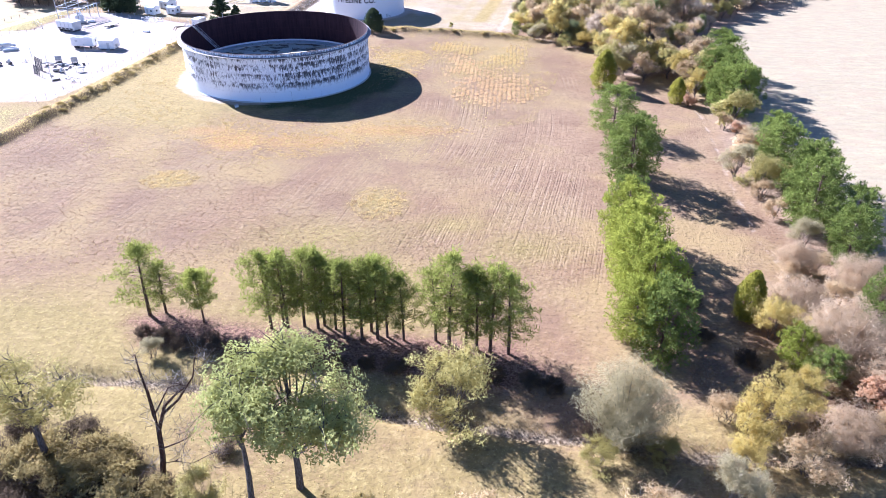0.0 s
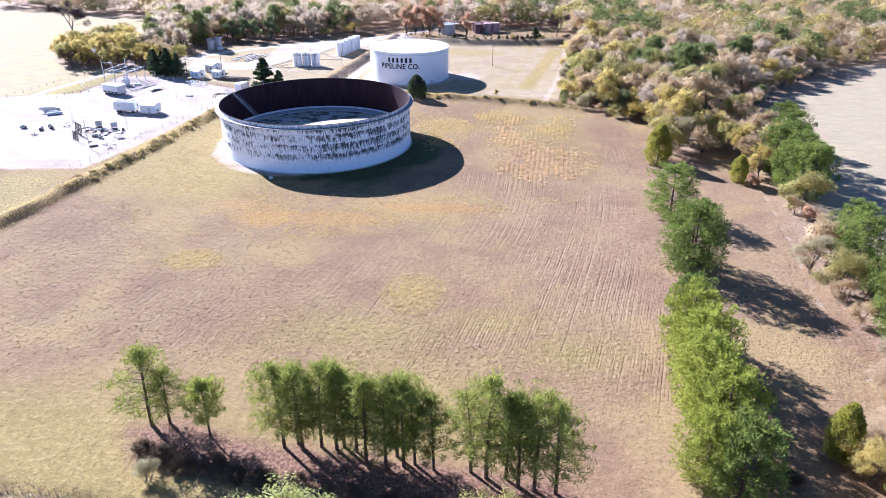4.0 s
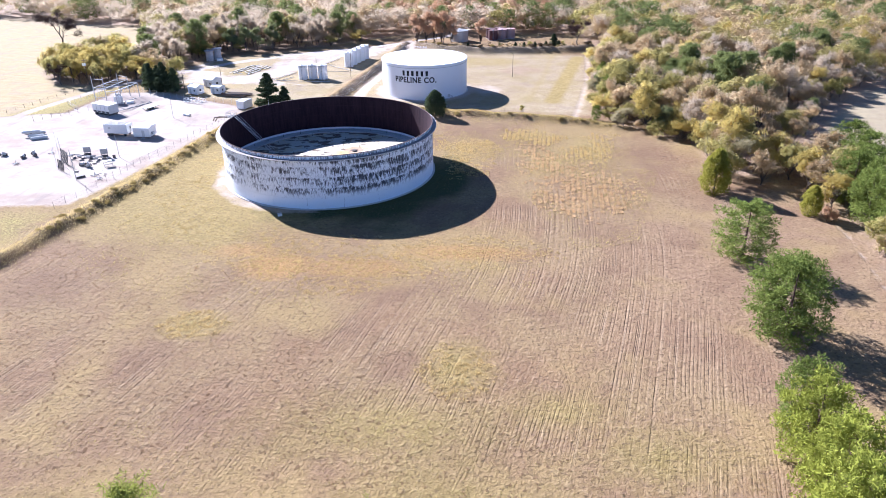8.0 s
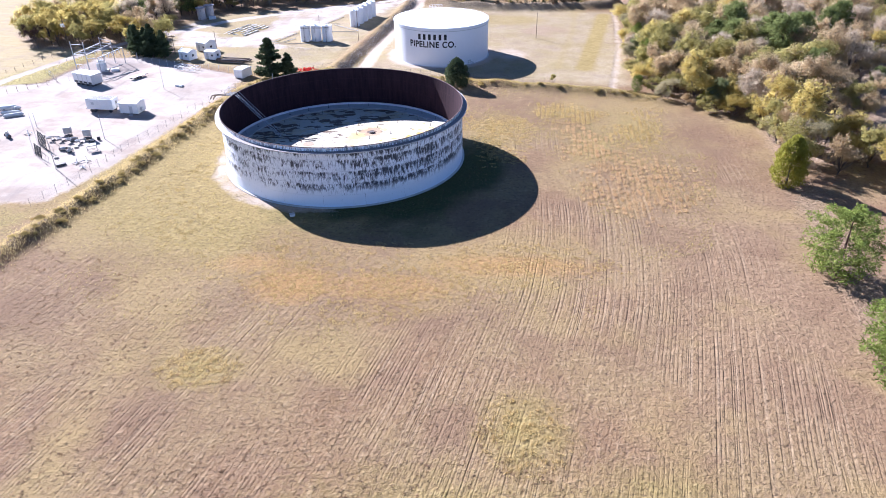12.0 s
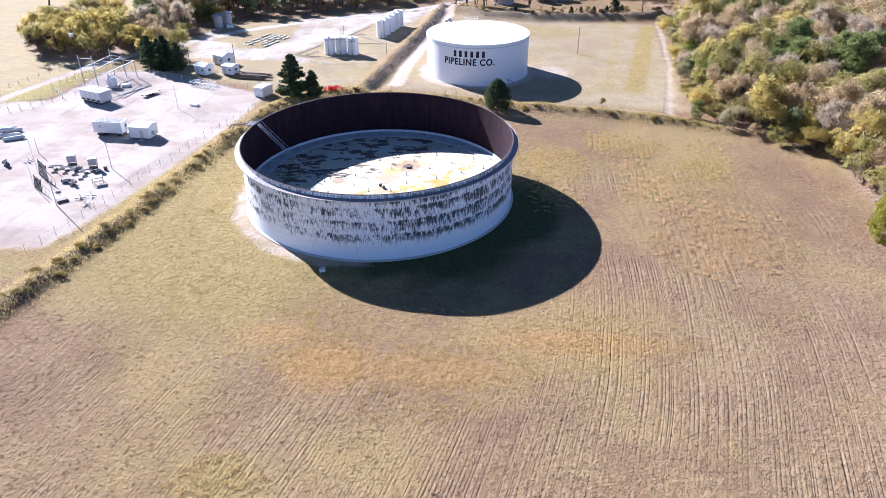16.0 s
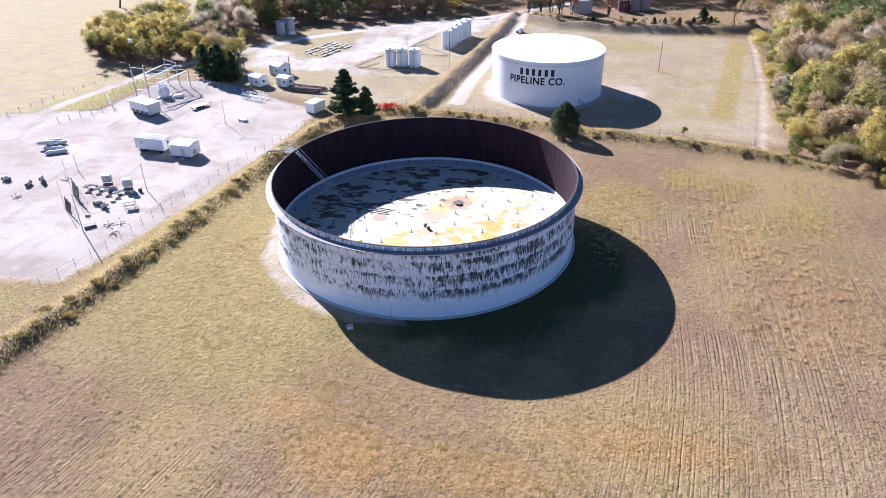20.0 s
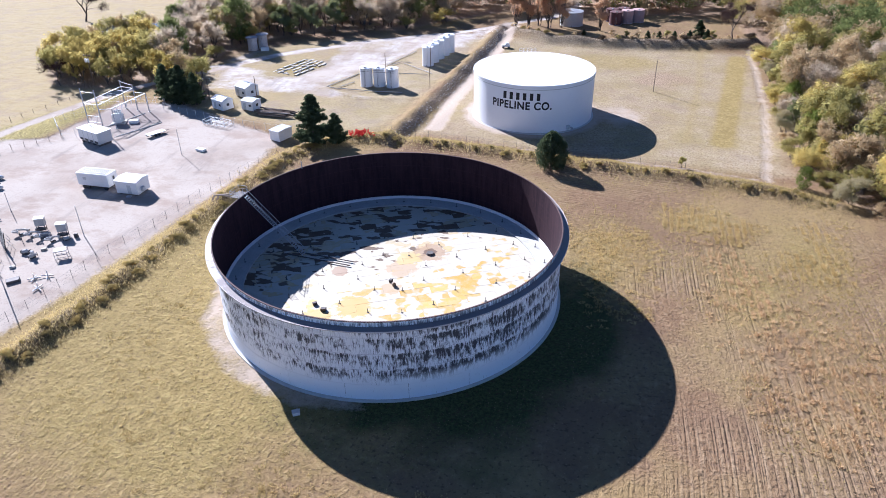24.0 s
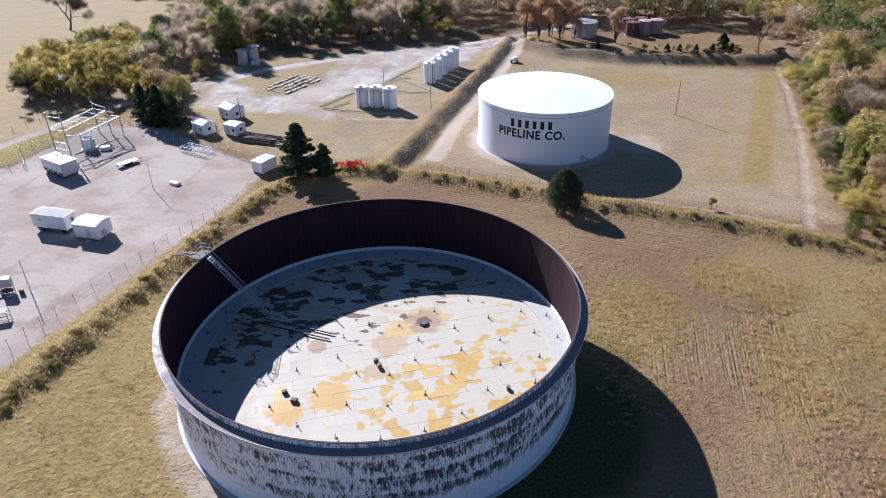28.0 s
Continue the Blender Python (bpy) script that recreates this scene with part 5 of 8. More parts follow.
for s in range(3):
    species("pine%d" % s, pine_data(11 + s, 13.5, 0.24, 3.5, 0.95, L_ROWPINE, 0.55, 18, 0.075), "pine_tree", "green pine with a bare lower trunk, standing in a row")
    species("bushy%d" % s, pine_data(31 + s, 14.0, 0.05, 4.9, 1.25, L_PINE, 0.52, 58, 0.13, True), "pine_tree", "dense green pine branched almost to the ground")
    species("woodpine%d" % s, pine_data(61 + s, 14.0, 0.15, 4.8, 1.4, L_WOODPINE, 0.7, 40, 0.2, True), "pine_tree", "dark green pine among leafless trees")
for s in range(2):
    species("lime%d" % s, pine_data(41 + s, 13.5, 0.05, 4.6, 1.25, L_LIME, 0.52, 58, 0.13, True), "pine_tree", "dense yellow-green pine branched to the ground")
    species("cedar%d" % s, cedar_data(51 + s, 11.0, 2.7), "cedar_tree", "dark green conical cedar dense to the ground")
species("smallpine", pine_data(19, 9.0, 0.38, 2.8, 0.9, L_ROWPINE, 0.45, 24, 0.09), "pine_tree", "small pale green pine standing alone on a thin trunk")
species("roundcedar", cedar_data(57, 8.5, 3.3, None, True), "cedar_tree", "dark green rounded cedar standing alone at the bank")
species("goldcedar", cedar_data(55, 11.0, 3.3, L_YEW, True), "cedar_tree", "olive-green rounded cedar at the field edge")
species("bigoak", broad_data(71, 19.0, 7.2, 0.30, L_OAK, 40, 40, 0.28, 0.135, 1, 0.1, None, 18), "oak_tree", "tall broad-crowned tree with pale green leaves and dark limbs")
species("leanoak", broad_data(72, 17.0, 3.4, 0.40, L_OAK, 30, 11, 0.26, 0.11, 1, 0.25), "oak_tree", "slender leaning tree with thin green foliage")
species("greyoak", broad_data(73, 19.0, 6.5, 0.45, L_OLIVE, 46, 14, 0.24, 0.10, 1, 0.4), "oak_tree", "tall tree with sparse grey-green foliage")
species("dead", dead_tree_data(75, 15.5), "dead_tree", "dead leafless tree with dark crooked limbs", "tree", "twig_spray")
species("bare", bare_data(76, 12.0, 1.0), "bare_tree", "leafless tree with a wide fan of branches", "tree", "twig_spray")
species("shrub_olive", broad_data(81, 8.5, 4.2, 0.05, L_OLIVE, 32, 22, 0.22, 0.10, 4, 0.4), "shrub", "tall olive-green shrub with many thin stems", "shrub")
species("shrub_grey", broad_data(82, 10.0, 4.0, 0.05, L_HAZE, 24, 24, 0.34, 0.08, 5, 0.6, M_TWIG), "shrub", "tall grey leafless thicket of fine stems", "shrub")
species("hazebush", fan_data(110, 12.0, 5.6, L_HAZE, 60, 22), "shrub", "broad hazy beige bush of fine leafless stems", "shrub")
species("pinkbush", fan_data(111, 8.0, 4.6, L_PINK), "shrub", "hazy pinkish-brown bush of fine leafless stems", "shrub")
species("shrub_gold", broad_data(83, 7.5, 4.0, 0.08, L_GOLD, 36, 18, 0.22, 0.10, 4, 0.35), "shrub", "golden-yellow autumn shrub in the thicket", "shrub")
species("shrub_tan", broad_data(84, 6.0, 3.2, 0.03, L_TAN, 22, 12, 0.27, 0.09, 4, 0.5), "shrub", "low tangle of tan-brown brush", "shrub")
species("shrub_russet", broad_data(85, 4.0, 2.2, 0.03, L_RUSSET, 26, 9, 0.24, 0.11, 3, 0.3), "shrub", "small russet-leaved shrub in the brush", "shrub")
species("bramble", broad_data(88, 2.2, 2.2, 0.02, L_BRAMBLE, 16, 12, 0.26, 0.07, 4, 0.6), "bramble", "low dark tangle of bramble under the pines", "shrub")
species("sapling", broad_data(86, 3.2, 1.1, 0.2, L_OLIVE, 14, 5, 0.3, 0.14, 1, 0.3), "sapling", "thin young tree with sparse leaves", "tree")
for s in range(2):
    species("wtan%d" % s, broad_data(91 + s, 11.0, 5.0, 0.02, L_TAN, 14, 18, 0.44, 0.22, 1, 0.3), "woodland_tree", "tan-leaved autumn tree in the woodland")
    species("wgrey%d" % s, broad_data(93 + s, 12.0, 5.0, 0.04, L_GREY, 15, 18, 0.48, 0.15, 1, 0.55), "woodland_tree", "grey nearly leafless woodland tree")
    species("wolive%d" % s, broad_data(95 + s, 10.5, 5.2, 0.02, L_OLIVE, 14, 18, 0.44, 0.23, 1, 0.2), "woodland_tree", "olive-green woodland tree with thinning leaves")
species("wgold", broad_data(97, 10.5, 5.0, 0.03, L_GOLD, 14, 18, 0.43, 0.22, 1, 0.2), "woodland_tree", "golden autumn tree in the woodland")
species("wgreen", broad_data(101, 10.5, 5.2, 0.02, L_WILLOW, 14, 18, 0.5, 0.25, 1, 0.1), "woodland_tree", "rounded fresh green tree at the wood's edge")
species("wdark", broad_data(102, 12.0, 4.4, 0.02, L_SHADE, 14, 18, 0.55, 0.26, 1, 0.1), "woodland_tree", "dense dark green tree at the wood's edge")
species("brush", broad_data(103, 4.5, 3.4, 0.03, L_BRUSH, 20, 14, 0.32, 0.15, 5, 0.4), "shrub", "dense brown and olive brush by the ditch", "shrub")
species("bankbush", broad_data(104, 2.4, 1.9, 0.02, L_BANK, 12, 10, 0.28, 0.12, 4, 0.25), "shrub", "low yellow-green bush in the tall bank grass", "shrub")
species("bankscrub", broad_data(105, 2.4, 1.9, 0.02, L_BRUSH, 14, 12, 0.26, 0.1, 4, 0.35), "shrub", "low brown scrub in the tall bank grass", "shrub")
species("wthin", broad_data(106, 9.5, 3.8, 0.26, L_GOLD, 12, 14, 0.42, 0.2, 1, 0.25), "woodland_tree", "thin-trunked golden tree at the wood's edge")
species("wred", broad_data(99, 12.0, 2.9, 0.08, L_RUSSET, 24, 22, 0.3, 0.12, 4, 0.5), "red_tree", "thin-stemmed tree with sparse reddish autumn leaves")
species("wrusset", broad_data(98, 11.0, 4.6, 0.08, L_RUSSET, 11, 17, 0.52, 0.24, 1, 0.35), "woodland_tree", "russet-red autumn tree in the woodland")

MADE = {}


def plant(key, x, y, h=None, group="", turn=None, wide=1.0):
    """A tree of that species, scaled to a height."""
    (trunk, crown), name, label, category, crown_name = SPECIES[key]
    rng = random.Random(int(x * 31 + y * 17))
    top = max(v.co.z for v in crown.vertices) if key not in MADE else MADE[key][1]
    s = (h / top) if h else rng.uniform(0.85, 1.15)
    w = s * wide
    m = pose(x, y, lz(x, y) - 0.05, 0, 0, turn if turn is not None else rng.uniform(0, 360)) @ Matrix.Diagonal((w, w, s, 1))
    if key in MADE:
        ob = copy_thing(MADE[key][0], Matrix())
        ob.matrix_basis = m
    else:
        ob = thing(name, Matrix(), label, category)
        part("trunk", trunk, None, ob)
        part(crown_name, crown, None, ob)
        ob.matrix_basis = m
        MADE[key] = (ob, top)
    if group:
        ob["group"] = group
    return ob

# pines in a row before the field
ROWG = "row of pines at the field's near edge"
for k, (x, y, h) in enumerate([(-42.0, 80.6, 12.2), (-39.9, 81.2, 8.5), (-24.0, 77.9, 13.4), (-22.4, 78.6, 12.8), (-21.6, 77.6, 13.6), (-19.4, 78.2, 13.2), (-17.4, 77.8, 13.6), (-16.6, 78.4, 12.4), (-14.9, 77.6, 11.6), (-13.4, 75.7, 13.4), (-11.0, 75.3, 13.2), (-8.9, 75.6, 13.4), (-9.9, 77.2, 12.8), (-7.6, 76.0, 12.2), (-5.3, 75.3, 11.0), (0.9, 74.4, 15.6), (-0.9, 75.2, 12.4), (3.2, 74.4, 13.0), (4.6, 73.4, 13.8), (6.4, 72.8, 14.2), (8.8, 72.4, 13.8)]):
    plant("pine%d" % (k % 3), x, y, h, ROWG, None, 1.1 if k > 1 else 1.45)
plant("smallpine", -33.8, 79.1, 9.0, ROWG)
# the pines along the field's side
SIDEG = "pines along the field's long side"
for k, (key, x, y, h) in enumerate([("bushy0", 28.6, 71.5, 13.0), ("lime0", 25.8, 75, 11.5), ("lime1", 29.0, 79.5, 14.0), ("lime0", 28.4, 86, 14.2), ("lime0", 29.6, 92.5, 14.2), ("lime1", 30.0, 99.5, 13.2), ("bushy1", 31.2, 105, 11.5), ("bushy2", 37.2, 126.5, 14.8), ("bushy1", 38.2, 131, 12.5), ("bushy2", 39.6, 153.5, 12.0)]):
    plant(key, x, y, h, SIDEG, None, 1.5 if y > 150 else 1.25 if y > 110 else 0.98)
plant("goldcedar", 43.8, 187, 11.0, "", None, 1.0)
plant("wolive1", 48, 196, 11, "", None, 1.0)
plant("shrub_tan", 46, 190, 7, "", None, 1.2)
plant("wgrey1", 53, 204, 11, "", None, 1.0)
plant("wolive0", 50, 210, 11, "", None, 1.0)
plant("shrub_grey", 52, 199, 10, "", None, 1.1)
plant("wtan0", 56, 192, 9)
plant("goldcedar", 60.5, 175, 7.0)
plant("shrub_russet", 62.5, 171, 4)
TRACKG = "trees beyond the farm track"
for key, x, y, h in [("bushy1", 64.8, 95, 11.0), ("bushy2", 64.2, 107, 14.5), ("bushy0", 66.5, 114, 14.0), ("bushy1", 66.0, 127, 13.0), ("bushy2", 68.0, 134, 12.5), ("shrub_grey", 59.5, 129, 8.5), ("shrub_tan", 60.5, 119, 5), ("shrub_tan", 60, 111, 5), ("bushy0", 71.8, 165.5, 13.5), ("bushy1", 74, 176, 13), ("wolive0", 73, 187, 12), ("bushy2", 78, 192, 14), ("wgold", 66, 190, 10), ("wtan1", 70, 199, 10), ("shrub_russet", 68, 152, 4), ("shrub_tan", 66, 156, 5), ("shrub_tan", 68, 145, 6), ("shrub_grey", 60, 100, 7), ("shrub_tan", 58.5, 92, 5), ("shrub_olive", 62, 122, 9), ("bushy0", 69, 121, 12), ("bushy2", 68, 101, 12), ("wtan0", 62.5, 134, 9), ("shrub_grey", 67, 140, 7), ("wolive1", 69, 158, 10), ("bushy0", 75, 168, 12), ("bushy1", 70, 171, 12), ("wgold", 66.5, 179, 9), ("bushy2", 71, 181, 13), ("wtan1", 68, 186, 10), ("bushy1", 76, 184, 13), ("wolive0", 64, 196, 10), ("wgold", 62, 202, 10), ("wtan0", 75, 201, 11), ("bushy2", 80, 203, 13)]:
    plant(key, x, y, h, TRACKG, None, 1.12)
plant("bushy1", 33.5, 291, 9)
plant("bushy2", 36, 283, 9)
plant("bushy0", 25, 246, 5)
# the near thicket
plant("bigoak", -15.0, 50.2, 19.0, "", 40, 1.1)
plant("leanoak", -19.8, 48.6, 17.0)
plant("dead", -29.75, 51.0, 18.5, "", 8)
plant("greyoak", -42.0, 52.0, 16.0, "", None, 1.3)
BRUSH = "brush along the ditch"
for key, x, y, h, w in [("shrub_olive", 0.8, 60.5, 11.0, 1.12), ("hazebush", 20.6, 57.3, 13.0, 1.0), ("shrub_olive", 17.2, 53.6, 3.6, 1.5), ("shrub_olive", 24.5, 54.6, 3.4, 1.4), ("shrub_gold", 36.5, 57, 9.0, 1.0), ("lime0", 46, 70, 7, 1.2), ("pinkbush", 52, 71, 10.5, 1.2), ("shrub_gold", 45, 76, 8, 0.9), ("shrub_tan", 40, 52, 6, 1.3), ("pinkbush", 46, 56, 6.5, 1.2), ("shrub_russet", 52, 61, 5.5, 1.3), ("bushy1", 60, 77, 11, 0.9), ("pinkbush", 55, 64, 8, 1.2), ("brush", -38, 50, 5.5, 1.3), ("brush", -33.5, 47.5, 5, 1.3), ("brush", -28.5, 46.5, 4.5, 1.1), ("brush", -43, 52, 5.5, 1.2), ("brush", -36, 53, 4.5, 1.2), ("shrub_olive", -24, 47, 6.5, 0.8), ("shrub_grey", -38, 71, 4, 1.2), ("shrub_tan", 33, 60, 5, 1.2), ("shrub_tan", 57, 83, 6, 1.1), ("pinkbush", 50, 80, 8, 1.2), ("brush", -8, 47, 3, 0.8), ("brush", -11.5, 46.5, 3, 0.9), ("shrub_tan", 4, 44, 6, 1.3), ("shrub_grey", 30, 48, 7, 1.2), ("shrub_tan", 22, 44, 6, 1.3), ("brush", -52, 52, 6, 1.2), ("greyoak", -58, 44, 17, 1.0)]:
    plant(key, x, y, h, BRUSH, None, w)
for k, (x, y, h) in enumerate([(-41, 76, 1.8), (-38, 75, 2.0), (-35, 73.5, 1.8), (-31.5, 74, 2.0), (-28, 72.5, 1.7), (-25, 72, 2.0), (-21, 71.5, 1.8), (-17.5, 70.5, 1.6), (-14, 70, 1.9), (-10, 69.5, 1.6), (-6, 69, 1.8), (3, 68, 1.6), (7, 67.5, 1.8), (11, 66.5, 1.9), (14, 65.5, 1.7), (-41, 57, 2.6), (-38, 54.5, 2.8), (-44, 56, 2.6), (-35, 53, 2.4), (-48, 58, 2.4), (-46, 50, 3.6), (-42, 48, 3.8), (-38, 49.5, 3.4), (-34, 47.5, 3.6), (-30, 49, 3.0), (-44, 45, 3.8), (-50, 53, 3.2), (-27, 46, 3.0), (-22, 45, 2.4), (-24, 55, 1.6), (37, 84, 1.6), (38, 92, 1.8), (36, 76, 1.9), (40, 71, 2.0), (43, 67, 2.2)]):
    plant("bramble", x, y, h, "brambles under the pines", None, 1.2 + 0.1 * (k % 4))
for key, x, y, h, w in [("shrub_tan", 56, 70, 6, 1.2), ("pinkbush", 60, 66, 8, 1.2), ("shrub_tan", 49, 65, 5, 1.3), ("pinkbush", 62, 86, 8, 1.2), ("shrub_tan", 56, 77, 5, 1.2), ("shrub_tan", 64, 72, 7, 1.2), ("shrub_gold", 43, 62, 6.5, 1.1), ("shrub_tan", 50, 56, 5, 1.3), ("pinkbush", 58, 58, 8, 1.2), ("shrub_tan", 64, 62, 7, 1.2), ("shrub_tan", 47, 84, 3.5, 1.3), ("shrub_tan", 54, 90, 4, 1.2), ("bushy1", 47.5, 66, 6.5, 1.1), ("goldcedar", 43.5, 80.5, 8.5, 0.8), ("pinkbush", 56, 93, 6, 1.2), ("shrub_gold", 33, 53.5, 5, 1.1), ("shrub_tan", 40, 59, 4.5, 1.2)]:
    plant(key, x, y, h, BRUSH, None, w)
# by the tanks
plant("cedar0", -79.3, 254.0, 11.8, "", None, 1.5)
plant("cedar1", -74.4, 255.0, 7.6, "", None, 1.6)
plant("roundcedar", -24.8, 249.5, 8.4)
plant("sapling", 2.6, 253, 3.0)
for x, y, h in [(-131, 281, 10), (-127, 279, 9.5), (-124.5, 277.5, 11), (-134, 285, 9), (-121, 278, 9)]:
    plant("cedar%d" % (int(h) % 2), x, y, h, "cedars behind the substation", None, 1.25)
plant("bare", -215, 368, 17, "", None, 1.3)
plant("bare", -170, 289, 9)
plant("bare", 33, 369, 13.5)
for x, y, h in [(-43, 377, 12), (-38, 376, 13), (-31, 378, 13), (-26, 379, 10), (-12, 375, 10), (-35, 381, 12)]:
    plant("wred", x, y, h + 2.5, "reddish trees by the far tanks", None, 1.0)
for x, y, h in [(4, 366, 4), (8, 367, 3.5), (13, 366, 4), (18, 366, 4.5), (24, 367, 5), (22, 372, 8), (-18, 368, 3)]:
    plant("cedar%d" % (int(x) % 2), x, y, h * 0.7, "bushes on the far bank", None, 1.7)
for k, (x, y, h) in enumerate([(-3, 367, 2.6), (1, 366.5, 3.0), (6, 366, 2.4), (10.5, 366.5, 3.2), (15.5, 366, 2.6), (20, 366.5, 3.0), (26, 367, 3.4), (-8, 368, 2.4)]):
    plant(("shrub_olive", "shrub_tan", "shrub_grey")[k % 3], x, y, h, "bushes on the far bank", None, 1.0)
# low scrub on the long bank
scrub = random.Random(40)
for k in range(72):
    u = k / 71 * 6
    i = min(5, int(u))
    (ax, ay), (bx, by) = BANK_A[2 + i], BANK_A[3 + i]
    x, y = ax + (bx - ax) * (u - i) + scrub.gauss(0.8, 0.9), ay + (by - ay) * (u - i) + scrub.gauss(0, 0.8)
    plant(scrub.choice(("bankbush", "bankbush", "bankbush", "bankbush", "bankbush", "bankscrub")), x, y, scrub.uniform(0.35, 0.85), "low scrub along the bank", None, scrub.uniform(1.8, 2.8))
for k in range(34):
    u = k / 33 * 7
    i = min(6, int(u))
    (ax, ay), (bx, by) = BANK_A[9 + i], BANK_A[10 + i]
    plant(scrub.choice(("bankbush", "bankscrub")), ax + (bx - ax) * (u - i) + scrub.gauss(0, 0.8), ay + (by - ay) * (u - i) + scrub.gauss(-0.6, 0.7), scrub.uniform(0.5, 1.0), "low scrub along the bank", None, scrub.uniform(1.3, 2.0))
for k in range(22):
    u = k / 21 * 4.999
    (ax, ay), (bx, by) = BANK_C[int(u)], BANK_C[int(u) + 1]
    plant(scrub.choice(("bankscrub", "bramble", "shrub_tan")), ax + (bx - ax) * (u % 1) + scrub.gauss(0, 0.7), ay + (by - ay) * (u % 1) + scrub.gauss(1.5, 0.8), scrub.uniform(0.9, 1.9), "scrub on the far bank", None, scrub.uniform(1.1, 1.6))
# red bush by the fence
b = thing("red_shrub", pose(-69.5, 259.8, 0.6), "low shrub with bright red autumn leaves by the fence", "shrub")
rr = np.random.default_rng(4)
cc = np.stack([rr.normal(0, 1.6, 60), rr.normal(0, 0.8, 60), rr.uniform(0.1, 1.3, 60)], -1)
part("crown", quads_mesh("crown", leaf_quads(rr, cc, [0.4] * 60, 22, 0.28, 0.16), L_RED), None, b)
part("stem", tube_bm([(0, 0, -0.6), (0.1, 0, 0.9)], [0.06, 0.03], 5), M_BARK, b)


# ---- woods ----
def scatter(poly, gap, seed, margin=2.5):
    rng = np.random.default_rng(seed)
    xs = [p[0] for p in poly]
    ys = [p[1] for p in poly]
    gx, gy = np.meshgrid(np.arange(min(xs), max(xs), gap), np.arange(min(ys), max(ys), gap))
    x = gx.ravel() + rng.uniform(-0.42, 0.42, gx.size) * gap
    y = gy.ravel() + rng.uniform(-0.42, 0.42, gx.size) * gap
    keep = inside(x, y, poly) > margin
    return x[keep], y[keep]


MIX_R = ["wtan0", "wolive0", "wtan1", "wgold", "wtan0", "wgrey1", "wtan0", "wolive1", "wtan1", "wgrey0", "wtan1", "wolive0", "wtan0", "wgrey1", "wtan1", "wolive1"]
MIX_L = ["wgrey0", "wgrey1", "wtan0", "wgrey1", "wtan1", "wgrey0", "wolive0", "wgrey0", "woodpine2", "wtan0", "wgrey1"]
MIX_N = ["wthin", "wolive0", "wgold", "wthin", "wolive1", "wtan1", "wolive0"]
far_list = []
near_count = 0
pick = random.Random(8)
for poly, mixture, gap, seed, near in ((WOODS_R, MIX_R, 6.6, 1, lambda x, y: y < 345 - (x - 30) * 0.3 and x < 125), (WOODS_L, MIX_L, 6.5, 2, lambda x, y: y < 392 and x > -165), (WOODS_N, MIX_N, 5.4, 3, lambda x, y: True)):
    X, Y = scatter(poly, gap, seed)
    for x, y in zip(X, Y):
        if y > 430 and pick.random() < 0.3:
            continue
        patch = math.sin(x * 0.06 + 1.3 * math.sin(y * 0.05)) + math.sin(y * 0.07 + 2)
        key = mixture[int((patch * 0.12 + pick.random()) * len(mixture)) % len(mixture)]
        if seed == 2 and -75 < x < 30 and y > 410 and pick.random() < 0.3:
            key = "wrusset"
        if seed == 3 and y < 288 and key.startswith("wgrey"):
            key = "wolive0"
        if seed == 1 and x > 45 and y > 225 and pick.random() < (0.5 if math.sin(x * 0.11 + 0.7) + math.sin(y * 0.09 + x * 0.03) > 1.05 else 0.05):
            key = "woodpine%d" % pick.randrange(3)
        h = pick.uniform(9.5, 15.5) if seed != 3 else pick.uniform(7.5, 12.5)
        if key.startswith("woodpine"):
            h *= 1.12
        if seed == 1 and x > 60 and y < 330 and inside(np.array([x]), np.array([y]), poly)[0] < 13:
            h *= 0.62
        if near(x, y) and near_count < 390:
            plant(key, x, y, h, "woodland trees", None, 0.92)
            near_count += 1
        else:
            far_list.append((key, x, y, h))

# trees that stand out at the wood's edge
for key, x, y, h, w in [("wgreen", -166, 366, 12, 1.15), ("wgreen", -157, 372, 10.5, 0.9), ("wgold", -139, 302, 6.5, 0.75), ("wgold", -173, 298, 9, 1.0), ("wgold", -166, 300, 8.5, 0.9), ("wolive0", -160, 318, 9, 1.1), ("wdark", -126, 355, 12, 1.0), ("wdark", -120, 357, 13, 0.9), ("wdark", -115, 357, 12, 0.9), ("wdark", -109, 363, 13, 0.9), ("wgrey0", -99, 368, 12, 1.1), ("wgrey1", -90, 373, 11, 1.0), ("wdark", 42, 231, 10, 0.8), ("wgreen", 44, 247, 9, 0.9), ("wdark", 40, 262, 10, 0.9)]:
    plant(key, x, y, h, "trees at the wood's edge", None, w)

for k in range(34):
    edge = [(41.5, 366), (36.5, 334), (31, 303), (28, 286), (27, 268), (28, 255), (31, 244), (38, 236), (46, 228)]
    u = k / 33 * (len(edge) - 1.001)
    (ax, ay), (bx, by) = edge[int(u)], edge[int(u) + 1]
    r = random.Random(500 + k)
    plant(("wtan0", "wolive0", "wgrey0", "wolive1", "wdark", "wtan1", "wgold", "bushy1")[(k * 5 + k // 8) % 8], ax + (bx - ax) * (u % 1) + r.uniform(2.5, 5.0), ay + (by - ay) * (u % 1) + r.uniform(-1.5, 1.5), r.uniform(5.5, 9.5), "trees at the wood's edge", None, 1.05)

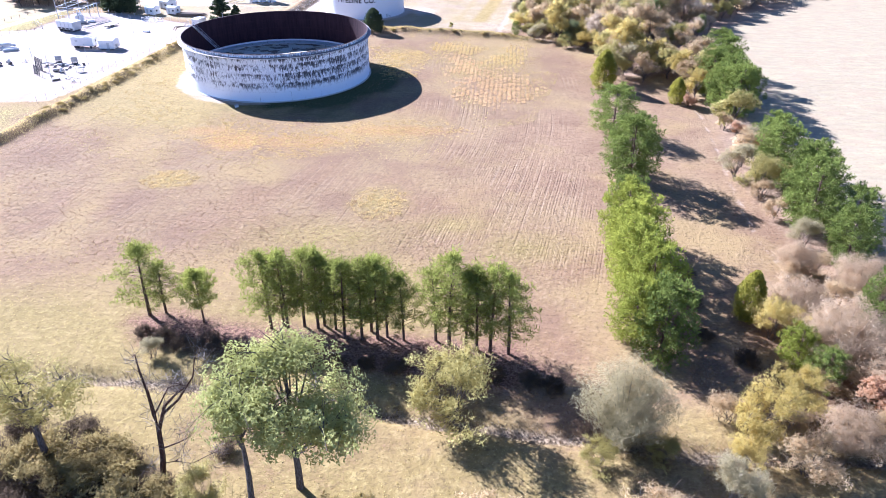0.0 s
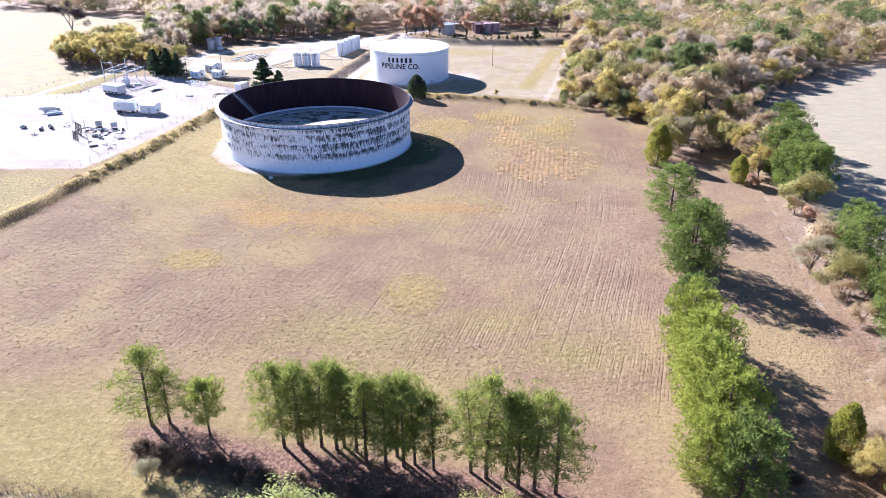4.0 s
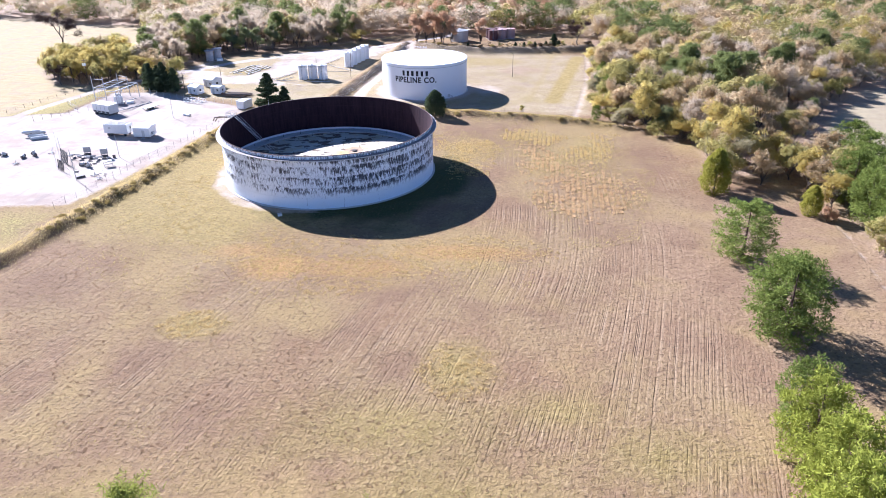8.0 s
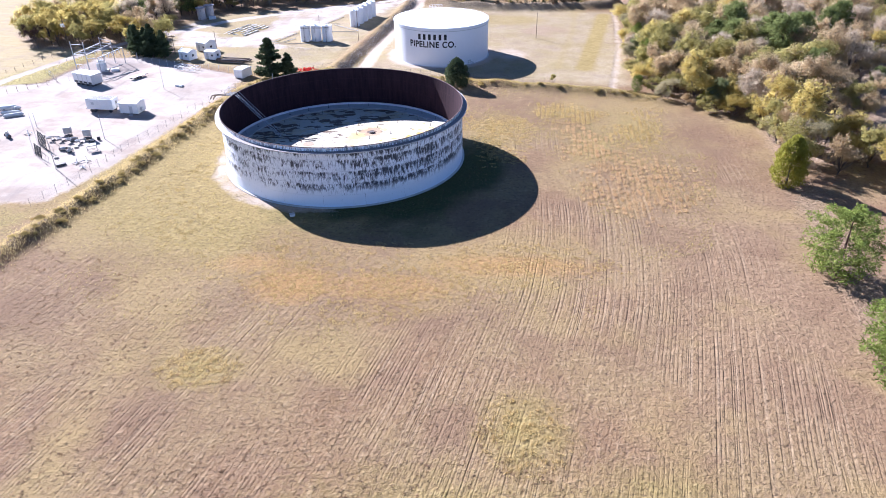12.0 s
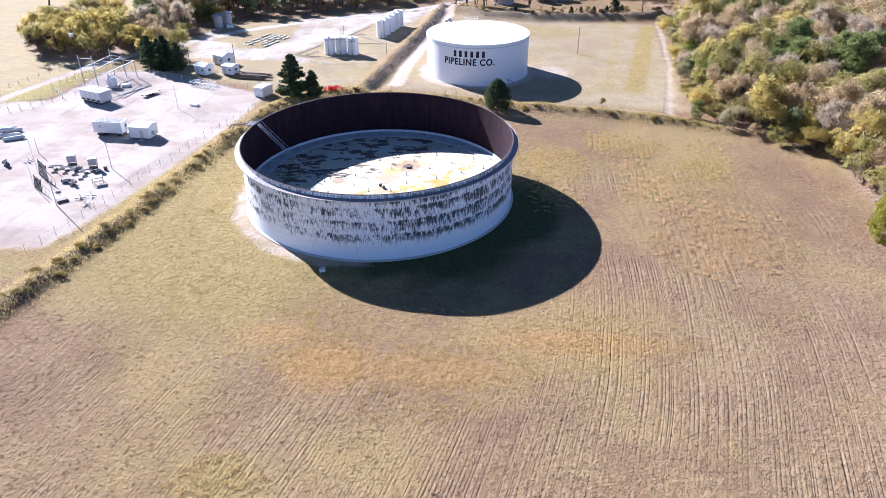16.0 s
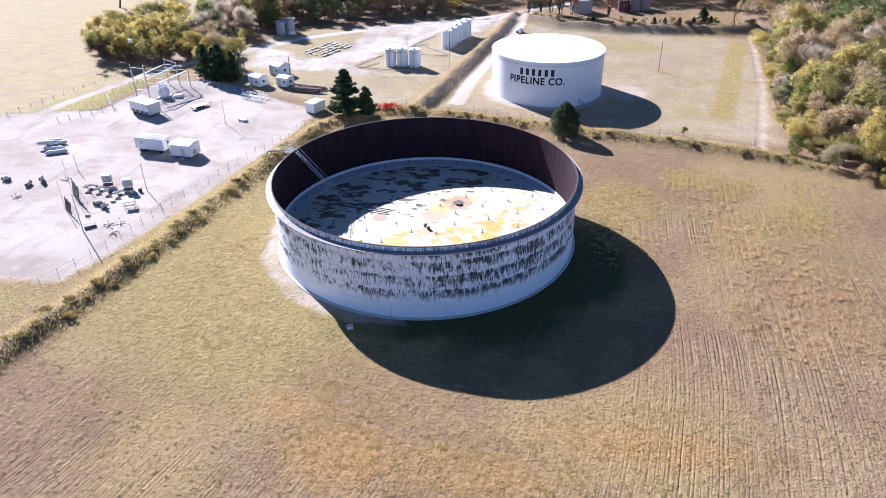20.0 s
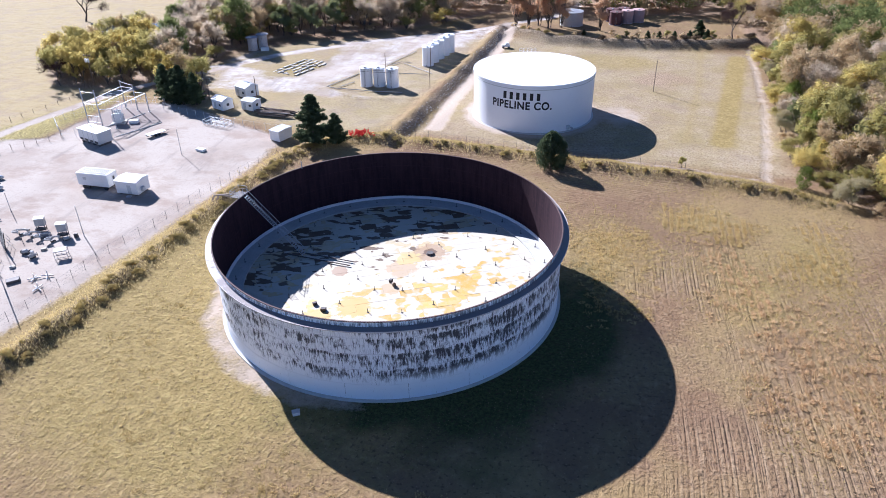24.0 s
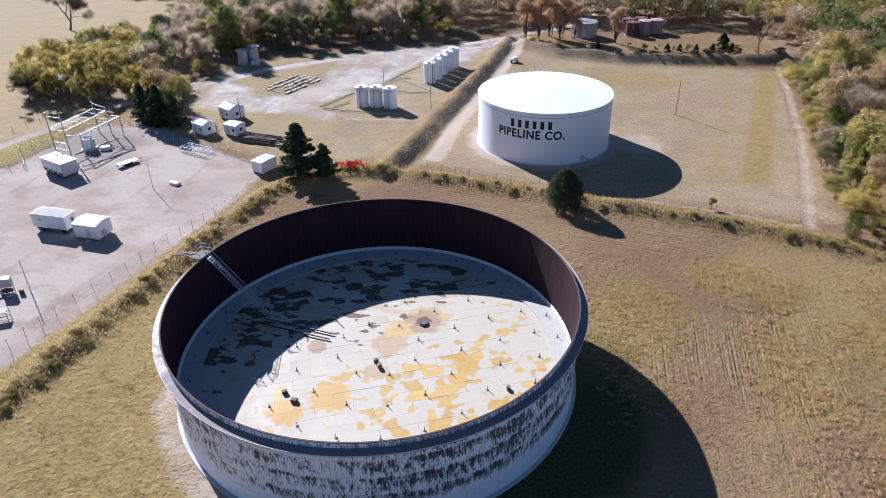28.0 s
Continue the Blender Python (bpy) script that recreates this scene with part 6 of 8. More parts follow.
# low growth along the wood's edge
for k, (x, y) in enumerate([(33, 350), (32.5, 342), (31.5, 334), (31, 326), (30, 318), (28.8, 309), (27.6, 301), (26.6, 293), (25.4, 285), (24.4, 277), (23.2, 269), (22.6, 261), (23.4, 253), (25.0, 246), (28, 240), (32, 235), (36, 230.5), (41, 226.5), (45, 221), (46, 213), (46, 206), (-136, 322), (-133, 343), (-122, 355), (-108, 362), (-94, 366), (-82, 370), (-70, 380)]):
    plant(("shrub_tan", "shrub_olive", "shrub_gold", "shrub_olive", "shrub_grey")[k % 5], x + (4 if x > 0 else -1), y, 3.5 + (k * 7 % 5) * 0.8, "low growth at the wood's edge", None, 1.5)


def build_far_woods():
    """The rest of the woods, one mesh for each species."""
    by = {}
    for key, x, y, h in far_list:
        by.setdefault(key, []).append((x, y, h))
    rng = np.random.default_rng(77)
    for key, spots in by.items():
        crown = SPECIES[key][0][1]
        co = np.empty(len(crown.vertices) * 3, np.float32)
        crown.vertices.foreach_get("co", co)
        q = co.reshape(-1, 4, 3)
        top = q[:, :, 2].max()
        out, tone = [], []
        for x, y, h in spots:
            d = math.hypot(x + 10, y - 100)
            take = 1200 if d < 290 else 700
            sel = q[rng.integers(0, len(q), take)]
            mid = sel.mean(1, keepdims=True)
            sel = mid + (sel - mid) * (1.35 if take == 1200 else 1.7)
            s = h / top
            a = rng.uniform(0, 6.28)
            c, n = math.cos(a), math.sin(a)
            r = np.empty_like(sel)
            r[..., 0] = (sel[..., 0] * c - sel[..., 1] * n) * s * 1.12 + x
            r[..., 1] = (sel[..., 0] * n + sel[..., 1] * c) * s * 1.12 + y
            r[..., 2] = sel[..., 2] * s
            out.append(r)
            tone.append(np.full(take, rng.uniform(), np.float32))
        ob = part("far_woods", quads_mesh("far_woods", np.concatenate(out), SPECIES[key][0][1].materials[0], np.concatenate(tone)), None)
        tagged(ob, "distant autumn woodland canopy, " + SPECIES[key][2].split(" ")[0].replace("-leaved", "") + " crowns", "woodland", kind="stuff")


build_far_woods()

# ---- the yard ----


def gable_shed(x, y, w, d, h, yaw, label, ridge=0.6, z0=0.25, door=True, wall=None, name="shed", solar=False):
    """A small hut on a skid, with gable roof, door and window."""
    t = thing(name, pose(x, y, lz(x, y), 0, 0, yaw), label, "shed")
    part("body", box_bm(w, d, h, 0.03, (0, 0, z0)), wall or M_BOXPAINT, t)
    v, e = [], 0.12
    for sx in (-1, 1):
        a = sx * (w / 2 + e)
        v += [(a, -d / 2 - e, z0 + h - 0.02), (a, d / 2 + e, z0 + h - 0.02), (a, d / 2 + e, z0 + h + 0.08), (a, 0, z0 + h + ridge + 0.08), (a, -d / 2 - e, z0 + h + 0.08)]
    f = [(0, 1, 2, 3, 4), (9, 8, 7, 6, 5), (0, 5, 6, 1), (1, 6, 7, 2), (2, 7, 8, 3), (3, 8, 9, 4), (4, 9, 5, 0)]
    roof = part("roof", mesh_of("roof", v, f, M_WHITEROOF), None, t, "white ribbed metal roof")
    n = int(w / 0.6)
    s = math.atan2(ridge, d / 2)
    for k in range(n + 1):
        for sy in (-1, 1):
            part("roof_rib", box_bm(0.07, math.hypot(d / 2 + e, ridge), 0.05, 0), M_WHITEROOF, roof, "", Matrix.Translation((-w / 2 + k * w / n, sy * (d / 4 + e / 2), z0 + h + ridge / 2 + 0.085)) @ pose(0, 0, 0, -sy * math.degrees(s)))
    for sx in (-1, 1):
        part("skid", box_bm(0.2, d * 0.95, z0 + 0.02, 0), M_DARKSTEEL, t, "", pose(sx * w * 0.35, 0, 0))
    if door:
        dr = part("door", box_bm(0.9, 0.05, 1.9, 0.02), M_GREYPAINT, t, "grey metal door", pose(-w * 0.2, -d / 2 - 0.03, z0 + 0.05))
        part("handle", box_bm(0.05, 0.06, 0.15, 0), M_DARK, dr, "", pose(0.35, -0.04, 0.95))
        part("window", box_bm(0.7, 0.05, 0.6, 0.01), M_DARK, t, "dark window", pose(w * 0.25, -d / 2 - 0.03, z0 + 1.1))
        part("window", box_bm(0.05, 0.8, 0.7, 0.01), M_DARK, t, "dark window", pose(w / 2 + 0.03, 0, z0 + 1.0))
    if solar:
        part("roof_panel", box_bm(1.5, 1.0, 0.06, 0.01), M_DARK, t, "dark panel on the roof", pose(0, -d * 0.2, z0 + h + ridge * 0.6 + 0.12, 18))
    return t


gable_shed(-112.4, 276.0, 4.6, 3.4, 2.5, -28, "small white hut with a gable roof and dark window", 0.7, solar=True)
gable_shed(-110.4, 287.2, 4.8, 4.4, 2.7, -30, "white hut with a gable roof and roof panel", 0.8, solar=True)
gable_shed(-104.4, 276.2, 4.0, 3.2, 2.4, -18, "squat white hut with a low roof", 0.3)
gable_shed(-88.7, 257.3, 3.0, 4.4, 2.4, -22, "white equipment cabin beside the cedars", 0.15, 0.2, False, name="equipment_cabin")


def office_trailer():
    t = thing("office_trailer", pose(-116.4, 226.5, lz(-116.4, 226.5), 0, 0, -4), "white box trailer on wheels with a grey louvred roof panel", "trailer")
    L, W, z0, z1 = 7.3, 3.0, 0.85, 3.55
    part("body", box_bm(L, W, z1 - z0, 0.05, (0, 0, z0)), M_BOXPAINT, t)
    roof = part("roof_panel", box_bm(L - 0.8, W - 0.5, 0.07, 0.01, (0, 0, z1)), M_ROOFGREY, t, "grey louvred roof panel")
    for k in range(16):
        part("slat", box_bm(0.08, W - 0.7, 0.05, 0), M_DARKSTEEL, roof, "", pose(-L / 2 + 0.65 + k * (L - 1.3) / 15, 0, z1 + 0.068))
    door = part("door", box_bm(0.05, 0.85, 1.9, 0.02), M_GREYPAINT, t, "grey end door", pose(L / 2 + 0.03, 0.3, z0 + 0.15))
    part("window", box_bm(0.03, 0.5, 0.7, 0.01), M_DARK, door, "dark door window", pose(0.03, 0, 1.0))
    part("window", box_bm(0.8, 0.04, 0.6, 0.01), M_GREYPAINT, t, "", pose(-1.8, -W / 2 - 0.02, z0 + 1.3))
    part("chassis", box_bm(L - 0.3, 1.2, 0.25, 0.02, (0, 0, z0 - 0.3)), M_DARKSTEEL, t)
    for sx in (-2.6, -1.7, 2.6):
        for sy in (-1, 1):
            b = bmesh.new()
            bmesh.ops.create_cone(b, cap_ends=True, segments=16, radius1=0.42, radius2=0.42, depth=0.28)
            part("wheel", b, M_DARK, t, "dark rubber tyre", pose(sx, sy * 1.15, 0.42, 90, 0, 0))
    part("step", box_bm(0.9, 0.9, 0.3, 0.02), M_STEEL, t, "", pose(L / 2 + 0.6, 0.3, 0))
    part("tow_bar", tube_bm([(-L / 2, 0, 0.6), (-L / 2 - 1.3, 0, 0.5)], [0.08, 0.06], 6), M_DARKSTEEL, t)


office_trailer()
cab = gable_shed(-108.0, 225.5, 5.0, 3.9, 2.6, -5, "off-white site cabin with a ribbed metal roof", 0.35, 0.35, False, name="site_cabin")
part("air_conditioner", box_bm(0.6, 0.8, 0.8, 0.04), M_GREYPAINT, cab, "grey wall-mounted air conditioner", pose(2.85, -0.6, 0.9))
part("door", box_bm(0.9, 0.05, 1.9, 0.02), M_GREYPAINT, cab, "", pose(0.6, -1.98, 0.4))
part("step", box_bm(0.9, 0.8, 0.25, 0.02), M_STEEL, cab, "", pose(0.6, -2.45, 0))


def slab_thing(name, x, y, w, d, h, yaw, mat, label, category):
    t = thing(name, pose(x, y, lz(x, y), 0, 0, yaw), label, category)
    part("body", box_bm(w, d, h, min(0.06, h / 4)), mat, t)
    return t


vb = thing("valve_box", pose(-52.7, 169.9, lz(-52.7, 169.9), 0, 0, 25), "small pale steel valve box in the grass", "box")
part("body", box_bm(0.9, 0.6, 0.5, 0.04), M_BOXPAINT, vb)
part("lid", box_bm(1.0, 0.7, 0.07, 0.02, (0, 0, 0.5)), M_STEEL, vb, "galvanised lid")
rod("valve_stem", (0.2, 0, 0.55), (0.2, 0, 0.95), 0.05, M_STEEL, vb, 6)
s = slab_thing("concrete_block", -104.5, 247.6, 2.3, 1.2, 0.55, -20, M_BOXPAINT, "pale concrete block lying on the gravel", "block")
part("lifting_eye", tube_bm([(-0.5, 0, 0.5), (-0.4, 0, 0.7), (-0.3, 0, 0.5)], [0.03] * 3, 5), M_STEEL, s)


def substation():
    """Switchgear house, steel bus frame, transformer and busbars."""
    g = thing("switchgear_house", pose(-131.9, 249.2, 0, 0, 0, -22), "pale grey steel switchgear house on dark feet", "equipment")
    part("body", box_bm(7.6, 3.6, 2.7, 0.05, (0, 0, 0.7)), M_GREYPAINT, g)
    part("roof", box_bm(7.9, 3.9, 0.14, 0.03, (0, 0, 3.4)), M_BOXPAINT, g, "pale flat roof")
    for k in range(4):
        part("foot", box_bm(0.5, 3.2, 0.7, 0.02), M_DARKSTEEL, g, "", pose(-3.1 + k * 2.05, 0, 0))
    for k in range(4):
        part("vent", box_bm(1.1, 0.05, 0.5, 0.01), M_DARK, g, "dark louvred vent", pose(-2.8 + k * 1.85, -1.83, 0.85))
        part("panel_door", box_bm(1.6, 0.04, 1.9, 0.01), M_BOXPAINT, g, "", pose(-2.8 + k * 1.85, -1.83, 1.42))
    for k in range(2):
        part("conduit", tube_bm([(-1.4 + k, 0.3, 3.5), (-1.3 + k, 0.2, 4.0), (-0.9 + k, -0.4, 4.1)], [0.08] * 3, 6), M_DARK, g)
    f = thing("bus_frame", pose(0, 0, 0), "tall galvanised steel substation frame of posts and beams", "frame")
    posts = [(-139.8, 258.2, 10.0), (-135.5, 257.4, 10.0), (-138.7, 272.6, 7.8), (-134.6, 271.5, 7.0), (-131.0, 271.0, 5.1), (-132.6, 258.4, 5.2)]
    for x, y, h in posts:
        p = part("post", box_bm(0.2, 0.2, h, 0.01, (x, y, 0)), M_STEEL, f)
        part("base_plate", box_bm(0.6, 0.6, 0.1, 0.01, (x, y, 0)), M_CONCRETE, p)

    def beam(p, q, za, zb, r=0.08, u=1.0):
        a, b = posts[p], posts[q]
        rod("beam", (a[0], a[1], za), (a[0] + (b[0] - a[0]) * u, a[1] + (b[1] - a[1]) * u, za + (zb - za) * u), r, M_STEEL, f, 4)

    for z in (9.2, 6.2, 3.2, 1.6):
        beam(0, 1, z, z)
    for z in (7.4, 6.0):
        beam(2, 3, z, min(z, 6.8))
    beam(3, 4, 5.0, 5.0)
    beam(0, 2, 6.2, 6.0, 0.1)
    beam(1, 3, 6.2, 6.0, 0.1)
    beam(5, 4, 5.1, 5.0, 0.16)
    beam(1, 5, 5.1, 5.1)
    for k in range(4):
        u = (k + 1) / 5
        a, b, c, d = (Vector(posts[q][:2]) for q in (0, 2, 1, 3))
        p, q = a.lerp(b, u), c.lerp(d, u)
        rod("rung", (p.x, p.y, 6.1), (q.x, q.y, 6.1), 0.05, M_STEEL, f, 4)
    for z in (6.2, 3.2):
        for u in (0.3, 0.7):
            x, y = -139.8 + 4.3 * u, 258.2 - 0.8 * u
            rod("switch_arm", (x, y, z), (x + 0.15, y - 0.2, z - 1.3), 0.05, M_GREYPAINT, f, 5)
    for k in range(6):
        x, y = -132.4 + k * 0.22, 260 + k * 1.8
        b = part("insulator", tube_bm([(x, y, 4.1), (x, y, 4.5), (x, y, 4.95)], [0.07, 0.13, 0.07], 8), M_BOXPAINT, f, "pale hanging insulator")
    w = thing("power_transformer", pose(-134.2, 262.2, 0, 0, 0, 15), "white power transformer with finned tanks on a plinth", "transformer")
    part("plinth", box_bm(3.4, 2.6, 0.3, 0.03), M_CONCRETE, w)
    part("body", box_bm(1.6, 1.6, 2.4, 0.05, (0, 0, 0.3)), M_BOXPAINT, w)
    for sx in (-1, 1):
        for k in range(5):
            part("fin", box_bm(0.5, 0.1, 1.9, 0.01), M_BOXPAINT, w, "", pose(sx * 1.07, -0.6 + k * 0.3, 0.5))
    for k in range(3):
        part("bushing", tube_bm([(-0.5 + k * 0.5, 0, 2.7), (-0.5 + k * 0.5, 0, 3.1), (-0.5 + k * 0.5, 0, 3.6)], [0.1, 0.14, 0.05], 8), M_GREYPAINT, w)
    part("conservator", tube_bm([(-0.9, 0.6, 3.0), (0.9, 0.6, 3.0)], [0.25, 0.25], 12), M_BOXPAINT, w)
    # low kerbs on the ground
    for x0, y0, x1, y1 in ((-135.7, 258.8, -131.4, 269.6), (-129.6, 252.6, -123.5, 263.9)):
        slab_thing("kerb", (x0 + x1) / 2, (y0 + y1) / 2, math.dist((x0, y0), (x1, y1)), 0.25, 0.2, math.degrees(math.atan2(y1 - y0, x1 - x0)), M_CONCRETE, "long low concrete kerb beside the bus frame", "kerb")
    slab_thing("cable_box", -130.5, 262.8, 2.2, 1.4, 0.8, 20, M_BOXPAINT, "low white cable box on the gravel", "box")
    slab_thing("cable_box", -137.0, 256.2, 1.8, 1.2, 0.6, 20, M_CONCRETE, "low pale cable box beside the frame", "box")


substation()


def flat_trailer():
    t = thing("flatbed_trailer", pose(-120.2, 255.4, 0, 0, 0, 60), "low flatbed trailer with pale deck and dark wheels", "trailer")
    part("deck", box_bm(4.6, 1.9, 0.14, 0.02, (0, 0, 0.65)), M_BOXPAINT, t)
    part("chassis", box_bm(4.8, 0.9, 0.2, 0.02, (0, 0, 0.44)), M_DARKSTEEL, t)
    for sx in (-0.5, 0.5):
        for sy in (-1, 1):
            b = bmesh.new()
            bmesh.ops.create_cone(b, cap_ends=True, segments=14, radius1=0.36, radius2=0.36, depth=0.24)
            part("wheel", b, M_DARK, t, "dark tyre", pose(sx, sy * 0.85, 0.36, 90))
    part("tow_bar", tube_bm([(2.3, 0, 0.55), (3.6, 0, 0.5)], [0.08, 0.05], 5), M_DARKSTEEL, t)


flat_trailer()


def pipe_cradle(x, y, w, d, yaw):
    t = thing("pipe_cradle", pose(x, y, lz(x, y), 0, 0, yaw), "low open steel pipe cradle painted off-white", "rack")
    for sy in (-d / 2, d / 2):
        for z in (0.35, 1.2):
            rod("rail", (-w / 2, sy, z), (w / 2, sy, z), 0.07, M_BOXPAINT, t, 4)
        for k in range(6):
            u = -w / 2 + k * w / 5
            rod("upright", (u, sy, 0), (u, sy, 1.35), 0.06, M_BOXPAINT, t, 4)
    for k in range(6):
        u = -w / 2 + k * w / 5
        for z in (0.35, 1.2):
            rod("cross_bar", (u, -d / 2, z), (u, d / 2, z), 0.05, M_BOXPAINT, t, 4)


pipe_cradle(-108.6, 264.6, 7.0, 2.6, -16)


def pipe_stack():
    t = thing("pipe_stack", pose(-96.8, 273.6, lz(-96.8, 273.6), 0, 0, -8), "stack of rusty brown pipes and beams on timbers", "pipes")
    rng = random.Random(3)
    for k in range(3):
        part("timber", box_bm(0.25, 4.2, 0.25, 0.02), M_TIMBER, t, "", pose(-3.5 + k * 3.4, 0, 0))
    for k in range(24):
        y, z = -2.1 + (k % 10) * 0.46, 0.42 + 0.30 * (k // 10)
        L = rng.uniform(6.5, 10.5)
        o = rng.uniform(-0.8, 0.8)
        s = rng.uniform(-0.9, 0.9)
        rod("pipe", (-L / 2 + o, y, z), (L / 2 + o, y + s, z), rng.uniform(0.12, 0.2), rng.choice((M_POLE, M_TIMBER, M_POLE, M_DARKSTEEL, M_TIMBER)), t, 8)


pipe_stack()


def small_tank(name, x, y, r, h, mat, label, group, dome=0.35):
    t = thing(name, pose(x, y, lz(x, y)), label, "tank", group)
    part("shell", can_mesh("shell", r, h, mat, 28, dome), None, t)
    part("base_ring", ring_mesh("base_ring", [(r - 0.05, -0.2), (r + 0.12, -0.2), (r + 0.12, 0.12), (r - 0.05, 0.12)], M_CONCRETE, 28), None, t)
    part("hatch", box_bm(0.6, 0.6, 0.3, 0.05), M_GREYPAINT, t, "", pose(0.0, -r * 0.55, h + dome * 0.35))
    part("outlet_pipe", tube_bm([(0, -r, 0.6), (0, -r - 0.5, 0.6), (0, -r - 0.5, -0.1)], [0.08] * 3, 6), M_DARKSTEEL, t)
    for s in (-0.2, 0.2):
        rod("ladder_rail", (s, -r - 0.12, 0.2), (s, -r - 0.12, h + 0.5), 0.03, M_STEEL, t, 4)
    return t


for x, y in ((-79.6, 300.7), (-75.8, 301.0), (-71.8, 300.3)):
    t = small_tank("upright_tank", x, y, 1.75, 5.4, M_WHITE, "white upright oil-field tank in a row of three", "three white tanks")
rod_thing = thing("catwalk", pose(0, 0, 0), "thin dark catwalk rail across three white tanks", "catwalk")
for a, b in (((-80.7, 298.8, 5.1), (-70.7, 298.4, 5.1)), ((-80.7, 298.8, 4.6), (-70.7, 298.4, 4.6))):
    rod("rail", a, b, 0.05, M_DARKSTEEL, rod_thing, 5)
for x, y in ((-79.6, 298.8), (-75.8, 298.7), (-71.8, 298.5)):
    rod("bracket", (x, y + 0.5, 4.6), (x, y - 0.1, 4.6), 0.05, M_DARKSTEEL, rod_thing, 5)
    rod("bracket", (x, y - 0.05, 0.0), (x, y - 0.05, 5.1), 0.04, M_DARKSTEEL, rod_thing, 5)
for k in range(5):
    small_tank("upright_tank", -66.0 + k * 1.0, 323.4 + k * 4.1, 1.75, 5.8, M_WHITE, "white upright oil-field tank in a line beside the dike", "line of white tanks")
for x, y, h in ((-128.9, 334.2, 4.2), (-126.6, 337.4, 4.6)):
    t = small_tank("old_tank", x, y, 1.6, h, M_OLDTANK, "old pale tank with a wide grey lid and rust streaks", "old tanks by the wood", 0.2)
    part("lid", ring_mesh("lid", [(0.02, h + 0.2), (2.1, h - 0.02), (2.15, h + 0.12), (0.02, h + 0.42)], M_ROOFGREY, 28), None, t, "wide overhanging grey lid")
    for q in range(6):
        rod("stay", (1.63 * math.cos(q), 1.63 * math.sin(q), h - 1.3), (2.05 * math.cos(q), 2.05 * math.sin(q), h), 0.04, M_DARKSTEEL, t, 4)
slab_thing("skip", -124.6, 334.0, 2.6, 1.6, 1.0, 20, M_BOXPAINT, "small pale skip beside the old tanks", "box")
small_tank("galvanised_tank", -22.6, 384.0, 4.2, 5.0, M_STEEL, "squat galvanised bolted tank behind the far bank", "", 0.8)
FARG = "far tank battery"
for x, y, m in ((-6.3, 386.5, M_DARKTANK), (-7.5, 392, M_DARKTANK), (-3.0, 394, M_DARKTANK), (-2.0, 389.5, M_PINKTANK), (2.2, 391.5, M_PINKTANK)):
    small_tank("battery_tank", x, y, 2.3, 4.6, m, "dark maroon tank with a faded roof" if m is M_DARKTANK else "faded pink tank in the far battery", FARG, 0.2)
# low pipes between the tanks
pl = thing("ground_pipes", pose(0, 0, 0), "pale pipes laid on the ground between the small tanks", "pipes")
for pts in ([(-91, 297, .25), (-85, 311, .25)], [(-90, 297.5, .25), (-89, 296.6, .25), (-75, 295, .25), (-68, 295, .25)], [(-79, 321, .25), (-73, 339, .25)], [(-74, 324, .25), (-63, 314, .25)], [(-73, 313, .25), (-64, 313, .25)], [(-84, 303, .2), (-87, 298, .2)], [(-78, 321, .3), (-75, 325, .3), (-72, 325, .3)]):
    part("pipe", tube_bm(pts, [0.11] * len(pts), 6), M_SCRAP, pl)
# broken foundation
rb = random.Random(12)
fd = thing("ruined_foundation", pose(-105.4, 315.8, 0, 0, 0, 0), "ruined concrete foundation of broken slabs with weeds", "ruin")
RA, RW = radians(70), radians(-20)                 # along and across the footprint
for r in range(5):
    v = (r - 2) * 2.15
    u = -8.2 + rb.uniform(0, 0.8)
    while u < 8.2:
        L = rb.uniform(1.0, 2.6)
        if rb.random() < 0.8:
            b = box_bm(L, rb.uniform(0.5, 0.9), rb.uniform(0.15, 0.35), 0.05)
            for vtx in b.verts:
                vtx.co += Vector((rb.uniform(-.1, .1), rb.uniform(-.1, .1), rb.uniform(-.06, .06)))
            m = u + L / 2
            part("slab", b, M_RUBBLE, fd, "", pose(m * math.cos(RA) + v * math.cos(RW), m * math.sin(RA) + v * math.sin(RW), 0, rb.uniform(-5, 5), rb.uniform(-5, 5), 70 + rb.uniform(-7, 7)))
        u += L + rb.uniform(0.05, 0.4)
for k in range(12):
    u, v = rb.uniform(-8, 8), rb.uniform(-3.5, 3.5)
    part("slab", box_bm(rb.uniform(1.0, 1.8), 0.4, rb.uniform(0.2, 0.45), 0.05), M_RUBBLE, fd, "", pose(u * math.cos(RA) + v * math.cos(RW), u * math.sin(RA) + v * math.sin(RW), 0, rb.uniform(-6, 6), rb.uniform(-6, 6), -20 + rb.uniform(-15, 15)))


